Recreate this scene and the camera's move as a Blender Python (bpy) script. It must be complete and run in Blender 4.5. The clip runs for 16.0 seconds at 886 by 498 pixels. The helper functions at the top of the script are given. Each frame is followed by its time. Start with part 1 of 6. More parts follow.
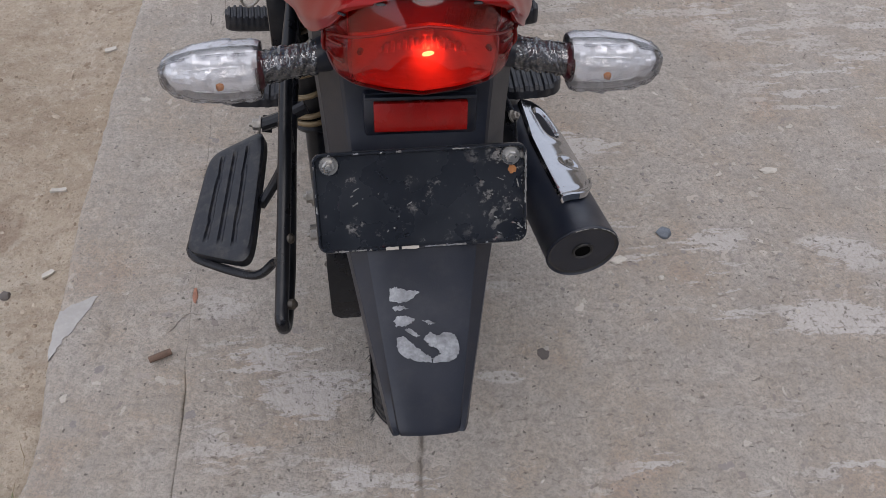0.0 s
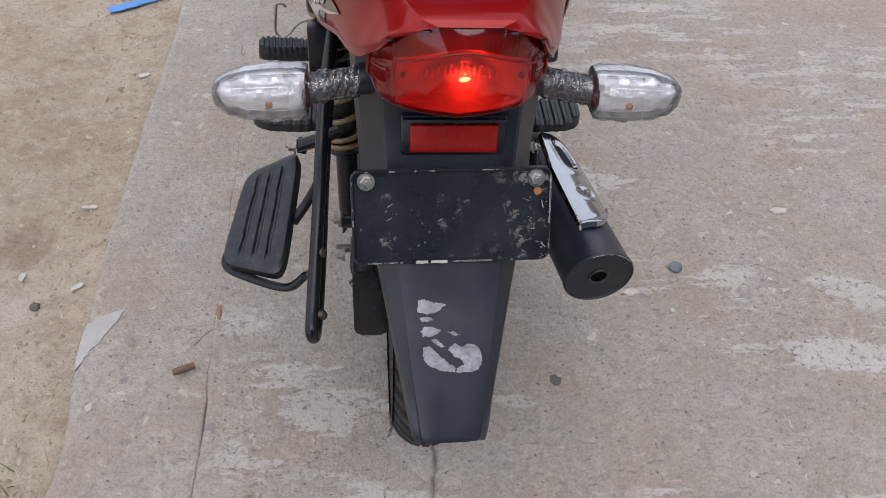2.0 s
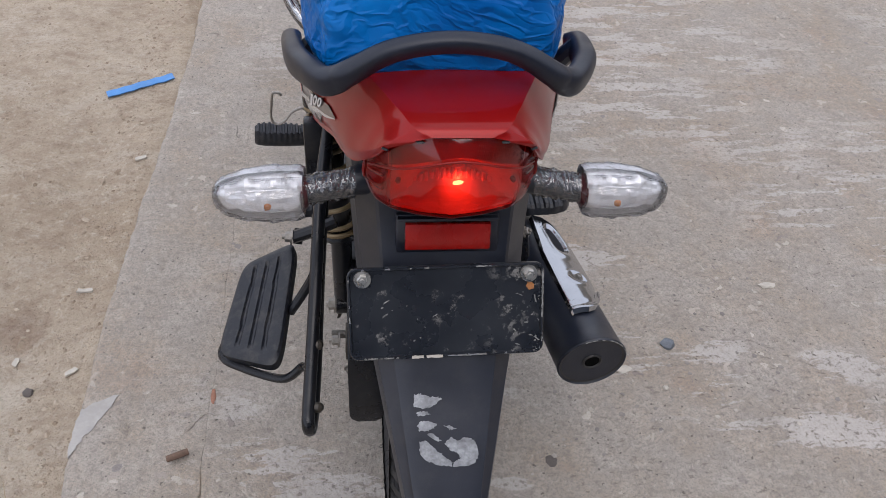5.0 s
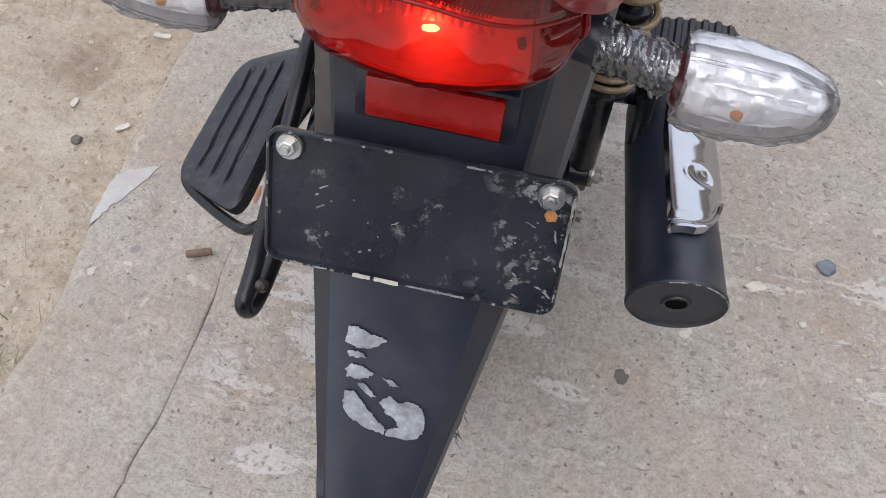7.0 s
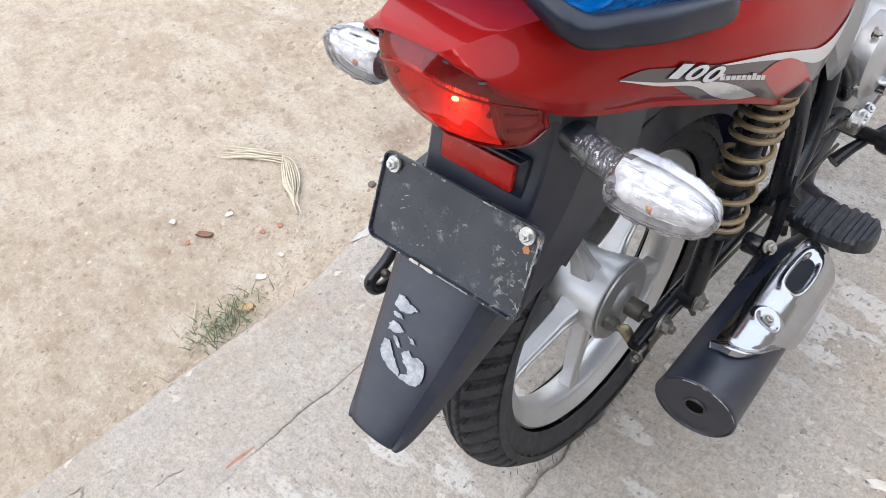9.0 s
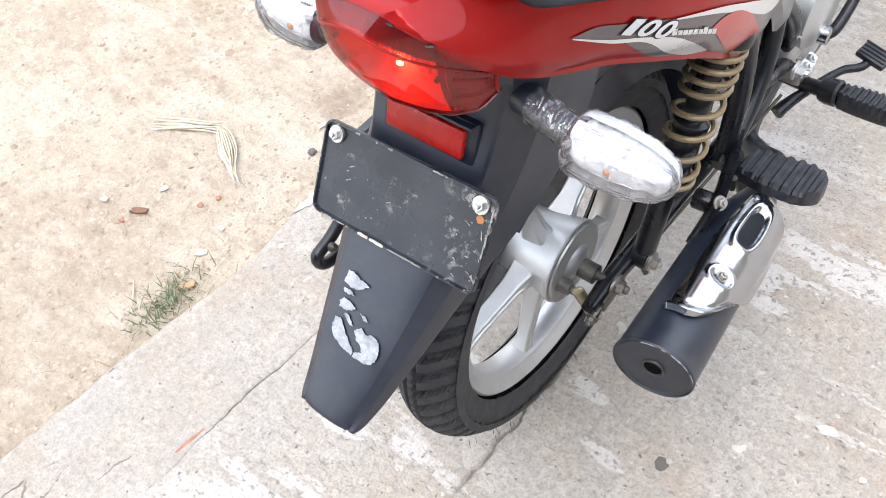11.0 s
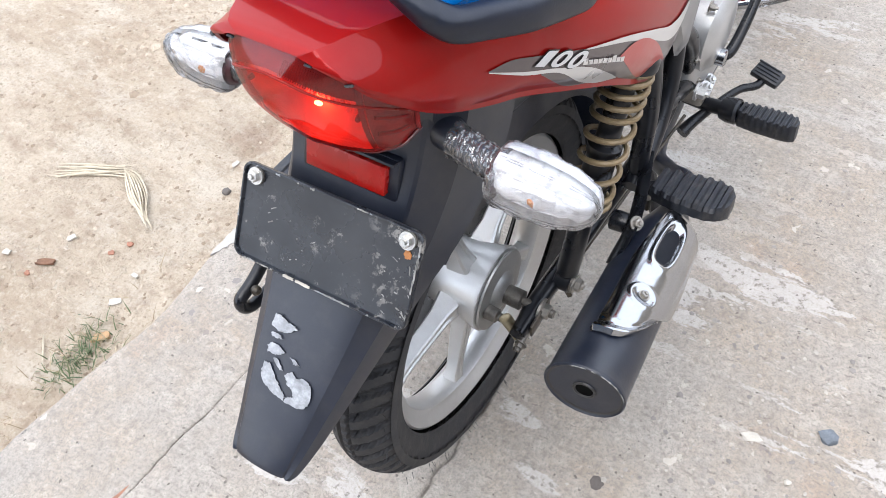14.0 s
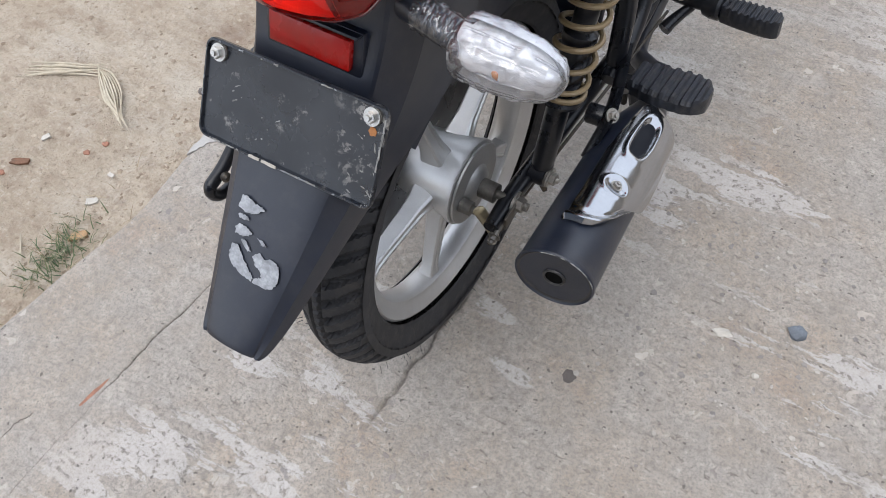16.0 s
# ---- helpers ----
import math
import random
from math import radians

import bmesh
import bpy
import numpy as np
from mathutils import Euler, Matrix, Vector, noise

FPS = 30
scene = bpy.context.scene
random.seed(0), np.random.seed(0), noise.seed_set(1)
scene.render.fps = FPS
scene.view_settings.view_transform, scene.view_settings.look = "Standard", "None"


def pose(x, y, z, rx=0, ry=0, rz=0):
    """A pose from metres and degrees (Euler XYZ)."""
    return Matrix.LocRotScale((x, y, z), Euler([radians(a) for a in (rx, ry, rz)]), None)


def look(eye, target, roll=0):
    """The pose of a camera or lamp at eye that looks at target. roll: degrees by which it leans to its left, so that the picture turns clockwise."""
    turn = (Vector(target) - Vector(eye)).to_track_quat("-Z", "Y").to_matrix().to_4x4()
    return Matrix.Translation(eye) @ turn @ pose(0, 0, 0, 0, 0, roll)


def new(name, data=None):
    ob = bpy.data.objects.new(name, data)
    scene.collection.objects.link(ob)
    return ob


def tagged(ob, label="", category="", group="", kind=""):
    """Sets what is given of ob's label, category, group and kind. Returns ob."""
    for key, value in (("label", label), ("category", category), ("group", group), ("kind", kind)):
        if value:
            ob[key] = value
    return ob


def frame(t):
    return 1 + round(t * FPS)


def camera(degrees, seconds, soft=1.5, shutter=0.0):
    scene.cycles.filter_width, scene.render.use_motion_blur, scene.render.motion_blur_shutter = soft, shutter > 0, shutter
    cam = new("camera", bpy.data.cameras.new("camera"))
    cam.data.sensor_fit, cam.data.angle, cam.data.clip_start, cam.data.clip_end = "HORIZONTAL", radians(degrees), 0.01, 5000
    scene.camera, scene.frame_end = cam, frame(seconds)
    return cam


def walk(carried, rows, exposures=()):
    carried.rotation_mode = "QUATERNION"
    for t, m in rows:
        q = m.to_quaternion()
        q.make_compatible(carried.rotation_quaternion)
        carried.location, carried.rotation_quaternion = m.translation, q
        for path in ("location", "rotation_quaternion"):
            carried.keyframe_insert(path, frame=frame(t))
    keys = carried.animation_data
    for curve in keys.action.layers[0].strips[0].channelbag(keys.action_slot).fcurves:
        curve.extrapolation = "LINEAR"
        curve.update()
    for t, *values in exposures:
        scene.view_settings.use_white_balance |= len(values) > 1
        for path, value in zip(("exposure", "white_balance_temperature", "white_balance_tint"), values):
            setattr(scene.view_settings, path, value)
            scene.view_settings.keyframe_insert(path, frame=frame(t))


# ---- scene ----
cam = camera(56.3, 16.0, 0.85)
PATH = [
    (0, (-0.052, -0.517, 1.23), (0.13, 0.686, -0.358), 4.1),
    (0.5, (-0.079, -0.55, 1.246), (0.101, 0.714, -0.293), 4.5),
    (1, (-0.078, -0.56, 1.248), (0.095, 0.713, -0.286), 5.1),
    (1.5, (-0.065, -0.563, 1.26), (0.11, 0.712, -0.271), 5.1),
    (2, (-0.077, -0.562, 1.251), (0.091, 0.715, -0.279), 5.1),
    (2.5, (-0.086, -0.571, 1.253), (0.091, 0.715, -0.268), 5.4),
    (3, (-0.088, -0.566, 1.267), (0.088, 0.731, -0.245), 5.3),
    (3.5, (-0.082, -0.546, 1.266), (0.11, 0.764, -0.232), 5.6),
    (3.7, (-0.087, -0.545, 1.266), (0.103, 0.771, -0.228), 5.5),
    (5.8, (-0.061, -0.551, 1.293), (0.136, 0.863, -0.108), 3.5),
    (6, (-0.044, -0.54, 1.283), (0.154, 0.835, -0.156), 3.0),
    (6.5, (-0.003, -0.436, 1.201), (0.093, 0.718, -0.429), 3.4),
    (7, (0.077, -0.274, 1.104), (-0.128, 0.663, -0.651), 1.8),
    (7.5, (0.169, -0.295, 1.153), (-0.211, 0.614, -0.587), 0.8),
    (8, (0.295, -0.403, 1.235), (-0.404, 0.585, -0.358), 0.2),
    (8.2, (0.327, -0.41, 1.251), (-0.465, 0.568, -0.303), -2.7),
    (10.3, (0.429, -0.252, 1.207), (-0.655, 0.409, -0.338), -13.1),
    (10.5, (0.413, -0.278, 1.21), (-0.569, 0.477, -0.36), -10.0),
    (11, (0.376, -0.343, 1.219), (-0.487, 0.515, -0.369), -9.1),
    (11.5, (0.358, -0.356, 1.229), (-0.451, 0.553, -0.358), -8.9),
    (12, (0.351, -0.364, 1.235), (-0.431, 0.579, -0.346), -6.9),
    (12.5, (0.365, -0.341, 1.234), (-0.394, 0.647, -0.33), -5.6),
    (13, (0.381, -0.335, 1.238), (-0.367, 0.692, -0.307), -5.6),
    (13.5, (0.371, -0.345, 1.226), (-0.368, 0.68, -0.324), -5.2),
    (14, (0.365, -0.342, 1.221), (-0.364, 0.674, -0.34), -5.0),
    (14.5, (0.379, -0.34, 1.209), (-0.317, 0.645, -0.386), -5.0),
    (15, (0.362, -0.387, 1.198), (-0.311, 0.523, -0.451), -4.7),
    (15.5, (0.382, -0.366, 1.206), (-0.27, 0.541, -0.453), -4.3),
    (16, (0.396, -0.355, 1.197), (-0.234, 0.537, -0.478), -4.4),
]
EXPOSURES = [(0, 0.35, 6250, 14), (0.5, 0.15, 6250, 14), (1.5, 0.65, 6250, 14), (3.7, 0.28, 6250, 14), (5.8, 0.65, 6250, 14), (6.0, 0.50, 6250, 14), (6.5, 0.25, 6350, 14), (7.0, 0.91, 6250, 12), (7.5, 1.52, 6200, 12), (8.0, 1.41, 6150, 10), (10.5, 1.71, 6150, 10), (11, 1.86, 6150, 10), (11.5, 1.68, 6150, 10), (12, 1.68, 6150, 10), (12.5, 1.63, 6150, 10), (13, 1.48, 6150, 10), (14, 1.63, 6150, 10), (14.5, 1.39, 6150, 10), (15, 1.28, 6150, 10), (15.5, 1.22, 6150, 10), (16, 0.99, 6150, 10)]
SKY, SUN, SUN_UP, SUN_ROT, SUN_SIZE, HAZE = 0.12, 0.70, 70.0, 185.0, 50.0, 0.80
walk(cam, [(t, look(eye, target, roll)) for t, eye, target, roll in PATH], EXPOSURES)

# ---- world and light ----
world = bpy.data.worlds.new("sky")
scene.world = world
world.use_nodes = True
wn, wl = world.node_tree.nodes, world.node_tree.links
sky = wn.new("ShaderNodeTexSky")
sky.sky_type, sky.sun_disc = "NISHITA", False
sky.sun_elevation, sky.sun_rotation = radians(SUN_UP), radians(SUN_ROT)
sky.air_density, sky.dust_density, sky.ozone_density = 1.0, 3.0, 1.0
veil = wn.new("ShaderNodeMix")
veil.data_type = "RGBA"
veil.inputs["Factor"].default_value, veil.inputs["B"].default_value = HAZE, (8.0, 8.25, 8.8, 1)
wl.new(sky.outputs["Color"], veil.inputs["A"])
wl.new(veil.outputs["Result"], wn["Background"].inputs["Color"])
wn["Background"].inputs["Strength"].default_value = SKY

sun_data = bpy.data.lights.new("sun", "SUN")
sun_data.energy, sun_data.angle, sun_data.color = SUN, radians(SUN_SIZE), (1.0, 0.94, 0.86)
sun = new("sun", sun_data)
sun_way = Vector((math.sin(radians(SUN_ROT)) * math.cos(radians(SUN_UP)), math.cos(radians(SUN_ROT)) * math.cos(radians(SUN_UP)), math.sin(radians(SUN_UP))))
sun.matrix_world = look(sun_way * 20, (0, 0, 0))


def spaced(a, b, count, endpoint=True):
    return np.linspace(a, b, count, endpoint=endpoint).tolist()


def stepped(a, b, step):
    return np.arange(a, b, step).tolist()


# ---- materials ----
def nodes_of(name):
    m = bpy.data.materials.new(name)
    m.use_nodes = True
    return m, m.node_tree.nodes, m.node_tree.links, m.node_tree.nodes["Principled BSDF"]


def noise_node(n, l, vec, scale, detail=4.0, rough=0.55):
    t = n.new("ShaderNodeTexNoise")
    t.inputs["Scale"].default_value, t.inputs["Detail"].default_value, t.inputs["Roughness"].default_value = scale, detail, rough
    l.new(vec, t.inputs["Vector"])
    return t.outputs["Fac"]


def ramp(n, l, fac, lo, hi, a=0.0, b=1.0):
    t = n.new("ShaderNodeMapRange")
    for key, v in (("From Min", lo), ("From Max", hi), ("To Min", a), ("To Max", b)):
        t.inputs[key].default_value = v
    l.new(fac, t.inputs["Value"])
    return t.outputs["Result"]


def mix(n, l, fac, a, b):
    t = n.new("ShaderNodeMix")
    t.data_type = "RGBA"
    for sock, v in ((t.inputs["Factor"], fac), (t.inputs["A"], a), (t.inputs["B"], b)):
        if isinstance(v, (int, float)):
            sock.default_value = v
        elif isinstance(v, tuple):
            sock.default_value = (*v, 1) if len(v) == 3 else v
        else:
            l.new(v, sock)
    return t.outputs["Result"]


def math_node(n, l, op, a, b):
    t = n.new("ShaderNodeMath")
    t.operation = op
    for sock, v in zip(t.inputs, (a, b)):
        if isinstance(v, (int, float)):
            sock.default_value = v
        else:
            l.new(v, sock)
    return t.outputs["Value"]


def bump(n, l, p, height, strength=0.3, distance=0.001):
    t = n.new("ShaderNodeBump")
    t.inputs["Strength"].default_value, t.inputs["Distance"].default_value = strength, distance
    l.new(height, t.inputs["Height"])
    l.new(t.outputs["Normal"], p.inputs["Normal"])


def shade(c, k):
    return tuple(min(1.0, v * k) for v in c)


def surface(name, colour, rough=0.5, metal=0.0, vary=0.15, big=8.0, fine=160.0, relief=0.1, dust=0.0, dust_colour=(0.36, 0.31, 0.25), coat=0.0, spec=0.5, rough_vary=0.12, dist=0.001):
    """A painted, moulded or cast surface: broad and fine variation, uneven gloss, fine relief and a little dust."""
    m, n, l, p = nodes_of(name)
    vec = n.new("ShaderNodeTexCoord").outputs["Object"]
    broad, grain = noise_node(n, l, vec, big), noise_node(n, l, vec, fine, 3.0)
    col = mix(n, l, ramp(n, l, broad, 0.3, 0.7), shade(colour, 1 - vary), shade(colour, 1 + vary))
    col = mix(n, l, ramp(n, l, grain, 0.35, 0.75, 0.0, 0.5), col, shade(colour, 1 - 1.5 * vary))
    if dust > 0:
        d = math_node(n, l, "MULTIPLY", ramp(n, l, noise_node(n, l, vec, big * 3, 6.0, 0.7), 0.48, 0.75), dust)
        col = mix(n, l, d, col, dust_colour)
    l.new(col, p.inputs["Base Color"])
    l.new(ramp(n, l, broad, 0.25, 0.75, max(0.02, rough - rough_vary), min(1.0, rough + rough_vary)), p.inputs["Roughness"])
    p.inputs["Metallic"].default_value, p.inputs["Coat Weight"].default_value, p.inputs["Coat Roughness"].default_value = metal, coat, 0.04
    p.inputs["Specular IOR Level"].default_value = spec
    if relief > 0:
        bump(n, l, p, grain, relief, dist)
    return m


RED = surface("candy_red_paint", (0.25, 0.0035, 0.003), 0.38, 0.30, 0.05, 6, 900, 0.0, 0.02, coat=0.40, spec=0.10, rough_vary=0.04)
BLACK_PLASTIC = surface("black_moulded_plastic", (0.0046, 0.0074, 0.0165), 0.42, 0, 0.2, 14, 500, 0.12, 0.03, spec=0.7)
BLACK_PAINT = surface("black_enamel", (0.007, 0.008, 0.011), 0.30, 0, 0.2, 20, 300, 0.06, 0.03, coat=0.08, spec=0.3)
RUBBER = surface("black_rubber", (0.0105, 0.0125, 0.018), 0.46, 0, 0.25, 25, 350, 0.25, 0.10, spec=0.42)
TYRE = surface("tyre_rubber", (0.030, 0.0295, 0.031), 0.68, 0, 0.25, 18, 260, 0.3, 0.08, spec=0.3)
ALLOY = surface("cast_alloy", (0.53, 0.53, 0.525), 0.40, 0.78, 0.10, 22, 600, 0.22, 0.10)
STEEL = surface("dull_steel", (0.36, 0.34, 0.31), 0.42, 0.85, 0.22, 60, 400, 0.15, 0.2, (0.2, 0.13, 0.08))
DARK_STEEL = surface("oily_dark_steel", (0.07, 0.062, 0.052), 0.45, 0.6, 0.3, 50, 300, 0.2, 0.35, (0.22, 0.16, 0.10))
CHROME = surface("chrome_plate", (0.40, 0.41, 0.43), 0.14, 1.0, 0.05, 30, 300, 0.03, 0.05, rough_vary=0.04)
GOLD = surface("ochre_spring_enamel", (0.20, 0.145, 0.075), 0.45, 0.25, 0.15, 40, 300, 0.1, 0.15)
MUFFLER = surface("heatproof_black_paint", (0.0070, 0.0105, 0.021), 0.40, 0, 0.2, 14, 420, 0.14, 0.03, spec=0.52)
GREY_TRIM = surface("grey_plastic_trim", (0.20, 0.20, 0.205), 0.4, 0.3, 0.08, 12, 500, 0.05, 0.06, coat=0.5)
DECAL_SILVER = surface("silver_decal_film", (0.62, 0.60, 0.58), 0.35, 0.35, 0.05, 12, 500, 0.03, 0.05, coat=0.6)
DECAL_GREY = surface("grey_decal_film", (0.085, 0.065, 0.066), 0.35, 0.3, 0.08, 12, 500, 0.03, 0.05, coat=0.6)
DECAL_RED = surface("red_decal_film", (0.42, 0.035, 0.03), 0.35, 0.3, 0.06, 12, 500, 0.03, 0.05, coat=0.6)
DECAL_WHITE = surface("white_decal_film", (0.58, 0.57, 0.56), 0.4, 0.0, 0.05, 30, 500, 0.03, 0.05)
DECAL_BLACK = surface("black_decal_film", (0.02, 0.018, 0.018), 0.4, 0.0, 0.1, 30, 500, 0.03, 0.05)
STICKER = surface("torn_silver_paper", (0.32, 0.33, 0.345), 0.45, 0.35, 0.42, 85, 300, 0.25, 0.25, (0.25, 0.24, 0.23))
SCRAPE = surface("bare_grey_metal", (0.30, 0.295, 0.28), 0.5, 0.4, 0.35, 120, 500, 0.2)
ORANGE = surface("amber_bulb_glass", (0.62, 0.22, 0.05), 0.2, 0, 0.1, 60, 300, 0.0)
MAROON = surface("dark_maroon_shell", (0.06, 0.012, 0.016), 0.3, 0, 0.2, 40, 300, 0.0, coat=0.4)
RUST = surface("rust_orange", (0.36, 0.15, 0.05), 0.8, 0, 0.3, 90, 500, 0.4)
BLUE_STRIP = surface("blue_strap_plastic", (0.06, 0.22, 0.52), 0.4, 0, 0.15, 20, 300, 0.1, 0.15)
WOOD = surface("weathered_wood_scrap", (0.16, 0.10, 0.07), 0.8, 0, 0.3, 50, 300, 0.4)
STRAW = surface("dry_straw", (0.47, 0.41, 0.31), 0.8, 0, 0.2, 40, 300, 0.3)
LEAF_DRY = surface("dry_brown_leaf", (0.16, 0.08, 0.045), 0.8, 0, 0.35, 60, 300, 0.4)
BRICK = surface("brick_crumb", (0.30, 0.145, 0.095), 0.85, 0, 0.3, 80, 400, 0.4)
BLUE_STONE = surface("slate_blue_stone", (0.13, 0.145, 0.165), 0.7, 0, 0.3, 60, 300, 0.3)
WHITE_STONE = surface("pale_limestone_chip", (0.46, 0.425, 0.37), 0.75, 0, 0.15, 60, 300, 0.3)
DARK_STONE = surface("dark_flat_pebble", (0.10, 0.085, 0.075), 0.75, 0, 0.25, 60, 300, 0.3)


def plate_material():
    m, n, l, p = nodes_of("scuffed_black_sheet_metal")
    vec = n.new("ShaderNodeTexCoord").outputs["Object"]
    mp = n.new("ShaderNodeMapping")
    mp.inputs["Scale"].default_value, mp.inputs["Rotation"].default_value = (1.0, 0.6, 3.5), (0.4, 0.5, 0)
    l.new(vec, mp.inputs["Vector"])
    chips = ramp(n, l, noise_node(n, l, vec, 55, 7.0, 0.75), 0.60, 0.67)
    scratch = ramp(n, l, noise_node(n, l, mp.outputs["Vector"], 60, 5.0, 0.6), 0.68, 0.76)
    wear = ramp(n, l, noise_node(n, l, vec, 9, 3.0), 0.40, 0.66)
    worn = math_node(n, l, "MULTIPLY", math_node(n, l, "MAXIMUM", chips, math_node(n, l, "MULTIPLY", scratch, 0.6)), wear)
    across = n.new("ShaderNodeSeparateXYZ")
    l.new(vec, across.inputs["Vector"])
    corner = math_node(n, l, "MULTIPLY", ramp(n, l, across.outputs["X"], 0.035, 0.09), ramp(n, l, noise_node(n, l, vec, 95, 6.0, 0.7), 0.555, 0.61))
    worn = math_node(n, l, "MAXIMUM", worn, math_node(n, l, "MULTIPLY", corner, ramp(n, l, noise_node(n, l, vec, 38, 2.0), 0.42, 0.56)))
    # Blue-grey sky reflection is put into the colour as mottling.
    haze = ramp(n, l, noise_node(n, l, vec, 14, 4.0), 0.35, 0.75, 0.0, 0.6)
    col = mix(n, l, haze, (0.008, 0.0100, 0.0145), (0.036, 0.040, 0.047))
    col = mix(n, l, math_node(n, l, "MULTIPLY", worn, 0.75), col, (0.36, 0.345, 0.32))
    l.new(col, p.inputs["Base Color"])
    l.new(ramp(n, l, noise_node(n, l, vec, 20, 5.0), 0.3, 0.75, 0.20, 0.42), p.inputs["Roughness"])
    p.inputs["Specular IOR Level"].default_value = 0.5
    bump(n, l, p, noise_node(n, l, vec, 120, 3.0), 0.12, 0.001)
    return m


PLATE = plate_material()


def thin_clear(name, tint, gloss, bump_scale, strength, rough=0.08, haze=0.0, haze_colour=(0.9, 0.9, 0.92), rim=1.0):
    """A thin clear film or shell: see-through, with a glossy skin stronger at grazing angles."""
    m, n, l, p = nodes_of(name)
    vec = n.new("ShaderNodeTexCoord").outputs["Object"]
    clear, shine, both = n.new("ShaderNodeBsdfTransparent"), n.new("ShaderNodeBsdfGlossy"), n.new("ShaderNodeMixShader")
    clear.inputs["Color"].default_value = (*tint, 1)
    shine.inputs["Roughness"].default_value = rough
    b = n.new("ShaderNodeBump")
    b.inputs["Strength"].default_value, b.inputs["Distance"].default_value = strength, 0.004
    rid = n.new("ShaderNodeTexNoise")
    rid.noise_type, rid.normalize = "RIDGED_MULTIFRACTAL", True
    rid.inputs["Scale"].default_value, rid.inputs["Detail"].default_value = bump_scale, 3.0
    l.new(vec, rid.inputs["Vector"])
    l.new(rid.outputs["Fac"], b.inputs["Height"])
    l.new(b.outputs["Normal"], shine.inputs["Normal"])
    fres = n.new("ShaderNodeFresnel")
    fres.inputs["IOR"].default_value = 1.5
    l.new(b.outputs["Normal"], fres.inputs["Normal"])
    l.new(ramp(n, l, fres.outputs["Fac"], 0.0, 1.0, gloss, rim), both.inputs["Fac"])
    l.new(clear.outputs["BSDF"], both.inputs[1])
    l.new(shine.outputs["BSDF"], both.inputs[2])
    last = both
    if haze > 0:
        milk, last = n.new("ShaderNodeBsdfDiffuse"), n.new("ShaderNodeMixShader")
        milk.inputs["Color"].default_value = (*haze_colour, 1)
        l.new(ramp(n, l, rid.outputs["Fac"], 0.3, 0.9, haze * 0.5, haze * 1.5), last.inputs["Fac"])
        l.new(both.outputs["Shader"], last.inputs[1])
        l.new(milk.outputs["BSDF"], last.inputs[2])
    l.new(last.outputs["Shader"], n["Material Output"].inputs["Surface"])
    return m


RED_LENS = thin_clear("red_lamp_lens", (0.86, 0.022, 0.012), 0.035, 8, 0.0, 0.05, 0.15, (0.55, 0.030, 0.018), 0.62)
CLEAR_LENS = thin_clear("clear_ribbed_lens", (0.97, 0.97, 0.98), 0.03, 60, 0.35, 0.04, 0.03)
WRAP = thin_clear("crumpled_clear_film", (0.97, 0.97, 0.98), 0.07, 70, 0.30, 0.05, 0.09, (0.95, 0.95, 0.97))
STEM_WRAP = thin_clear("wound_clear_film", (0.95, 0.95, 0.97), 0.10, 22, 0.12, 0.06, 0.06, (0.95, 0.95, 0.97))
REFLECTOR = surface("lamp_reflector_foil", (0.95, 0.95, 0.95), 0.35, 0.05, 0.06, 60, 200, 0.3)
FACETS = surface("faceted_lamp_mirror", (0.95, 0.95, 0.95), 0.18, 0.25, 0.04, 60, 200, 0.1)
CAT_EYE = surface("red_prismatic_reflector", (0.30, 0.006, 0.004), 0.25, 0.0, 0.12, 30, 700, 0.3, 0.03, coat=0.25, spec=0.3)


def glow(name, colour, strength):
    m, n, l, p = nodes_of(name)
    p.inputs["Base Color"].default_value = (*colour, 1)
    p.inputs["Emission Color"].default_value, p.inputs["Emission Strength"].default_value = (*colour, 1), strength
    return m


BULB = glow("lit_tail_bulb", (1.0, 0.66, 0.30), 62.0)


def mapped(n, l, vec, scale, turn=0.0):
    mp = n.new("ShaderNodeMapping")
    mp.inputs["Scale"].default_value, mp.inputs["Rotation"].default_value = scale, (0, 0, radians(turn))
    l.new(vec, mp.inputs["Vector"])
    return mp.outputs["Vector"]


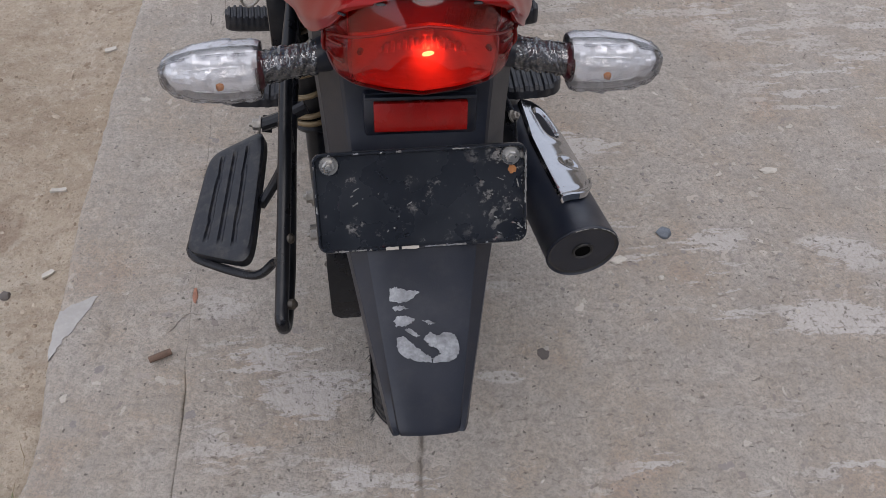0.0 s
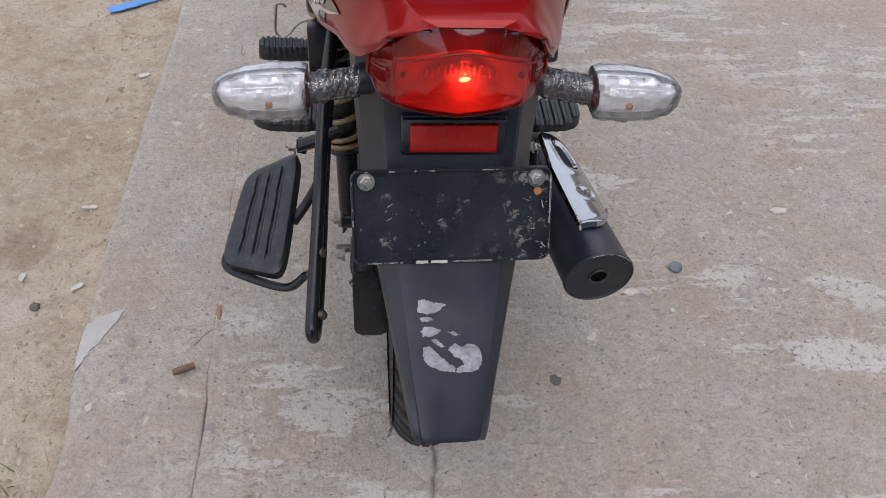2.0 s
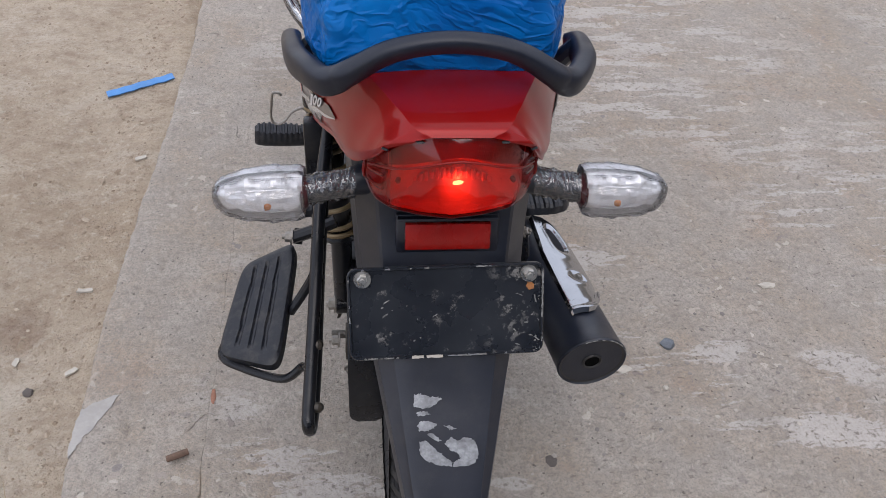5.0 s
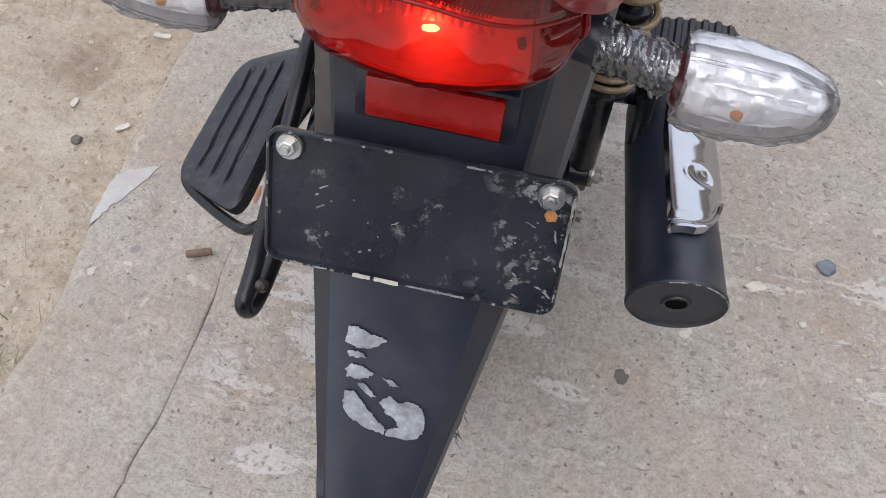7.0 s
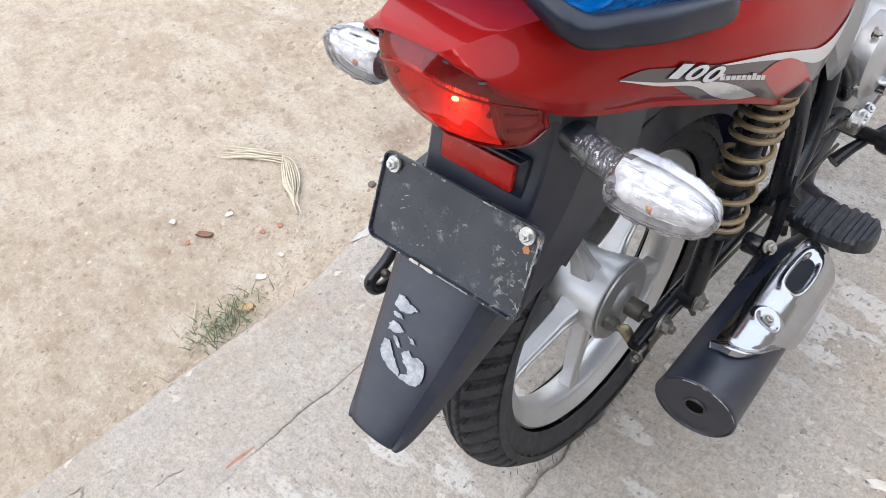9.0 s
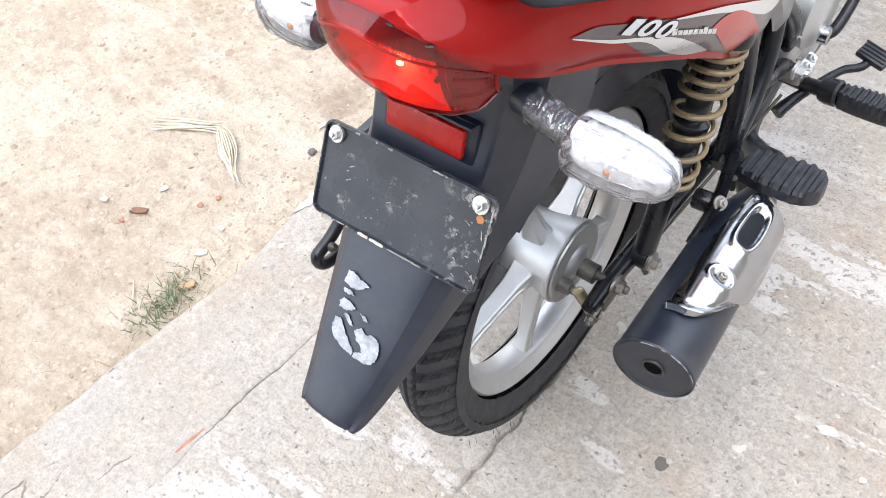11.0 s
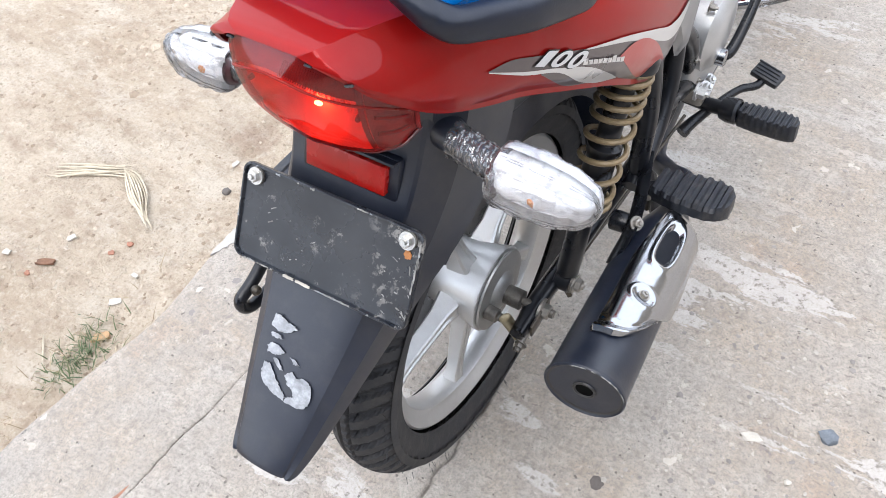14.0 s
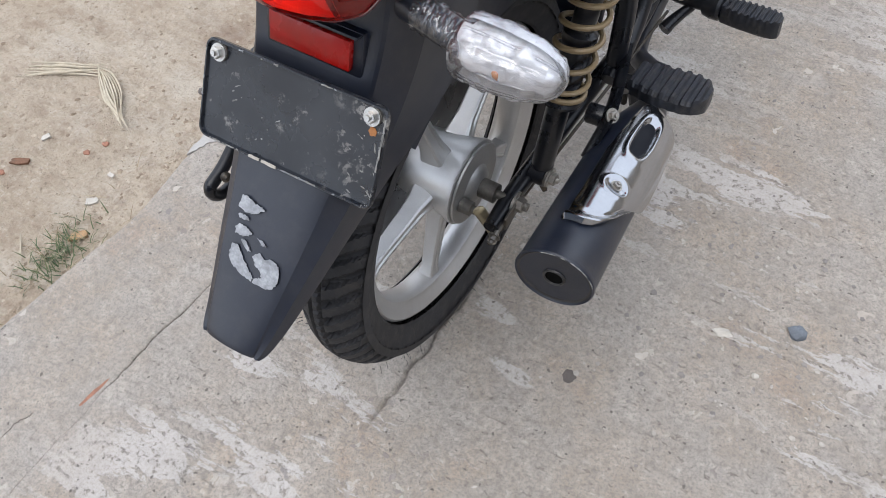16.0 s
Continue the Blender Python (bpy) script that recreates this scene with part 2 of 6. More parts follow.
def bag_material():
    m, n, l, p = nodes_of("crumpled_blue_plastic")
    vec = n.new("ShaderNodeTexCoord").outputs["Object"]
    folds = noise_node(n, l, vec, 18, 5.0, 0.6)
    col = mix(n, l, ramp(n, l, folds, 0.35, 0.7), (0.0, 0.092, 0.34), (0.0, 0.140, 0.45))
    l.new(col, p.inputs["Base Color"])
    p.inputs["Roughness"].default_value, p.inputs["Specular IOR Level"].default_value = 0.42, 0.18
    # soft folds, with thin sharp creases running over them
    warp = n.new("ShaderNodeTexNoise")
    warp.inputs["Scale"].default_value, warp.inputs["Detail"].default_value = 6, 3.0
    l.new(vec, warp.inputs["Vector"])
    bend = n.new("ShaderNodeVectorMath")
    bend.operation = "MULTIPLY_ADD"
    l.new(warp.outputs["Color"], bend.inputs[0])
    bend.inputs[1].default_value = (0.12, 0.12, 0.12)
    l.new(mapped(n, l, vec, (0.7, 1.4, 1.4), 20), bend.inputs[2])
    total = math_node(n, l, "MULTIPLY", noise_node(n, l, bend.outputs["Vector"], 14, 3.0), 1.6)
    for scale, amount, thin in ((10, 0.55, 0.07), (22, 0.40, 0.08), (50, 0.20, 0.10)):
        off = math_node(n, l, "ABSOLUTE", math_node(n, l, "SUBTRACT", noise_node(n, l, bend.outputs["Vector"], scale, 2.0), 0.5), 0.0)
        total = math_node(n, l, "ADD", total, ramp(n, l, off, 0.0, thin, amount, 0.0))
    bump(n, l, p, total, 0.8, 0.005)
    return m


BAG = bag_material()


def specks(n, l, vec, scale, lo, hi, shift):
    mp = n.new("ShaderNodeMapping")
    mp.inputs["Location"].default_value = (shift, shift * 0.7, 0)
    l.new(vec, mp.inputs["Vector"])
    return ramp(n, l, noise_node(n, l, mp.outputs["Vector"], scale, 2.0, 0.5), lo, hi)


def contour(n, l, vec, scale, thin, detail=3.0):
    """Thin wandering lines: where a noise crosses its middle."""
    off = math_node(n, l, "ABSOLUTE", math_node(n, l, "SUBTRACT", noise_node(n, l, vec, scale, detail, 0.6), 0.5), 0.0)
    return ramp(n, l, off, 0.0, thin, 1.0, 0.0)


def aggregate(n, l, vec, scale, share, size):
    """Small stones set flush in the surface: their mask, and a shade for each."""
    cells = n.new("ShaderNodeTexVoronoi")
    cells.inputs["Scale"].default_value = scale
    l.new(vec, cells.inputs["Vector"])
    split = n.new("ShaderNodeSeparateColor")
    l.new(cells.outputs["Color"], split.inputs["Color"])
    on = ramp(n, l, split.outputs["Red"], 1 - share, 1 - share + 0.01)
    near = ramp(n, l, cells.outputs["Distance"], size, size + 0.05, 1.0, 0.0)
    return math_node(n, l, "MULTIPLY", on, near), split.outputs["Green"]


def concrete_material(name, base, streaky):
    m, n, l, p = nodes_of(name)
    vec = n.new("ShaderNodeTexCoord").outputs["Object"]
    rag = n.new("ShaderNodeTexNoise")
    rag.inputs["Scale"].default_value, rag.inputs["Detail"].default_value = 40, 4.0
    l.new(vec, rag.inputs["Vector"])
    torn = n.new("ShaderNodeVectorMath")
    torn.operation = "MULTIPLY_ADD"
    torn.inputs[1].default_value = (0.02, 0.02, 0.0)
    l.new(rag.outputs["Color"], torn.inputs[0])
    l.new(vec, torn.inputs[2])
    edge = torn.outputs["Vector"]
    torn_far = n.new("ShaderNodeVectorMath")
    torn_far.operation = "MULTIPLY_ADD"
    torn_far.inputs[1].default_value = (0.05, 0.05, 0.0)
    l.new(rag.outputs["Color"], torn_far.inputs[0])
    l.new(vec, torn_far.inputs[2])
    broad, mid = noise_node(n, l, vec, 1.6, 5.0), noise_node(n, l, vec, 13, 8.0, 0.72)
    grain, fine = noise_node(n, l, vec, 75, 5.0, 0.7), noise_node(n, l, vec, 210, 3.0, 0.7)
    col = mix(n, l, ramp(n, l, broad, 0.32, 0.68), shade(base, 0.92), shade(base, 1.10))
    warm = (base[0] * 0.92, base[1] * 0.83, base[2] * 0.72)
    col = mix(n, l, ramp(n, l, noise_node(n, l, vec, 4.2, 8.0, 0.7), 0.42, 0.62, 0.0, 0.95), col, warm)
    col = mix(n, l, ramp(n, l, mid, 0.40, 0.66, 0.0, 0.7), col, shade(base, 0.76))
    col = mix(n, l, ramp(n, l, mid, 0.46, 0.28, 0.0, 0.5), col, shade(base, 1.22))
    # rusty brown stains
    stain = ramp(n, l, noise_node(n, l, vec, 4.3, 8.0, 0.7), 0.57, 0.74, 0.0, 0.6)
    col = mix(n, l, stain, col, (0.34, 0.235, 0.175))
    # smooth trowelled cement left in strokes across the slab, not on its edge strip
    laid, split = n.new("ShaderNodeAttribute"), n.new("ShaderNodeAttribute")
    laid.attribute_name, split.attribute_name = "trowelled", "cracked"
    strokes = noise_node(n, l, mapped(n, l, edge, (4.0, 20.0, 1.0), 10), 1.0, 9.0, 0.68)
    strokes = math_node(n, l, "ADD", strokes, math_node(n, l, "MULTIPLY", laid.outputs["Fac"], 0.075))
    smooth = ramp(n, l, strokes, 0.520, 0.538)
    where = math_node(n, l, "MAXIMUM", ramp(n, l, noise_node(n, l, vec, 1.9, 3.0), 0.42, 0.56), ramp(n, l, laid.outputs["Fac"], 0.0, 0.3))
    across = n.new("ShaderNodeSeparateXYZ")
    l.new(vec, across.inputs["Vector"])
    where = math_node(n, l, "MULTIPLY", where, ramp(n, l, across.outputs["X"], -0.46, -0.26, 0.12, 1.0))
    holes = ramp(n, l, grain, 0.57, 0.63, 1.0, 0.0)
    smooth = math_node(n, l, "MULTIPLY", math_node(n, l, "MULTIPLY", math_node(n, l, "MULTIPLY", smooth, where), holes), streaky)
    pale = mix(n, l, ramp(n, l, mid, 0.35, 0.7), (0.475, 0.445, 0.415), (0.41, 0.38, 0.35))
    col = mix(n, l, smooth, col, pale)
    # sand grains, pits and small stones
    rough_part = math_node(n, l, "SUBTRACT", 1.0, math_node(n, l, "MULTIPLY", smooth, 0.8))
    col = mix(n, l, math_node(n, l, "MULTIPLY", ramp(n, l, grain, 0.50, 0.68, 0.0, 0.75), rough_part), col, shade(base, 0.55))
    col = mix(n, l, math_node(n, l, "MULTIPLY", ramp(n, l, grain, 0.44, 0.30, 0.0, 0.6), rough_part), col, shade(base, 1.30))
    col = mix(n, l, math_node(n, l, "MULTIPLY", ramp(n, l, fine, 0.48, 0.62, 0.0, 0.68), rough_part), col, shade(base, 0.60))
    stones, hue = aggregate(n, l, torn_far.outputs["Vector"], 78, 0.10, 0.34)
    stones = math_node(n, l, "MULTIPLY", math_node(n, l, "MULTIPLY", stones, rough_part), ramp(n, l, noise_node(n, l, vec, 2.6, 3.0), 0.42, 0.58, 0.15, 0.9))
    stone_col = mix(n, l, ramp(n, l, hue, 0.35, 0.45), (0.24, 0.21, 0.19), mix(n, l, hue, (0.33, 0.285, 0.24), (0.45, 0.41, 0.355)))
    col = mix(n, l, stones, col, stone_col)
    chips, tone = aggregate(n, l, torn_far.outputs["Vector"], 40, 0.13, 0.30)
    chips = math_node(n, l, "MULTIPLY", math_node(n, l, "MULTIPLY", chips, rough_part), ramp(n, l, noise_node(n, l, vec, 3.4, 3.0), 0.42, 0.56, 0.0, 0.9))
    col = mix(n, l, chips, col, mix(n, l, ramp(n, l, tone, 0.2, 0.4), (0.225, 0.205, 0.195), mix(n, l, tone, (0.35, 0.29, 0.245), (0.50, 0.455, 0.40))))
    # short nicks along the broom's way
    nicks = ramp(n, l, noise_node(n, l, mapped(n, l, edge, (45.0, 120.0, 1.0), 10), 1.0, 4.0, 0.6), 0.63, 0.67)
    nicks = math_node(n, l, "MULTIPLY", nicks, ramp(n, l, across.outputs["X"], -0.40, -0.30, 0.25, 1.0))
    col = mix(n, l, math_node(n, l, "MULTIPLY", nicks, 0.5), col, (0.17, 0.14, 0.12))
    pits, deep = aggregate(n, l, edge, 130, 0.06, 0.24)
    col = mix(n, l, math_node(n, l, "MULTIPLY", pits, 0.75), col, (0.10, 0.085, 0.075))
    # hair cracks in a few places
    crack = math_node(n, l, "MULTIPLY", contour(n, l, mapped(n, l, edge, (1.6, 0.7, 1.0), 8), 2.6, 0.0030, 2.0), ramp(n, l, noise_node(n, l, vec, 5.5, 2.0), 0.57, 0.62))
    crack = math_node(n, l, "MULTIPLY", crack, ramp(n, l, across.outputs["X"], -0.40, -0.32, 1.0, 0.0))
    col = mix(n, l, math_node(n, l, "MULTIPLY", crack, 0.6), col, (0.11, 0.085, 0.07))
    col = mix(n, l, ramp(n, l, math_node(n, l, "MULTIPLY", split.outputs["Fac"], ramp(n, l, grain, 0.3, 0.6, 0.5, 1.1)), 0.3, 0.9, 0.0, 0.5), col, (0.11, 0.095, 0.082))
    l.new(col, p.inputs["Base Color"])
    p.inputs["Roughness"].default_value = 0.88
    h = math_node(n, l, "ADD", math_node(n, l, "MULTIPLY", mid, 2.6), math_node(n, l, "MULTIPLY", math_node(n, l, "MULTIPLY", grain, 1.3), rough_part))
    h = math_node(n, l, "ADD", h, math_node(n, l, "MULTIPLY", smooth, 0.35))
    h = math_node(n, l, "ADD", h, math_node(n, l, "MULTIPLY", stones, 0.3))
    h = math_node(n, l, "SUBTRACT", h, math_node(n, l, "ADD", math_node(n, l, "MULTIPLY", crack, 1.2), math_node(n, l, "MULTIPLY", math_node(n, l, "MAXIMUM", pits, nicks), 0.5)))
    bump(n, l, p, h, 0.9, 0.004)
    return m


CONCRETE = concrete_material("rough_cast_concrete", (0.372, 0.335, 0.292), 0.80)


def dirt_material():
    m, n, l, p = nodes_of("dry_trodden_earth")
    vec = n.new("ShaderNodeTexCoord").outputs["Object"]
    broad, mid, fine = noise_node(n, l, vec, 1.7, 5.0), noise_node(n, l, mapped(n, l, vec, (0.8, 1.3, 1.0), 15), 17, 9.0, 0.74), noise_node(n, l, vec, 130, 4.0, 0.7)
    col = mix(n, l, ramp(n, l, broad, 0.35, 0.68), (0.41, 0.325, 0.235), (0.55, 0.465, 0.36))
    col = mix(n, l, ramp(n, l, mid, 0.46, 0.66, 0.0, 0.75), col, (0.31, 0.23, 0.165))
    pale = ramp(n, l, noise_node(n, l, mapped(n, l, vec, (0.7, 1.3, 1.0), 25), 7.0, 9.0, 0.75), 0.50, 0.66, 0.0, 0.6)
    col = mix(n, l, pale, col, (0.62, 0.555, 0.46))
    clod = specks(n, l, vec, 55, 0.65, 0.71, 5.0)
    col = mix(n, l, math_node(n, l, "MULTIPLY", specks(n, l, vec, 70, 0.68, 0.73, 1.0), 0.6), col, (0.20, 0.14, 0.09))
    col = mix(n, l, math_node(n, l, "MULTIPLY", clod, 0.3), col, (0.56, 0.49, 0.39))
    col = mix(n, l, ramp(n, l, fine, 0.48, 0.70, 0.0, 0.5), col, (0.30, 0.235, 0.165))
    nicks = noise_node(n, l, vec, 48, 6.0, 0.75)
    # Crevice shade put into the colour: dark nicks, paler high spots.
    col = mix(n, l, ramp(n, l, nicks, 0.57, 0.66, 0.0, 0.6), col, (0.24, 0.175, 0.12))
    col = mix(n, l, ramp(n, l, nicks, 0.46, 0.34, 0.0, 0.6), col, (0.60, 0.53, 0.43))
    spot = n.new("ShaderNodeVectorMath")
    spot.operation, spot.inputs[1].default_value = "DISTANCE", (-0.775, 0.555, -0.05)
    l.new(mapped(n, l, vec, (1.0, 1.0, 1.0)), spot.inputs[0])
    ragged_way = math_node(n, l, "ADD", spot.outputs["Value"], math_node(n, l, "MULTIPLY", noise_node(n, l, vec, 28, 6.0, 0.7), 0.16))
    stain = math_node(n, l, "MAXIMUM", ramp(n, l, noise_node(n, l, vec, 2.4, 4.0), 0.72, 0.80, 0.0, 0.35), ramp(n, l, ragged_way, 0.085, 0.16, 0.6, 0.0))
    col = mix(n, l, stain, col, (0.17, 0.09, 0.055))
    l.new(col, p.inputs["Base Color"])
    p.inputs["Roughness"].default_value = 0.95
    h = math_node(n, l, "SUBTRACT", math_node(n, l, "ADD", math_node(n, l, "MULTIPLY", mid, 3.0), fine), math_node(n, l, "MULTIPLY", nicks, 1.5))
    h = math_node(n, l, "ADD", h, math_node(n, l, "MULTIPLY", clod, 0.7))
    bump(n, l, p, h, 0.9, 0.008)
    return m


DIRT = dirt_material()


def island_material(name, dark, light, rough=0.85):
    """Loose crumbs, each of its own shade."""
    m, n, l, p = nodes_of(name)
    vec = n.new("ShaderNodeTexCoord").outputs["Object"]
    rnd = n.new("ShaderNodeNewGeometry").outputs["Random Per Island"]
    col = mix(n, l, rnd, dark, light)
    col = mix(n, l, ramp(n, l, noise_node(n, l, vec, 150, 3.0), 0.4, 0.7, 0, 0.4), col, shade(dark, 0.8))
    l.new(col, p.inputs["Base Color"])
    p.inputs["Roughness"].default_value = rough
    return m


PEBBLES = island_material("mixed_aggregate", (0.19, 0.172, 0.16), (0.45, 0.41, 0.355))
CRUMBS = island_material("earth_crumbs", (0.24, 0.18, 0.125), (0.50, 0.425, 0.33))
GRASS = island_material("green_grass_blades", (0.035, 0.075, 0.025), (0.17, 0.18, 0.085), 0.7)
DRY_GRASS = island_material("dry_grass_blades", (0.20, 0.14, 0.08), (0.50, 0.42, 0.28))


# ---- mesh helpers ----
def smooth_path(pts, per=8):
    """A rounded line through the given points."""
    p = [Vector(q) for q in pts]
    p = [p[0] * 2 - p[1], *p, p[-1] * 2 - p[-2]]
    out = []
    for a, b, c, d in zip(p, p[1:], p[2:], p[3:]):
        for k in range(per):
            t = k / per
            out.append(0.5 * ((2 * b) + (c - a) * t + (2 * a - 5 * b + 4 * c - d) * t * t + (3 * b - a - 3 * c + d) * t**3))
    return out + [p[-2]]


def add_rings(bm, rings, caps=True, closed=True):
    rows = [[bm.verts.new(v) for v in ring] for ring in rings]
    for a, b in zip(rows, rows[1:]):
        count = len(a)
        for i in range(count if closed else count - 1):
            j = (i + 1) % count
            bm.faces.new((a[i], a[j], b[j], b[i]))
    if caps and closed:
        bm.faces.new(rows[0][::-1])
        bm.faces.new(rows[-1])
    return bm


def tube(pts, r, sides=12, per=8, smooth=True, bm=None, flat=1.0):
    """A tube along a line; r may be one radius or one for each given point."""
    bm = bm or bmesh.new()
    line = smooth_path(pts, per) if smooth and len(pts) > 2 else [Vector(q) for q in pts]
    radii = [r] * len(line) if isinstance(r, (int, float)) else np.interp(spaced(0, 1, len(line)), spaced(0, 1, len(r)), r).tolist()
    up, rings = None, []
    for i, c in enumerate(line):
        way = (line[min(i + 1, len(line) - 1)] - line[max(i - 1, 0)]).normalized()
        if up is None:
            up = way.orthogonal().normalized()
        up = (up - way * up.dot(way)).normalized()
        side = way.cross(up)
        rings.append([c + radii[i] * (math.cos(a) * up + flat * math.sin(a) * side) for a in spaced(0, 2 * math.pi, sides, endpoint=False)])
    return add_rings(bm, rings)


def turned(profile, centre, axis, sides=32, bm=None):
    """A turned solid: profile rows (along the axis, radius)."""
    bm = bm or bmesh.new()
    way = Vector(axis).normalized()
    up = way.orthogonal().normalized()
    side = way.cross(up)
    rings = [[Vector(centre) + way * d + max(r, 1e-4) * (math.cos(a) * up + math.sin(a) * side) for a in spaced(0, 2 * math.pi, sides, endpoint=False)] for d, r in profile]
    return add_rings(bm, rings)


def block(size, m, bevel=0.002, segs=2, bm=None, taper=1.0):
    """A box with rounded edges, at the pose m."""
    own = bmesh.new()
    bmesh.ops.create_cube(own, size=1)
    for v in own.verts:
        k = taper if v.co.z > 0 else 1.0
        v.co = Vector((v.co.x * size[0] * k, v.co.y * size[1] * k, v.co.z * size[2]))
    if bevel > 0:
        bmesh.ops.bevel(own, geom=own.edges[:], offset=bevel, segments=segs, affect="EDGES", profile=0.5)
    own.transform(m)
    if bm is None:
        return own
    me = bpy.data.meshes.new("part")
    own.to_mesh(me)
    own.free()
    bm.from_mesh(me)
    bpy.data.meshes.remove(me)
    return bm


def bolt_mesh(place, axis, r=0.005, length=0.006):
    bm = turned([(0, r * 1.55), (length * 0.25, r * 1.55), (length * 0.25, r * 1.0)], place, axis, 16)
    turned([(length * 0.25, r * 1.02), (length * 0.9, r * 1.02), (length, r * 0.85)], place, axis, 6, bm)
    turned([(length, r * 0.5), (length * 1.35, r * 0.45)], place, axis, 10, bm)
    return bm


def finish(bm, material, angle=35.0):
    bmesh.ops.remove_doubles(bm, verts=bm.verts, dist=1e-6)
    bmesh.ops.recalc_face_normals(bm, faces=bm.faces)
    me = bpy.data.meshes.new("mesh")
    bm.to_mesh(me)
    bm.free()
    me.materials.append(material)
    for poly in me.polygons:
        poly.use_smooth = True
    me.set_sharp_from_angle(angle=radians(angle))
    return me


def thing(name, label, category, place=(0, 0, 0), group="", kind=""):
    """An empty at the base of a thing that carries its parts."""
    ob = new(name)
    ob.empty_display_size = 0.05
    ob.matrix_basis = Matrix.Translation(place)
    return tagged(ob, label, category, group, kind)


def part(name, bm, material, parent, label="", angle=35.0):
    """A mesh in world places, linked under a thing or a part."""
    me = bm if isinstance(bm, bpy.types.Mesh) else finish(bm, material, angle)
    me.name = name
    ob = new(name, me)
    ob.parent = parent
    ob.matrix_parent_inverse = Matrix.Translation(-parent.location) if parent.data is None else Matrix.Identity(4)
    return tagged(ob, label) if label else ob


def single(name, bm, material, label, category, group="", kind="", angle=35.0):
    me = finish(bm, material, angle)
    me.name = name
    return tagged(new(name, me), label, category, group, kind)


def interp(x, table):
    xs, ys = zip(*table)
    return float(np.interp(x, xs, ys))


def eased(x, table):
    """Smooth values between the rows of a table."""
    xs, ys = [np.array(c, float) for c in zip(*table)]
    if x <= xs[0]:
        return float(ys[0])
    if x >= xs[-1]:
        return float(ys[-1])
    i = int(np.searchsorted(xs, x)) - 1
    slope = np.gradient(ys, xs)
    h = xs[i + 1] - xs[i]
    t = (x - xs[i]) / h
    return float((2 * t**3 - 3 * t**2 + 1) * ys[i] + (t**3 - 2 * t**2 + t) * h * slope[i] + (-2 * t**3 + 3 * t**2) * ys[i + 1] + (t**3 - t**2) * h * slope[i + 1])


# ---- ground ----
DIRT_Z = -0.055


def dirt_height(x, y):
    v = Vector((x, y, 0))
    near = math.exp(-max(0.0, abs(x + 1.3) - 1.5)) if abs(x) < 12 and abs(y) < 12 else 0.0
    z = DIRT_Z + near * (0.014 * noise.noise(v * 1.7) + 0.008 * noise.noise(v * 6) + 0.005 * noise.noise(v * 19) + 0.0035 * noise.noise(v * 43))
    if -0.75 < x < -0.5 and abs(y) < 12:
        z += 0.018 * (1 - abs(x + 0.60) / 0.15) if abs(x + 0.60) < 0.15 else 0.0
    return z if x < -0.45 else DIRT_Z - 0.02


def ground_sheet():
    xs = [-3000, -700, -200, -60, -20, -10, -6, -4.2, -3.2] + list(stepped(-2.7, -1.5, 0.02)) + list(stepped(-1.5, -0.44, 0.012)) + [-0.40, 0.0, 1.0, 2.5, 5, 12, 40, 150, 600, 3000]
    ys = [-3000, -700, -200, -60, -20, -8, -4, -2.4, -1.5] + list(stepped(-1.1, 2.6, 0.02)) + [3.0, 3.6, 4.6, 6, 9, 14, 25, 60, 200, 700, 3000]
    verts = [(x, y, dirt_height(x, y)) for y in ys for x in xs]
    w = len(xs)
    faces = [(j * w + i, j * w + i + 1, (j + 1) * w + i + 1, (j + 1) * w + i) for j in range(len(ys) - 1) for i in range(w - 1)]
    me = bpy.data.meshes.new("ground")
    me.from_pydata(verts, [], faces)
    me.materials.append(DIRT)
    for poly in me.polygons:
        poly.use_smooth = True
    return tagged(new("ground", me), "dry tan earth beside the concrete, scuffed and crumbly", "ground", kind="structure")


def edge_x(y):
    """The broken outer edge of the concrete strip."""
    v = Vector((0, y, 3.1))
    base = -0.592 + 0.034 * max(0.0, min(1.0, (y - 0.5) / 0.9)) - 0.05 * max(0.0, min(1.0, (0.05 - y) / 0.5))
    return base + 0.008 * noise.noise(v * 4) + 0.006 * noise.noise(v * 13) + 0.003 * noise.noise(v * 40)


def joint_x(y):
    v = Vector((0, y, 8.7))
    return -0.362 - 0.02 * max(0.0, min(1.0, (0.0 - y) / 0.3)) + 0.008 * noise.noise(v * 5) + 0.005 * noise.noise(v * 17) + 0.002 * noise.noise(v * 60)


def slab_z(x, y):
    v = Vector((x, y, 1.3))
    return 0.0025 * noise.noise(v * 2.3) + 0.0015 * noise.noise(v * 9)


def crack_dip(x, y):
    """Short wandering cracks: how deep the surface sinks."""
    dip = 0.0
    for line, half, deep in CRACKS:
        (x0, y0), (x1, y1) = line
        t = ((x - x0) * (x1 - x0) + (y - y0) * (y1 - y0)) / ((x1 - x0) ** 2 + (y1 - y0) ** 2)
        if -0.02 < t < 1.02:
            off = 0.010 * noise.noise(Vector((t * 6, x0 * 5, 2.2))) + 0.004 * noise.noise(Vector((t * 25, y0 * 5, 4.2)))
            s = ((x - x0) * (y1 - y0) - (y - y0) * (x1 - x0)) / math.hypot(x1 - x0, y1 - y0)
            d = abs(s - off)
            if d < half:
                dip = max(dip, deep * (1 - d / half) * min(1.0, 6 * t + 0.2, 6 * (1 - t) + 0.2))
    return dip


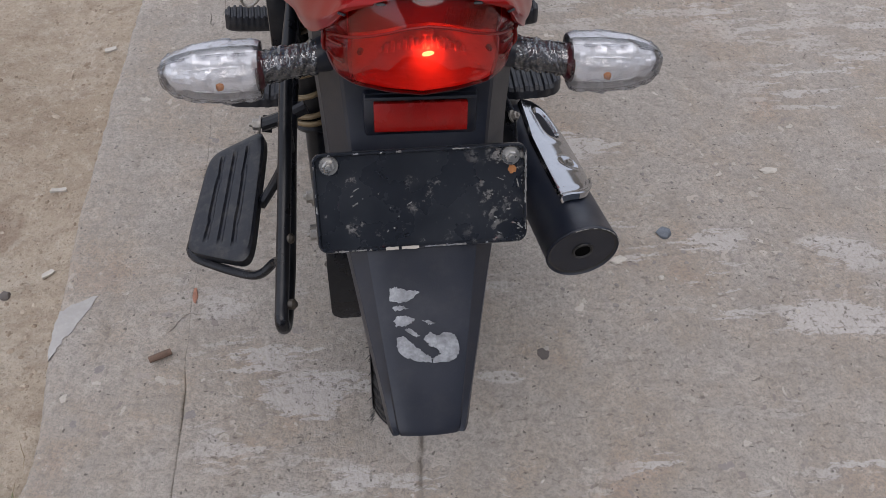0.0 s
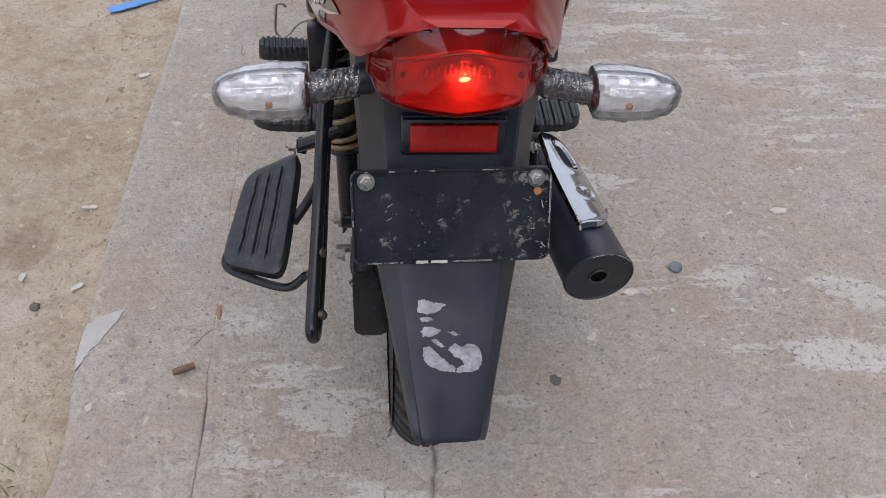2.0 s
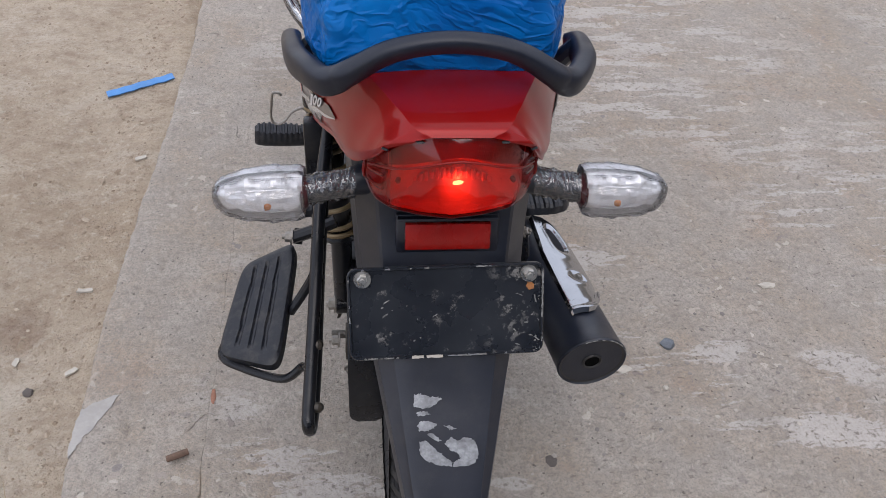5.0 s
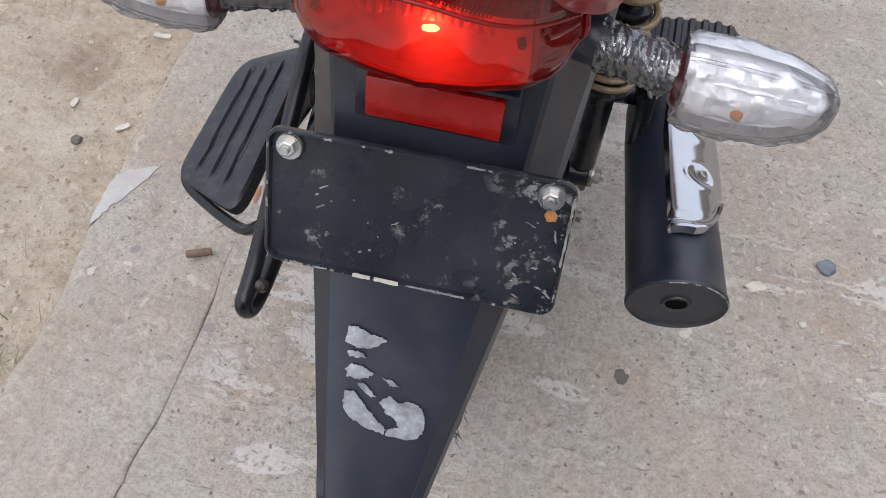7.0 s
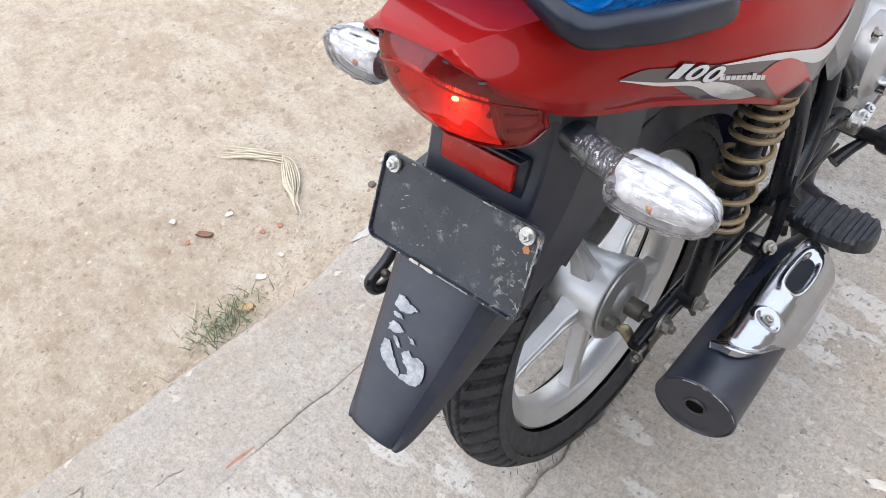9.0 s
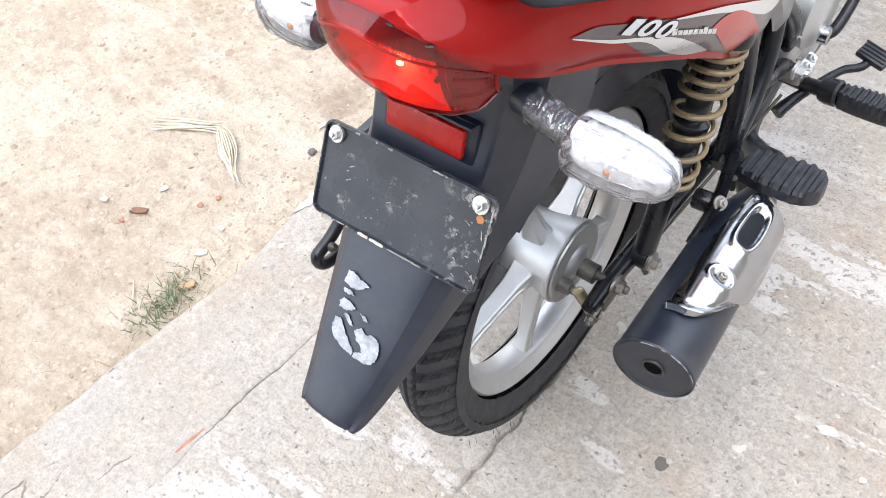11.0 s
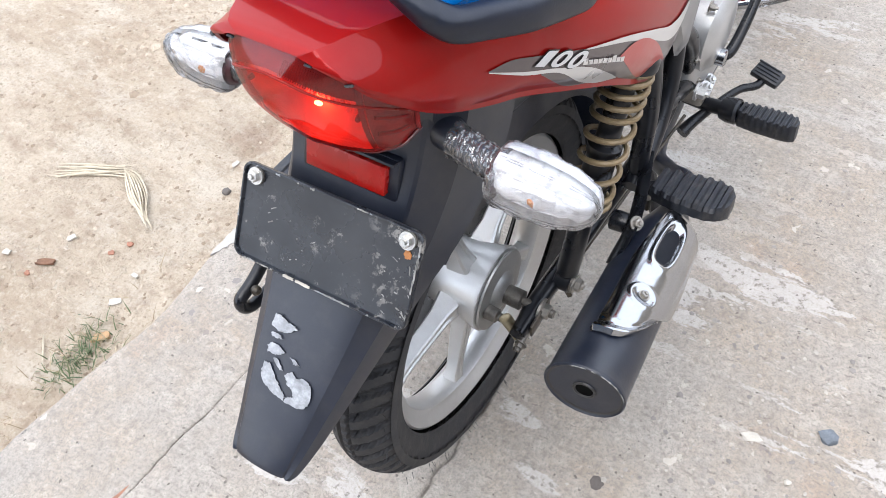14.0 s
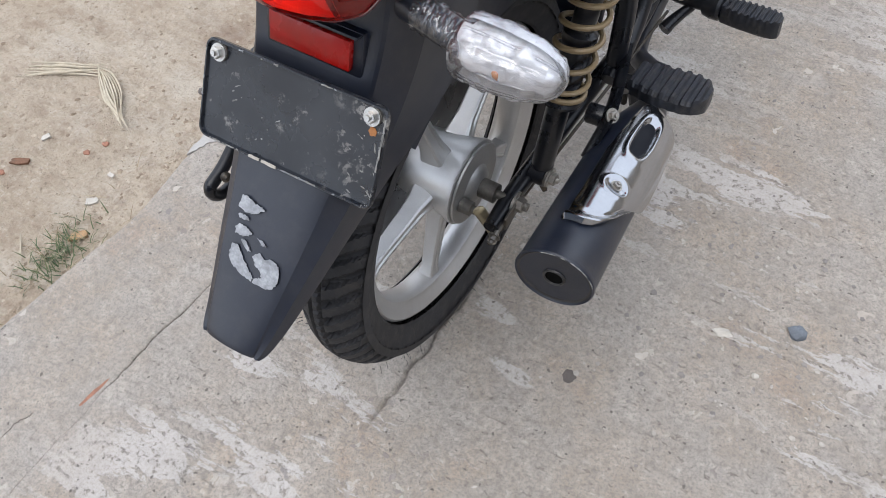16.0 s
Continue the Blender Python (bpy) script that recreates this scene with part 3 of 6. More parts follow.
CRACKS = [(((0.013, -0.06), (0.026, 0.24)), 0.0055, 0.008), (((-0.50, 0.62), (-0.49, 0.75)), 0.006, 0.005), (((-0.505, 0.20), (-0.50, 0.30)), 0.006, 0.006),
          (((-0.52, 0.86), (-0.46, 0.93)), 0.005, 0.004), (((-0.53, -0.02), (-0.46, 0.12)), 0.006, 0.004), (((-0.50, 0.36), (-0.49, 0.44)), 0.005, 0.004), (((-0.44, 0.86), (-0.37, 0.87)), 0.005, 0.003)]


# smooth cement smears: their middle and half size
TROWEL = [
    (-0.21, 0.22, 0.085, 0.022), (-0.15, 0.12, 0.045, 0.05), (-0.09, 0.15, 0.06, 0.018), (-0.31, 0.06, 0.03, 0.03), (-0.31, 0.31, 0.03, 0.028), (0.61, 0.41, 0.06, 0.022),
    (0.64, 0.35, 0.045, 0.016), (0.6, 0.29, 0.065, 0.02), (0.85, 0.36, 0.08, 0.035), (0.61, 0.23, 0.05, 0.016), (0.79, 0.22, 0.1, 0.035), (0.16, 0.14, 0.035, 0.012),
    (-0.33, -0.34, 0.09, 0.07), (-0.24, -0.24, 0.08, 0.05), (-0.06, -0.17, 0.075, 0.028), (-0.19, -0.06, 0.06, 0.03), (-0.09, -0.02, 0.035, 0.02), (0.26, 0.54, 0.05, 0.035),
    (0.34, 0.63, 0.06, 0.02), (0.08, 0.22, 0.04, 0.016), (0.31, 0.67, 0.09, 0.03), (0.24, 0.57, 0.07, 0.025), (0.41, 0.68, 0.1, 0.03)]


def trowelled(x, y):
    """How surely smooth cement lies at a place: 1 on a smear, -1 on the bare slab round the smears, 0 further off."""
    if not (-0.37 < x < 1.0 and -0.45 < y < 0.75):
        return 0.0
    near = max(1.35 - math.hypot((x - a) / w, (y - b + 0.12 * (x - a)) / h) for a, b, w, h in TROWEL)
    return max(-0.8, min(1.0, near))


def gap(y):
    """How far the joint between strip and slab stands open, 0 to 1."""
    k = max(0.0, min(1.0, (0.24 - y) / 0.12)) * max(0.12, min(1.0, (y + 0.24) / 0.12))
    return 0.36 * k * max(0.08, 0.42 + 0.8 * noise.noise(Vector((0, y * 9, 5.5))))


def slab(name, left, right, open_left, open_right, xs_share, ys, material, label, drop):
    """A cast slab between two wavering edges, its rim rounded over where it stands open."""
    verts, faces = [], []
    for y in ys:
        ga, gb = open_left(y), open_right(y)
        a, b = left(y) + 0.0035 * ga, right(y) - 0.0035 * gb
        row = [(a - 0.002 * ga, y, -drop), (a - 0.001 * ga, y, slab_z(a, y) - 0.014 * ga), (a + 0.003, y, slab_z(a, y) - 0.005 * ga)]
        for s in xs_share:
            x = a + 0.010 + (b - 0.006 - a - 0.010) * s
            row.append((x, y, slab_z(x, y) - crack_dip(x, y)))
        row += [(b - 0.002, y, slab_z(b, y) - 0.004 * gb), (b, y, slab_z(b, y) - 0.014 * gb), (b, y, -drop)]
        verts += row
    w = len(row)
    for j in range(len(ys) - 1):
        faces += [(j * w + i, j * w + i + 1, (j + 1) * w + i + 1, (j + 1) * w + i) for i in range(w - 1)]
    me = bpy.data.meshes.new(name)
    me.from_pydata(verts, [], faces)
    me.materials.append(material)
    for key, value in (("trowelled", trowelled), ("cracked", lambda x, y: min(1.0, crack_dip(x, y) / 0.006))):
        me.attributes.new(key, "FLOAT", "POINT").data.foreach_set("value", [value(x, y) for x, y, _ in verts])
    for poly in me.polygons:
        poly.use_smooth = True
    return tagged(new(name, me), label, "pavement", kind="structure")


ground_sheet()
slab_ys = [-40, -12, -5, -3, -2, -1.4] + list(stepped(-1.0, -0.5, 0.012)) + list(stepped(-0.5, 0.8, 0.008)) + list(stepped(0.8, 2.4, 0.012)) + [2.6, 3.0, 3.6, 5, 8, 14, 25, 40]
slab("pavement_edge", edge_x, joint_x, lambda y: 1.0, gap, spaced(0, 1, 22), slab_ys, CONCRETE, "pale concrete edge strip with chipped rim along the earth", 0.12)
main_share = sum([spaced(0, 0.09, 34, endpoint=False), spaced(0.09, 0.112, 36, endpoint=False), spaced(0.112, 0.36, 90, endpoint=False), spaced(0.36, 0.55, 20, endpoint=False), spaced(0.55, 1, 12)], [])
slab("pavement", joint_x, lambda y: 3.4, gap, lambda y: 1.0, main_share, slab_ys, CONCRETE, "rough grey-brown concrete slab with trowel strokes and stones", 0.12)


def wall(name, size, place, label, material):
    """A plain plastered wall with a coping, unseen and added to darken reflections."""
    bm = block(size, pose(place[0], place[1], size[2] / 2 - 0.06), 0.01, 1)
    block((size[0] + 0.06, size[1] + 0.06, 0.08), pose(place[0], place[1], size[2] - 0.02), 0.01, 1, bm)
    return single(name, bm, material, label, "wall", kind="structure")


WALL = surface("reflection_wall_plaster", (0.30, 0.27, 0.23), 0.9, 0, 0.25, 1.5, 30, 0.3, 0.2, dist=0.01)
# Unseen wall, added for a darker skyline band in the chrome and paint.
wall("reflection_wall_east", (0.25, 30.0, 2.4), (5.2, 6.0), "added unseen wall that darkens the skyline in reflections", WALL)

# Unseen tall wall, added so rear-facing gloss reflects something dark.
wall("reflection_wall_south", (8.0, 0.3, 7.0), (2.0, -6.2), "added unseen dark wall that darkens rear reflections", surface("reflection_wall_slate", (0.10, 0.115, 0.14), 0.9, 0, 0.25, 1.5, 30, 0.3, 0.1, dist=0.01))

# ---- motorcycle ----
AXLE = Vector((-0.006, 0.231, 0.305))
bike = thing("motorcycle", "red and black commuter motorcycle on its stand on concrete", "motorcycle", (0, 0.6, 0))


# rear wheel
def tyre_mesh(centre, radius, half):
    """A tyre with slanting grooves cut into its shoulders."""
    steps, across = 672, 41
    us = spaced(-1, 1, across)
    rings = []
    for k in range(steps):
        th = 2 * math.pi * k / steps
        ring = []
        for u in us:
            a = u * 1.30
            x = half * math.sin(a) / math.sin(1.30)
            r = radius - 0.055 * (1 - math.cos(a)) ** 1.0
            s = abs(u)
            turn = k / steps * 56 + (0.0 if u > 0 else 0.5)
            pitch = (turn + 1.5 * s - 0.5 * s * s) % 1.0
            if 0.20 < s < 0.98 and pitch < 0.42:
                r -= 0.0100 * math.sin(math.pi * pitch / 0.42) ** 0.25 * (1.0 if s < 0.80 else 0.7)
            elif 0.07 < s < 0.14:
                r -= 0.0045
            elif s < 0.07 and (2 * turn) % 1.0 < 0.3:
                r -= 0.0030
            ring.append((x, r, th))
        rings.append(ring)
    bm = bmesh.new()
    wall = [(0.98, 0.90), (0.90, 0.83), (0.76, 0.765), (0.70, 0.755)]
    rows = []
    for ring in rings:
        th = ring[0][2]
        prof = [(-half * f, radius * g) for f, g in wall[::-1]] + [(x, r) for x, r, _ in ring] + [(half * f, radius * g) for f, g in wall]
        rows.append([bm.verts.new(centre + Vector((x, r * math.cos(th), r * math.sin(th)))) for x, r in prof])
    for a, b in zip(rows, rows[1:] + rows[:1]):
        for i in range(len(a) - 1):
            bm.faces.new((a[i], a[i + 1], b[i + 1], b[i]))
    return bm


def rim_mesh(centre, r, half):
    prof = [(-half, r), (-half - 0.002, r - 0.004), (-half + 0.001, r - 0.010), (-half * 0.72, r - 0.016), (-half * 0.62, r - 0.024), (-half * 0.4, r - 0.028), (half * 0.4, r - 0.028), (half * 0.62, r - 0.024), (half * 0.72, r - 0.016), (half - 0.001, r - 0.010), (half + 0.002, r - 0.004), (half, r), (half * 0.6, r - 0.008), (-half * 0.6, r - 0.008)]
    bm = bmesh.new()
    rows = [[bm.verts.new(centre + Vector((x, rr * math.cos(t), rr * math.sin(t)))) for x, rr in prof] for t in spaced(0, 2 * math.pi, 96, endpoint=False)]
    for a, b in zip(rows, rows[1:] + rows[:1]):
        for i in range(len(a)):
            j = (i + 1) % len(a)
            bm.faces.new((a[i], a[j], b[j], b[i]))
    return bm


def spoke_mesh(centre, turn, r0, r1):
    """A cast spoke with a hollowed outer face."""
    bm = bmesh.new()
    rings = []
    way, side = Vector((0, math.cos(turn), math.sin(turn))), Vector((0, -math.sin(turn), math.cos(turn)))
    for k in spaced(0, 1, 9):
        r = r0 + (r1 - r0) * k
        w = interp(k, [(0, 0.0175), (0.15, 0.0130), (0.4, 0.0105), (0.85, 0.0090), (1, 0.0140)])
        d = interp(k, [(0, 0.020), (0.25, 0.0130), (0.85, 0.0095), (1, 0.013)])
        g = interp(k, [(0, 0.0), (0.2, 0.0025), (0.85, 0.0025), (1, 0.0)])
        c = centre + way * r
        prof = [(-w, d * 0.8), (-w * 0.8, d), (-w * 0.45, d), (-w * 0.35, d - g), (w * 0.35, d - g), (w * 0.45, d), (w * 0.8, d), (w, d * 0.8), (w, -d * 0.8), (w * 0.8, -d), (-w * 0.8, -d), (-w, -d * 0.8)]
        rings.append([c + side * s + Vector((x, 0, 0)) for s, x in prof])
    return add_rings(bm, rings)


def hair_mesh(centre, radius, half):
    """Moulding whiskers left on the tyre's shoulders."""
    bm = bmesh.new()
    rnd = random.Random(5)
    for k in range(190):
        th = rnd.uniform(0, 2 * math.pi)
        sgn = rnd.choice((-1, 1))
        x, r = sgn * half * rnd.uniform(0.93, 1.0), radius * rnd.uniform(0.90, 0.955)
        p = centre + Vector((x, r * math.cos(th), r * math.sin(th)))
        q = p + Vector((sgn * rnd.uniform(0.003, 0.007), math.cos(th) * rnd.uniform(0.002, 0.008), math.sin(th) * rnd.uniform(0.002, 0.008)))
        tube([p, q], [0.0006, 0.0003], 4, 1, False, bm)
    return bm


rear_wheel = part("rear_wheel", rim_mesh(AXLE, 0.218, 0.028), ALLOY, bike, "silver cast alloy rear wheel")
part("tyre", tyre_mesh(AXLE, 0.290, 0.0495), TYRE, rear_wheel, "black rubber tyre with slanting grooves", 18)
tagged(part("tyre_whiskers", hair_mesh(AXLE, 0.290, 0.0495), TYRE, rear_wheel), kind="stuff")
for k in range(5):
    part("spoke", spoke_mesh(AXLE, radians(180 + 72 * k), 0.040, 0.194), ALLOY, rear_wheel)
part("hub", turned([(-0.050, 0.040), (-0.046, 0.048), (-0.030, 0.051), (0.0, 0.053), (0.012, 0.056), (0.030, 0.0595), (0.038, 0.0625), (0.043, 0.0625), (0.044, 0.060)], AXLE, (1, 0, 0), 48), ALLOY, rear_wheel)

OILY = surface("oily_grey_steel", (0.16, 0.15, 0.135), 0.4, 0.7, 0.3, 70, 300, 0.2, 0.35, (0.10, 0.07, 0.045))
# drum brake plate, lever and rod
brake = part("brake_plate", turned([(0.043, 0.0560), (0.0465, 0.0600), (0.049, 0.0590), (0.0495, 0.0540), (0.0485, 0.0500), (0.050, 0.0300), (0.056, 0.0250), (0.060, 0.0160)], AXLE, (1, 0, 0), 48), surface("grey_cast_cover", (0.34, 0.335, 0.325), 0.42, 0.75, 0.12, 30, 300, 0.2, 0.25), bike, "grey cast drum brake cover")
part("cam_boss", turned([(0.0, 0.011), (0.016, 0.010), (0.018, 0.006), (0.024, 0.006)], AXLE + Vector((0.050, -0.037, -0.002)), (1, 0, 0), 20), OILY, brake)
bm = tube([(0.072, 0.188, 0.320), (0.073, 0.190, 0.315), (0.075, 0.196, 0.298), (0.079, 0.205, 0.268), (0.081, 0.215, 0.238)], [0.0035, 0.0085, 0.0085, 0.0075, 0.0070], 12, 4, flat=0.6)
part("brake_lever", bm, surface("yellowed_zinc", (0.36, 0.31, 0.20), 0.45, 0.7, 0.2, 60, 300, 0.2, 0.3), brake, "yellowed zinc brake lever")
part("adjuster_nut", turned([(-0.010, 0.0045), (-0.002, 0.0065), (0.010, 0.0065), (0.012, 0.004)], (0.082, 0.216, 0.226), (0.2, -0.9, 0.15), 12), STEEL, brake)
part("brake_rod", tube([(0.082, 0.200, 0.228), (0.084, 0.30, 0.225), (0.105, 0.62, 0.235), (0.115, 0.74, 0.245)], 0.0028, 8), DARK_STEEL, brake)
part("rod_spring", tube([(0.082 + 0.005 * math.cos(a), 0.228 + a * 0.0006, 0.228 + 0.005 * math.sin(a)) for a in stepped(0, 50, 0.5)], 0.0011, 5, 1, False), DARK_STEEL, brake)
part("torque_arm", tube([(0.075, 0.262, 0.262), (0.088, 0.34, 0.262), (0.092, 0.52, 0.275)], 0.0065, 8, flat=0.5), BLACK_PAINT, brake)

# axle, spacers and chain tensioners
part("axle_spacer", turned([(0.056, 0.0140), (0.083, 0.0140), (0.084, 0.011)], AXLE, (1, 0, 0), 24), OILY, bike, "dull steel axle spacer")
part("axle_nut", bolt_mesh(AXLE + Vector((0.1105, 0, 0)), (1, 0, 0), 0.0105, 0.014), STEEL, bike)
part("link_plate", tube([(0.088, 0.226, 0.300), (0.090, 0.214, 0.280), (0.085, 0.206, 0.258)], [0.008, 0.009, 0.006], 10, 4, flat=0.5), OILY, bike)
part("axle_bar", tube([AXLE + Vector((-0.125, 0, 0)), AXLE + Vector((0.130, 0, 0))], 0.0062, 12, 1, False), OILY, bike)

for s in (1, -1):
    X = 0.094 * s
    arm = part("swing_arm", tube([(X, 0.185, 0.296), (X, 0.25, 0.300), (X * 1.06, 0.40, 0.306), (X * 1.14, 0.60, 0.314), (X * 1.0, 0.735, 0.320)], [0.013, 0.0165, 0.0165, 0.0165, 0.018], 14, flat=0.75), BLACK_PAINT, bike)
    part("tensioner_plate", block((0.004, 0.052, 0.024), pose(X + 0.0145 * s, 0.222, 0.300, 3, 0, 0), 0.0015), DARK_STEEL, arm)
    part("tensioner_bolt", tube([(X + 0.010 * s, 0.165, 0.292), (X + 0.010 * s, 0.235, 0.299)], 0.0035, 8, 1, False), OILY, arm)
    part("tensioner_nut", bolt_mesh((X + 0.010 * s, 0.178, 0.293), (0, -1, -0.1), 0.0055, 0.009), OILY, arm)

# shock absorbers
SHOCK_EYE, SPRING_LOW, SPRING_TOP = Vector((0.112, 0.287, 0.310)), Vector((0.1145, 0.324, 0.420)), Vector((0.1285, 0.375, 0.622))


def coil(low, top, r, wire):
    """A progressive spring: close turns at both ends, wide ones between."""
    rows = [(0, 0), (1.3, 0.05), (1.7, 0.09), (5.4, 0.66), (5.8, 0.70), (9.5, 0.985), (10.0, 1.0)]
    axis = (top - low).normalized()
    up = axis.orthogonal().normalized()
    side = axis.cross(up)
    pts = []
    for a in stepped(0, 10.0, 0.05):
        k = interp(a, rows)
        pts.append(low + (top - low) * k + r * (math.cos(2 * math.pi * a) * up + math.sin(2 * math.pi * a) * side))
    return tube(pts, wire, 8, 1, False)


for s in (1, -1):
    flip = Matrix.Diagonal((s, 1, 1, 1))
    low, top = flip @ SPRING_LOW, flip @ SPRING_TOP
    axis = (top - low).normalized()
    eye = flip @ SHOCK_EYE
    foot = low - eye
    shock = part("shock_absorber", turned([(0.0, 0.0195), (0.001, 0.027), (0.006, 0.029), (0.010, 0.027), (0.011, 0.0195), (0.085, 0.0195), (0.09, 0.0215), (0.10, 0.0215), (0.105, 0.015), (0.19, 0.014)], low, axis, 28), BLACK_PAINT, bike, "black damper with an ochre coil spring")
    part("damper_foot", turned([(0.006, 0.008), (0.010, 0.0125), (0.016, 0.0150), (foot.length - 0.004, 0.0155), (foot.length + 0.004, 0.0200), (foot.length + 0.012, 0.0190)], eye, foot, 28), BLACK_PAINT, shock)
    part("grease_drip", tube([eye + Vector((0.004 * s, 0, -0.010)), eye + Vector((0.007 * s, 0, -0.022)), eye + Vector((0.010 * s, 0, -0.033))], [0.006, 0.0055, 0.0035], 10, 3, flat=0.4), DARK_STEEL, shock)
    part("coil_spring", coil(low + axis * 0.010, top, 0.0270, 0.0038), GOLD, shock, "ochre-painted coil spring")
    part("spring_cap", turned([(-0.004, 0.016), (0.0, 0.031), (0.010, 0.031), (0.026, 0.022), (0.05, 0.014)], top, axis, 28), BLACK_PAINT, shock)
    part("lower_eye", turned([(-0.0125, 0.0135), (-0.0115, 0.0155), (0.0095, 0.0155), (0.0105, 0.0135)], eye, (1, 0, 0), 24), BLACK_PAINT, shock)
    part("eye_washer", turned([(0.0105, 0.0135), (0.0108, 0.0145), (0.0135, 0.0145), (0.0138, 0.0135)], eye, (s, 0, 0), 24), OILY, shock)
    part("lower_bolt", bolt_mesh(eye + Vector((0.0138 * s, 0, 0)), (s, 0, 0), 0.0090, 0.011), STEEL, shock)

# frame tubes
frame_lines = [
    ([(0.120, 0.40, 0.64), (0.126, 0.452, 0.575), (0.128, 0.478, 0.47), (0.128, 0.475, 0.365)], 0.0140),
    ([(0.112, 0.60, 0.52), (0.120, 0.585, 0.44), (0.126, 0.535, 0.375), (0.130, 0.455, 0.345)], 0.0135),
    ([(0.100, 0.735, 0.33), (0.118, 0.66, 0.45), (0.112, 0.56, 0.56), (0.105, 0.50, 0.64)], 0.0140),
    ([(0.115, 0.60, 0.375), (0.112, 0.74, 0.315), (0.105, 0.80, 0.25)], 0.013),
    ([(0.105, 0.80, 0.25), (0.09, 0.98, 0.21), (0.05, 1.13, 0.30), (0.03, 1.20, 0.62)], 0.014),
    ([(0.076, 0.10, 0.80), (0.092, 0.25, 0.755), (0.105, 0.45, 0.68), (0.08, 0.66, 0.66), (0.04, 1.10, 0.78)], 0.0125),
]
for pts, r in frame_lines:
    for s in (1, -1):
        part("frame_tube", tube([(x * s, y, z) for x, y, z in pts], r, 12), BLACK_PAINT, bike)
part("pivot_bar", tube([(-0.125, 0.735, 0.32), (0.125, 0.735, 0.32)], 0.010, 12, 1, False), DARK_STEEL, bike)
part("battery_box", block((0.15, 0.16, 0.17), pose(0, 0.60, 0.53, -8), 0.012), BLACK_PLASTIC, bike)
# Added black panel stands in for the darkness behind the frame tubes.
part("dark_filler", block((0.15, 0.012, 0.34), pose(0, 0.560, 0.43, -14), 0.004), BLACK_PLASTIC, bike)
part("air_box", block((0.12, 0.10, 0.16), pose(0.0, 0.50, 0.60, -20), 0.02), BLACK_PLASTIC, bike)

# silencer
PIPE_END, PIPE_WAY = Vector((0.2225, 0.100, 0.394)), Vector((-0.085, 1.0, -0.280)).normalized()


def along(d):
    return PIPE_END + PIPE_WAY * d


END_N = Vector((-0.09, 1.0, -0.01)).normalized()


def silencer_body():
    """A long can whose rear end is cut upright."""
    bm = turned([(0.003, 0.0435), (0.0, 0.0465), (0.002, 0.0480), (0.006, 0.0480), (0.009, 0.0468), (0.03, 0.0468), (0.06, 0.0468), (0.10, 0.0468), (0.25, 0.0466), (0.31, 0.044), (0.36, 0.033), (0.41, 0.021), (0.47, 0.0165)], PIPE_END, PIPE_WAY, 64)
    for v in bm.verts:
        d = (v.co - PIPE_END).dot(PIPE_WAY)
        if d < 0.055:
            v.co += PIPE_WAY * (END_N.dot(PIPE_END + PIPE_WAY * d - v.co) / END_N.dot(PIPE_WAY)) * max(0.0, min(1.0, (0.055 - d) / 0.04))
    return bm


silencer = part("silencer", silencer_body(), MUFFLER, bike, "matt black upswept silencer with chrome heat shield")
part("end_cap", turned([(0.004, 0.0452), (0.0015, 0.0448), (0.004, 0.040), (0.005, 0.015), (0.001, 0.0135), (0.0005, 0.0120), (0.002, 0.0105), (0.03, 0.0105)], PIPE_END, END_N, 48), surface("sooty_end_cap", (0.035, 0.034, 0.034), 0.45, 0.35, 0.2, 40, 300, 0.15, 0.25, (0.12, 0.105, 0.09)), silencer, "sooty dark grey end cap")
# Near-black plug closes the outlet's opening.
part("outlet", turned([(0.0, 0.0104), (0.028, 0.0102), (0.0285, 0.003)], PIPE_END + END_N * 0.002, END_N, 24), surface("outlet_black", (0.003, 0.003, 0.003), 0.95, 0, 0.2, 60, 300, 0.2, spec=0.05), silencer)
part("exhaust_pipe", tube([along(0.45), along(0.50) + Vector((-0.006, 0, 0.004)), (0.135, 0.62, 0.232), (0.090, 0.70, 0.200), (0.060, 0.95, 0.185), (0.05, 1.10, 0.26), (0.03, 1.08, 0.42)], 0.0165, 16), MUFFLER, silencer)


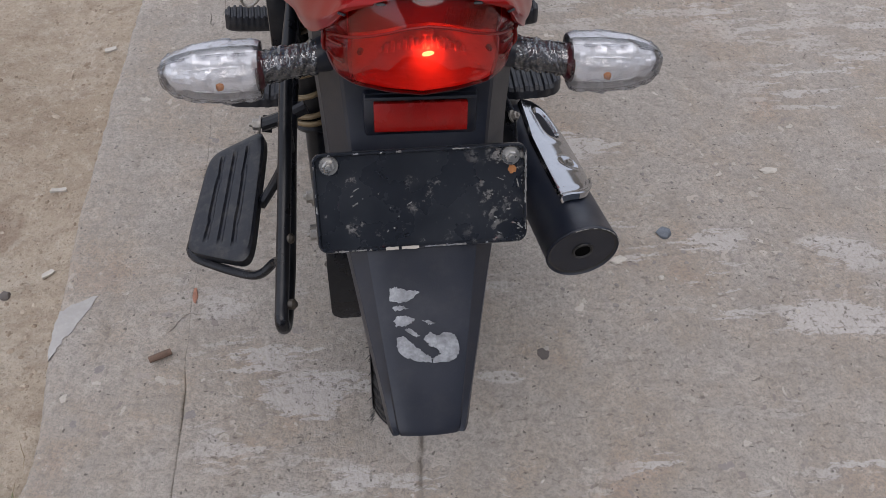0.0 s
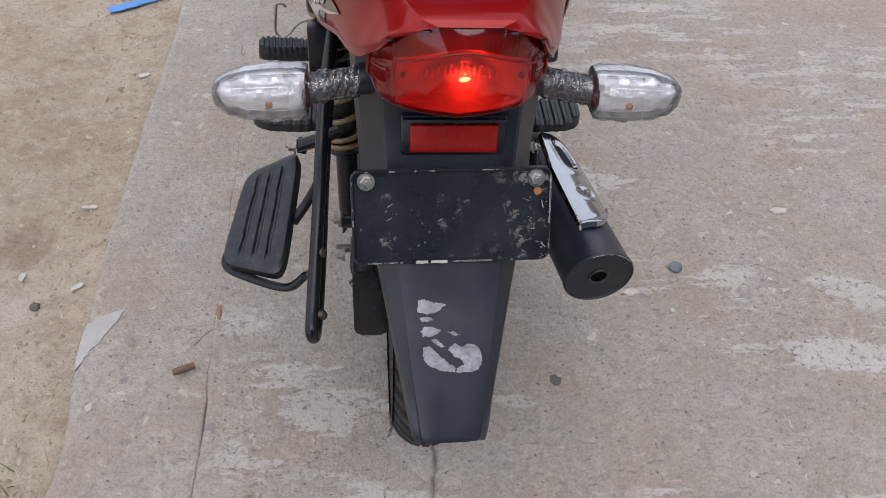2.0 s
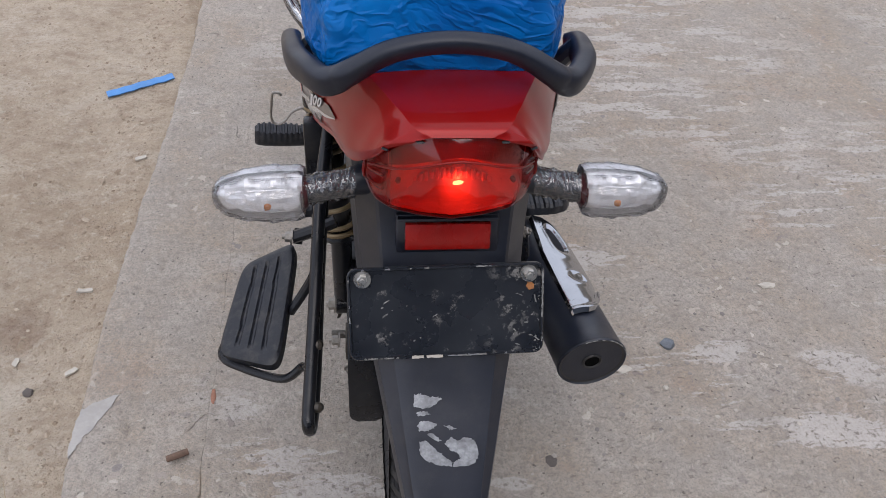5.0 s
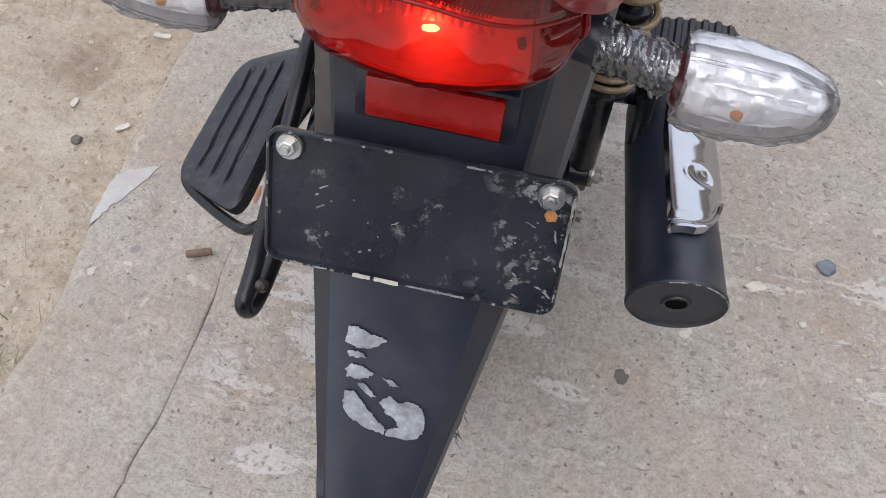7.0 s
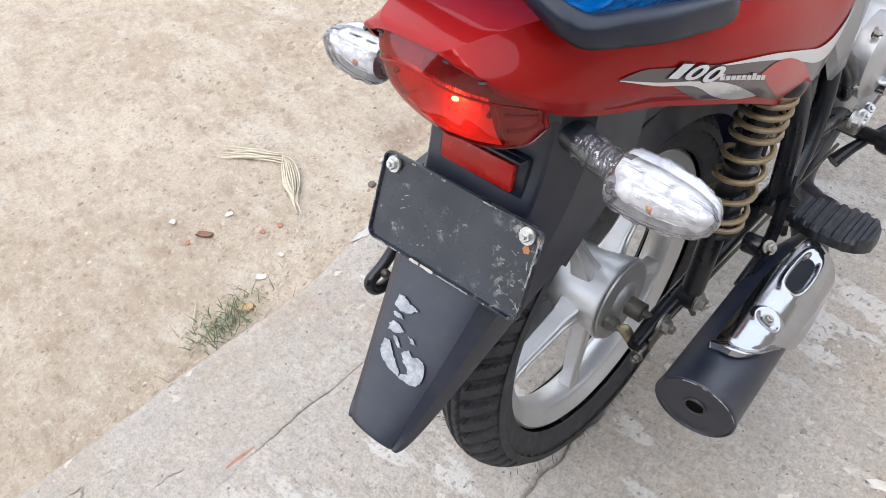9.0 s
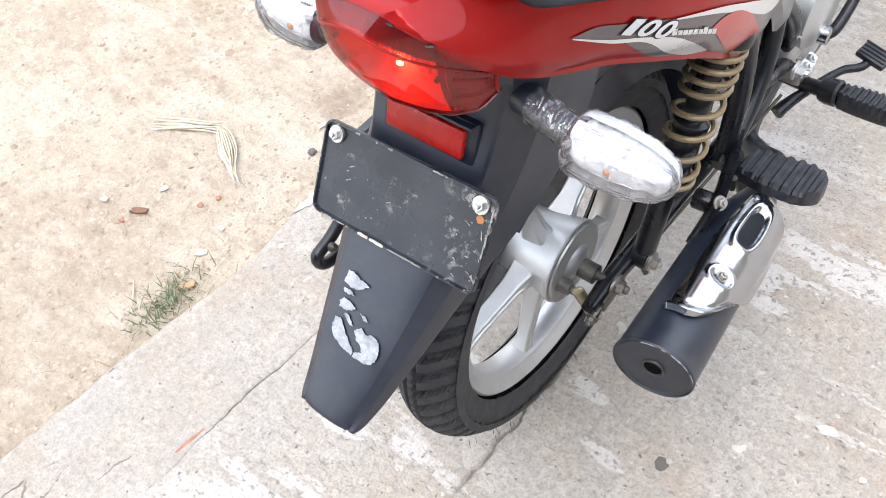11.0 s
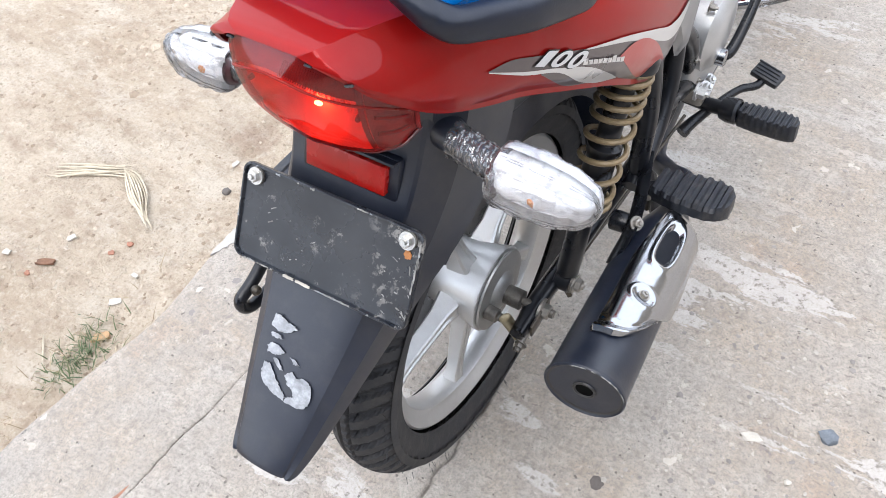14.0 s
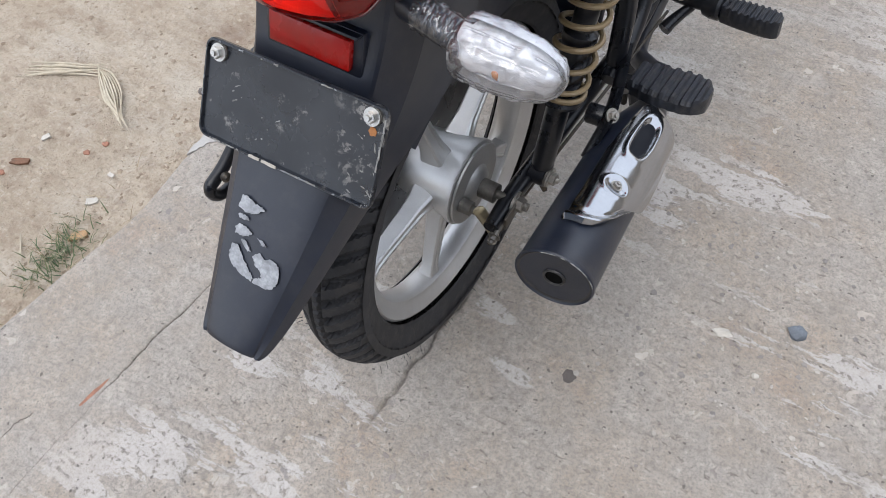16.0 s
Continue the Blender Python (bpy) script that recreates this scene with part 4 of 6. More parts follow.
def heat_shield():
    """A pressed chrome cover over the top outer side, with a long slot, a dished screw seat and a turned-out lip."""
    bm = bmesh.new()
    out = Vector((1, 0, 0)) - PIPE_WAY * PIPE_WAY.x
    out.normalize()
    up = out.cross(PIPE_WAY)
    up = up if up.z > 0 else -up
    ds, angs = spaced(0.049, 0.345, 130), spaced(0, 1, 100)

    def place(d, a, r):
        return along(d) + r * (math.cos(radians(a)) * out + math.sin(radians(a)) * up)
    grid = {}
    for i, d in enumerate(ds):
        k = (d - ds[0]) / (ds[-1] - ds[0])
        lo = interp(k, [(0, 34), (0.10, 24), (0.35, 2), (0.6, -18), (0.85, -28), (0.94, -20), (1, 10)])
        hi = interp(k, [(0, 112), (0.55, 110), (0.83, 100), (0.95, 95), (1, 84)])
        for j, s in enumerate(angs):
            a = lo + (hi - lo) * s
            dd = d + eased(a, [(24, 0.080), (40, 0.062), (54, 0.031), (68, 0.010), (84, 0.0)]) * max(0.0, 1 - k / 0.40)
            r = interp(dd, [(0, 0.0470), (0.25, 0.0470), (0.345, 0.043)]) + 0.0060 + 0.004 * max(0.0, min(1.0, (40 - a) / 50)) * min(1.0, k * 2)
            edge = min(j, len(angs) - 1 - j, (len(ds) - 1 - i) * 0.8)
            r -= 0.0045 * max(0.0, 1 - edge / 5)
            r += 0.0042 * math.exp(-((i - 2) / 2.8) ** 2) - 0.0016 * math.exp(-((i - 8) / 2.5) ** 2) - (0.006 if i == 0 else 0)
            r += 0.0008 * math.exp(-((a - 30) / 12) ** 2) * min(1.0, k * 5)
            sd = math.hypot((dd - 0.138) / 0.016, (a - 69) / 17)
            r -= 0.0050 * (1 - sd**2) if sd < 1 else 0
            r += 0.0009 * math.exp(-((sd - 1.1) / 0.18) ** 2)
            slot = (abs((dd - SLOT[0]) / SLOT[2]) ** 3 + abs((a - SLOT[1] + SLOT[4] * (dd - SLOT[0])) / SLOT[3]) ** 3) ** (1 / 3)
            r += 0.0016 * math.exp(-((slot - 1.36) / 0.20) ** 2) - 0.0056 * max(0.0, min(1.0, (1.16 - slot) / 0.26))
            grid[i, j] = place(dd, a, r)
    vs = {k: bm.verts.new(v) for k, v in grid.items()}
    for i in range(len(ds) - 1):
        for j in range(len(angs) - 1):
            bm.faces.new((vs[i, j], vs[i, j + 1], vs[i + 1, j + 1], vs[i + 1, j]))
    bmesh.ops.recalc_face_normals(bm, faces=bm.faces)
    bmesh.ops.solidify(bm, geom=bm.faces[:], thickness=0.0022)
    # Near-black sheet laid in the dent stands in for the slot's shade.
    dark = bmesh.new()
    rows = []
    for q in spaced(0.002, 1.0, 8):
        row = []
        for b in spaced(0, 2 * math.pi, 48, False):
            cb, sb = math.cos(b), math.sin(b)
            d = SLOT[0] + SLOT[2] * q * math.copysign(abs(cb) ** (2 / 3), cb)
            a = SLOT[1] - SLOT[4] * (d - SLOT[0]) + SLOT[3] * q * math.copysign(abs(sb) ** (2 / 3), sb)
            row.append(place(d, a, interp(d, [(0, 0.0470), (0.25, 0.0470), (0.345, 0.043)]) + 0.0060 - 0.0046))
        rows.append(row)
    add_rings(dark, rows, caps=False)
    return bm, dark, out, up


SLOT = (0.259, 66.0, 0.043, 13.0, 40.0)
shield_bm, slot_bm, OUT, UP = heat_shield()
shield = part("heat_shield", shield_bm, CHROME, silencer, "polished chrome heat shield with a long slot")
part("slot", slot_bm, surface("slot_shade_black", (0.006, 0.007, 0.011), 0.6, 0, 0.2, 30, 300, 0.1, spec=0.15), shield, "near-black sheet standing in for the shaded slot")
seat_dir = (math.cos(radians(69)) * OUT + math.sin(radians(69)) * UP)
part("shield_screw", bolt_mesh(along(0.138) + seat_dir * 0.052, seat_dir, 0.005, 0.005), STEEL, shield)
part("silencer_bracket", tube([along(0.22) + Vector((-0.040, 0, 0.018)), (0.166, 0.37, 0.372), (0.150, 0.44, 0.375), (0.132, 0.50, 0.37)], [0.012, 0.014, 0.013, 0.012], 8, flat=0.35), BLACK_PAINT, silencer)
part("mount_stub", turned([(0.0, 0.012), (0.002, 0.0145), (0.030, 0.0145), (0.034, 0.012)], (0.131, 0.384, 0.349), (0.96, 0.05, 0.05), 24), BLACK_PAINT, silencer, "short black silencer mount")
wear_out = Vector((1, 0, 0)) - END_N * END_N.x
wear_up = wear_out.normalized().cross(END_N)
wear_up = wear_up if wear_up.z > 0 else -wear_up
for a0, a1, r in ((38, 70, 0.0007), (78, 84, 0.0008), (92, 112, 0.0006), (14, 30, 0.0006)):
    part("worn_edge", tube([PIPE_END - END_N * 0.0003 + 0.0468 * (math.cos(radians(a)) * wear_out.normalized() + 1.02 * math.sin(radians(a)) * wear_up) for a in spaced(a0, a1, 12)], [r * (0.3 + abs(math.sin(2.3 * k + a0))) for k in range(12)], 6, 1, True), SCRAPE, silencer, "paint worn to bare metal")
part("bracket_bolt", bolt_mesh((0.171, 0.366, 0.380), (0.7, -0.25, 0.65), 0.0065, 0.009), STEEL, silencer)


# pillion and rider footrests, brake pedal
def footrest_pad(length, depth, height, ribs):
    """A moulded rubber pad, ribbed across its top, its outer end rounded."""
    bm = bmesh.new()
    count = ribs * 6
    rings = []
    for k in range(count + 1):
        t = k / count
        x = length * t
        d = depth / 2 * interp(t, [(0, 0.72), (0.3, 0.95), (0.72, 1.0), (0.86, 0.90), (0.95, 0.70), (1, 0.40)])
        h = height / 2
        high = (k % 6) in (1, 2, 3)
        d *= 1.0 if high else 0.975
        top = h + (0.0018 if high else -0.0014)
        rings.append([Vector((x, y, z)) for y, z in ((-d, -h * 0.5), (-d, top * 0.6), (-d * 0.86, top), (d * 0.86, top), (d, top * 0.6), (d, -h * 0.5), (d * 0.7, -h), (-d * 0.7, -h))])
    return add_rings(bm, rings)


for s in (1, -1):
    mount = pose(0.158 * s, 0.478, 0.343, -6, -5 * s, 0) @ Matrix.Diagonal((s, 1, 1, 1))
    rest = part("pillion_bracket", tube([(0.128 * s, 0.478, 0.375), (0.135 * s, 0.47, 0.340), (0.165 * s, 0.475, 0.338)], 0.012, 10), BLACK_PAINT, bike)
    pad = footrest_pad(0.108, 0.074, 0.026, 7)
    pad.transform(mount)
    part("pillion_footrest", pad, RUBBER, rest, "ribbed black rubber pillion footrest")
    part("hinge_pin", tube([(0.160 * s, 0.443, 0.328), (0.160 * s, 0.440, 0.352)], 0.005, 8, 1, False), DARK_STEEL, rest)
    bar = part("footrest_bar", tube([(0.09 * s, 0.80, 0.235), (0.14 * s, 0.785, 0.245), (0.205 * s, 0.772, 0.262)], 0.0125, 12), BLACK_PAINT, bike)
    part("bar_clamp", turned([(-0.012, 0.019), (0.0, 0.022), (0.014, 0.022), (0.018, 0.018)], (0.178 * s, 0.776, 0.256), (s, -0.15, 0.2), 20), BLACK_PAINT, bar)
    pad = footrest_pad(0.095, 0.040, 0.034, 9)
    pad.transform(pose(0.196 * s, 0.774, 0.255, 0, -5 * s, -4 * s) @ Matrix.Diagonal((s, 1, 1, 1)))
    part("rider_footrest", pad, RUBBER, bar, "ribbed black rubber rider footrest")

pedal = part("brake_pedal", tube([(0.118, 0.73, 0.215), (0.128, 0.755, 0.225), (0.150, 0.800, 0.238), (0.172, 0.845, 0.245), (0.196, 0.868, 0.248), (0.203, 0.893, 0.258)], [0.012, 0.010, 0.0075, 0.0070, 0.0075, 0.008], 12), BLACK_PAINT, bike)
part("pedal_pad", block((0.052, 0.030, 0.012), pose(0.205, 0.886, 0.260, 12, 6, -14), 0.003), RUBBER, pedal)
for k in range(4):
    part("pedal_rib", block((0.044, 0.003, 0.003), pose(0.204, 0.8765 + k * 0.0075, 0.2645 + k * 0.0016, 12, 6, -14), 0.0006, 1), RUBBER, pedal)

# rear mudguard: a channel that narrows towards its tip
GUARD_ROWS = [(-0.171, 0.4735, 0.0285, 0.004), (-0.166, 0.480, 0.0310, 0.012), (-0.145, 0.500, 0.0350, 0.024), (-0.105, 0.538, 0.0425, 0.034), (-0.065, 0.576, 0.0495, 0.044), (-0.030, 0.613, 0.0560, 0.058), (0.004, 0.648, 0.0615, 0.080), (0.032, 0.690, 0.0650, 0.100), (0.050, 0.730, 0.0680, 0.105), (0.064, 0.775, 0.0700, 0.100)]


def mudguard():
    bm = bmesh.new()
    rings = []
    for k in spaced(0, len(GUARD_ROWS) - 1, 46):
        y, z, w, d = [eased(k, [(i, row[c]) for i, row in enumerate(GUARD_ROWS)]) for c in range(4)]
        f = k / (len(GUARD_ROWS) - 1)
        n = Vector((0, 0.72 + 0.22 * f, -0.70 + 0.42 * f)).normalized()
        c = Vector((0, y, z))
        crown = 0.0035 * (1 - f)
        q = 1 + 0.14 * min(1.0, 1.6 * f)
        prof = [(-w * 1.27 * q, d), (-w * 1.25 * q, d * 0.75), (-w * 1.16 * q, d * 0.30), (-w * 1.02, 0.003), (-w * 0.97, 0.0008), (-w * 0.90, 0.0), (-w * 0.66, -crown * 0.55), (-w * 0.33, -crown * 0.9), (0, -crown)]
        prof += [(-x, h) for x, h in prof[-2::-1]]
        rings.append([c + Vector((x, 0, 0)) + n * h for x, h in prof])
    add_rings(bm, rings, caps=False, closed=False)
    bmesh.ops.recalc_face_normals(bm, faces=bm.faces)
    bmesh.ops.solidify(bm, geom=bm.faces[:], thickness=0.003)
    return bm


mud = part("rear_mudguard", mudguard(), BLACK_PLASTIC, bike, "matt black plastic rear mudguard with torn sticker", 17)
# arch over the tyre and the box under the tail
bm = bmesh.new()
rings = []
for a in spaced(radians(122), radians(35), 22):
    c = AXLE + Vector((0.002, 0.335 * math.cos(a), 0.335 * math.sin(a)))
    n = Vector((0, math.cos(a), math.sin(a)))
    rings.append([c + Vector((x, 0, 0)) + n * h for x, h in ((-0.066, -0.055), (-0.062, -0.008), (-0.045, 0.004), (0, 0.008), (0.045, 0.004), (0.062, -0.008), (0.066, -0.055))])
add_rings(bm, rings, caps=False, closed=False)
bmesh.ops.solidify(bm, geom=bm.faces[:], thickness=0.003)
part("wheel_arch", bm, BLACK_PLASTIC, mud)


def loft_box(rows, bm=None):
    """rows: (y, half width, bottom, top); rounded rectangles joined along y."""
    bm = bm or bmesh.new()
    rings = []
    for y, w, b, t in rows:
        c, h = (b + t) / 2, (t - b) / 2
        ring = []
        for a in spaced(0, 2 * math.pi, 28, endpoint=False):
            ca, sa = math.cos(a), math.sin(a)
            ring.append((w * math.copysign(abs(ca) ** 0.45, ca), y, c + h * math.copysign(abs(sa) ** 0.45, sa)))
        rings.append(ring)
    return add_rings(bm, rings)


part("tail_underside", loft_box([(0.056, 0.060, 0.745, 0.800), (0.066, 0.074, 0.735, 0.80), (0.10, 0.080, 0.700, 0.79), (0.18, 0.084, 0.665, 0.75), (0.28, 0.088, 0.655, 0.70), (0.34, 0.080, 0.65, 0.68)]), BLACK_PLASTIC, mud)

# reflector with its housing
TILT_FACE = pose(0.002, 0.0345, 0.7065, 73, 0, 0)
housing = part("reflector_housing", block((0.104, 0.044, 0.030), TILT_FACE @ pose(0, 0, -0.015), 0.004), BLACK_PLASTIC, mud)
part("reflector", block((0.085, 0.0285, 0.007), TILT_FACE @ pose(0, 0, 0.003), 0.0012), CAT_EYE, housing, "rectangular red reflector")
part("housing_rib", block((0.100, 0.003, 0.012), TILT_FACE @ pose(0, 0.0190, 0.001), 0.001), BLACK_PLASTIC, housing)

# number plate holder, blank
PLATE_POSE = pose(0.0005, -0.0165, 0.6485, 58, 0, 0) @ pose(0, 0, 0, 0, 0, 1.2)


def plate_mesh(w, h, t, r):
    """A sheet with rounded corners and a low raised rim."""
    bm = bmesh.new()

    def outline(inset, z):
        pts = []
        for cx, cy, a0 in ((1, 1, 0), (-1, 1, 90), (-1, -1, 180), (1, -1, 270)):
            for a in spaced(a0, a0 + 90, 7):
                rr = max(r - inset, 0.001)
                pts.append(Vector((cx * (w / 2 - r) + rr * math.cos(radians(a)), cy * (h / 2 - r) + rr * math.sin(radians(a)), z)))
        return pts
    add_rings(bm, [outline(0.001, -t), outline(0, -t * 0.5), outline(0, 0.002), outline(0.001, 0.0032), outline(0.0025, 0.0032), outline(0.0038, 0.0), outline(0.006, -0.0002)])
    bm.transform(PLATE_POSE)
    return bm


holder = part("plate_holder", plate_mesh(0.197, 0.096, 0.003, 0.010), PLATE, bike, "blank scuffed black metal plate holder with two bolts", 30)
for s in (1, -1):
    place = PLATE_POSE @ Vector((0.083 * s, 0.0365, 0.001))
    tabm = turned([(-0.001, 0.0088), (0.0008, 0.0088), (0.0014, 0.0078)], place, PLATE_POSE.to_3x3() @ Vector((0, 0, 1)), 14)
    part("washer", tabm, OILY, holder)
    part("plate_bolt", bolt_mesh(place + PLATE_POSE.to_3x3() @ Vector((0, 0, 0.001)), PLATE_POSE.to_3x3() @ Vector((0, 0, 1)), 0.0054, 0.007), surface("zinc_bolt", (0.50, 0.49, 0.465), 0.3, 0.9, 0.15, 80, 400, 0.1, 0.2) if s > 0 else bpy.data.materials["zinc_bolt"], holder, "bright zinc bolt")


def flake(outline, m, material, name, parent, label="", lift=0.0008):
    """A thin torn or worn patch lying on a surface."""
    bm = bmesh.new()
    top = [bm.verts.new(m @ Vector((x, y, lift))) for x, y in outline]
    low = [bm.verts.new(m @ Vector((x, y, -0.0002))) for x, y in outline]
    bm.faces.new(top)
    for i in range(len(top)):
        j = (i + 1) % len(top)
        bm.faces.new((top[i], low[i], low[j], top[j]))
    return part(name, bm, material, parent, label)


def ragged(pts, seed, amount=0.0006, per=4):
    rnd = random.Random(seed)
    out = []
    for a, b in zip(pts, pts[1:] + pts[:1]):
        for k in range(per):
            t = k / per
            out.append((a[0] + (b[0] - a[0]) * t + rnd.uniform(-amount, amount), a[1] + (b[1] - a[1]) * t + rnd.uniform(-amount, amount)))
    return out


rnd = random.Random(11)
flake(ragged([(0.082, 0.028), (0.088, 0.026), (0.089, 0.021), (0.084, 0.019), (0.081, 0.023)], 1), PLATE_POSE, RUST, "rust_spot", holder, "orange rust spot", 0.0006)
for k in range(46):
    side = rnd.choice((0, 0, 0, 1, 1, 2, 3))
    ln, th = 0.002 + 0.012 * rnd.random() ** 3, rnd.uniform(0.0007, 0.0017)
    q = rnd.uniform(-1, 1)
    cx, cy, w, h = [(q * 0.085, -0.0462, ln, th), (0.0968, q * 0.036, th, ln), (-0.0968, q * 0.036, th, ln), (q * 0.085, 0.0464, ln, th)][side]
    flake(ragged([(cx - w / 2, cy - h / 2), (cx + w / 2, cy - h / 2), (cx + w / 2, cy + h / 2), (cx - w / 2, cy + h / 2)], k, 0.0004, 3), PLATE_POSE @ pose(0, 0, 0.0031), rnd.choice((SCRAPE, SCRAPE, STICKER)), "paint_chip", holder)
for cx, w in ((-0.030, 0.012), (-0.013, 0.016)):
    flake(ragged([(cx - w / 2, -0.0475), (cx + w / 2, -0.0475), (cx + w / 2, -0.0448), (cx - w / 2, -0.0448)], int(900 + cx * 1000), 0.0004), PLATE_POSE @ pose(0, 0, 0.0033), WHITE_STONE, "paint_chip", holder)
for k in range(26):
    cx, cy = (0.094 - 0.03 * rnd.random() ** 1.8, rnd.uniform(-0.044, 0.020)) if k < 16 else (rnd.uniform(-0.093, -0.01), rnd.uniform(-0.038, 0.025))
    w, h, a = 0.0006 + 0.0042 * rnd.random() ** 2.5, rnd.uniform(0.00025, 0.0008), rnd.uniform(-1.5, 0.4) if k < 16 else rnd.uniform(-0.4, 0.6)
    pts = [(cx + u * w * math.cos(a) - v * h * math.sin(a), cy + u * w * math.sin(a) + v * h * math.cos(a)) for u, v in ((-1, -1), (0.8, -1), (1, 0.6), (-0.6, 1))]
    flake(ragged(pts, k, 0.0003, 3), PLATE_POSE, SCRAPE, "paint_scrape", holder, "", 0.0003)


# torn sticker on the mudguard's back
def guard_point(u, v):
    """A place on the back of the mudguard: u across in metres, v up its slope from the tip."""
    a, b = Vector((0, -0.145, 0.500)), Vector((0, -0.065, 0.576))
    way = (b - a).normalized()
    return a + way * (v + 0.032) + Vector((u, 0, 0))


STICK = Matrix.Translation(guard_point(0, 0)) @ Euler((math.atan2(0.076, 0.080), 0, 0)).to_matrix().to_4x4() @ pose(0, 0, 0.0036)
for i, pts in enumerate([
    [(-0.028, 0.030), (-0.021, 0.031), (-0.014, 0.024), (-0.006, 0.017), (0.0, 0.012), (0.006, 0.008), (0.004, 0.004), (-0.010, 0.006), (-0.022, 0.011), (-0.028, 0.018)],
    [(0.004, 0.034), (0.010, 0.030), (0.020, 0.033), (0.028, 0.030), (0.032, 0.022), (0.032, 0.012), (0.028, 0.006), (0.018, 0.003), (0.006, 0.004), (0.008, 0.009), (0.014, 0.012), (0.010, 0.018), (0.004, 0.020), (-0.002, 0.027)],
    [(-0.020, 0.038), (-0.015, 0.039), (-0.006, 0.031), (-0.009, 0.029)],
    [(-0.030, 0.046), (-0.026, 0.051), (-0.018, 0.051), (-0.010, 0.047), (-0.013, 0.044), (-0.019, 0.041), (-0.028, 0.041)],
    [(-0.003, 0.046), (0.004, 0.0455), (0.010, 0.042), (0.003, 0.0415)],
    [(-0.033, 0.066), (-0.032, 0.078), (-0.026, 0.079), (-0.018, 0.0755), (-0.008, 0.075), (-0.004, 0.073), (-0.013, 0.066), (-0.022, 0.0635)],
    [(-0.031, 0.060), (-0.022, 0.061), (-0.016, 0.058), (-0.028, 0.056)]]):
    flake(ragged(pts, 40 + i, 0.0008, 6), STICK, STICKER, "sticker_scrap", mud, "torn silver sticker scrap", 0.0001)

# ---- tail cowl ----
COWL_W = [(-0.021, 0.040), (-0.0175, 0.056), (-0.012, 0.0635), (-0.005, 0.069), (0.005, 0.0735), (0.02, 0.081), (0.04, 0.0885), (0.06, 0.096), (0.10, 0.107), (0.15, 0.119), (0.21, 0.135), (0.28, 0.149), (0.35, 0.156), (0.42, 0.156), (0.50, 0.148), (0.58, 0.13)]
COWL_B = [(-0.021, 0.866), (-0.0175, 0.8600), (-0.012, 0.8530), (-0.005, 0.843), (0.005, 0.832), (0.02, 0.818), (0.045, 0.797), (0.07, 0.782), (0.10, 0.767), (0.15, 0.744), (0.21, 0.712), (0.28, 0.672), (0.35, 0.626), (0.40, 0.596), (0.43, 0.592), (0.47, 0.610), (0.52, 0.64), (0.58, 0.67)]
COWL_T = [(-0.021, 0.8705), (-0.0165, 0.8745), (-0.010, 0.8755), (0.0, 0.8755), (0.05, 0.870), (0.10, 0.861), (0.18, 0.842), (0.28, 0.815), (0.40, 0.775), (0.50, 0.745), (0.58, 0.73)]
COWL_F = [(0.0, 0.93), (0.10, 0.975), (0.30, 1.0), (0.52, 0.985), (0.62, 0.955), (1.0, 0.77)]
COWL_CREASE = [(-0.014, 0.62), (0.05, 0.72), (0.10, 0.79), (0.20, 0.77)]


def cowl_side(y, v, out=0.0):
    """A place on the tail's right side: v from its lower edge to its shoulder."""
    w, b, t = eased(y, COWL_W), eased(y, COWL_B), eased(y, COWL_T)
    last = interp(y, COWL_CREASE)
    k = min(1.0, max(0.0, (y - 0.03) / 0.12))
    f = k * eased(v, COWL_F[:-1] + [(0.80, 0.48 + 0.5 * last), (1.0, last)]) + (1 - k) * eased(v, [(0.0, 0.975), (0.10, 1.0), (0.22, 0.98), (1.0, last)])
    return Vector((w * f + out, y, b + v * (t - b)))


COWL_TOP = [(-0.014, 1.0), (0.10, 1.0), (0.18, 0.86), (0.245, 0.79), (0.345, 0.725), (0.45, 0.66), (0.58, 0.60)]


def cowl_mesh():
    bm = bmesh.new()
    rings = []
    for y in spaced(-0.021, 0.0, 13) + spaced(0.004, 0.20, 40) + spaced(0.21, 0.56, 36):
        right = [cowl_side(y, v) for v in [-0.055, -0.045] + spaced(0, eased(y, COWL_TOP), 15)]
        t, w = right[-1].z, right[-1].x
        rise = interp(y, [(-0.014, 0.0), (0.03, 0.003), (0.10, 0.006), (0.20, 0.002)])
        top = [Vector((w * c, y, t + rise * h)) for c, h in ((0.95, 0.2), (0.80, 0.45), (0.55, 0.75), (0.28, 0.95), (0.0, 1.0))]
        half = right + top
        rings.append([Vector((p.x, p.y, p.z)) for p in half] + [Vector((-p.x, p.y, p.z)) for p in half[-2::-1]])
    add_rings(bm, rings, caps=False, closed=False)
    bmesh.ops.recalc_face_normals(bm, faces=bm.faces)
    bmesh.ops.solidify(bm, geom=bm.faces[:], thickness=0.003)
    return bm


cowl = part("tail_cowl", cowl_mesh(), RED, bike, "glossy candy red tail cowl with grey and silver stripes", 24)


def on_cowl(outline, material, name, s=1, label="", out=0.0012, cells=26):
    """A film on the tail's side; outline in (y, v), filled by columns along y."""
    bm = bmesh.new()
    ys = [p[0] for p in outline[0]] + [p[0] for p in outline[1]]
    rows = []
    for y in spaced(min(ys), max(ys), cells):
        a, b = eased(y, outline[0]), eased(y, outline[1])
        rows.append([bm.verts.new(Vector((q.x * s, q.y, q.z))) for q in (cowl_side(y, a + (b - a) * t, out) for t in spaced(0, 1, 7))])
    for a, b in zip(rows, rows[1:]):
        for i in range(6):
            bm.faces.new((a[i], a[i + 1], b[i + 1], b[i]))
    return part(name, bm, material, cowl, label)


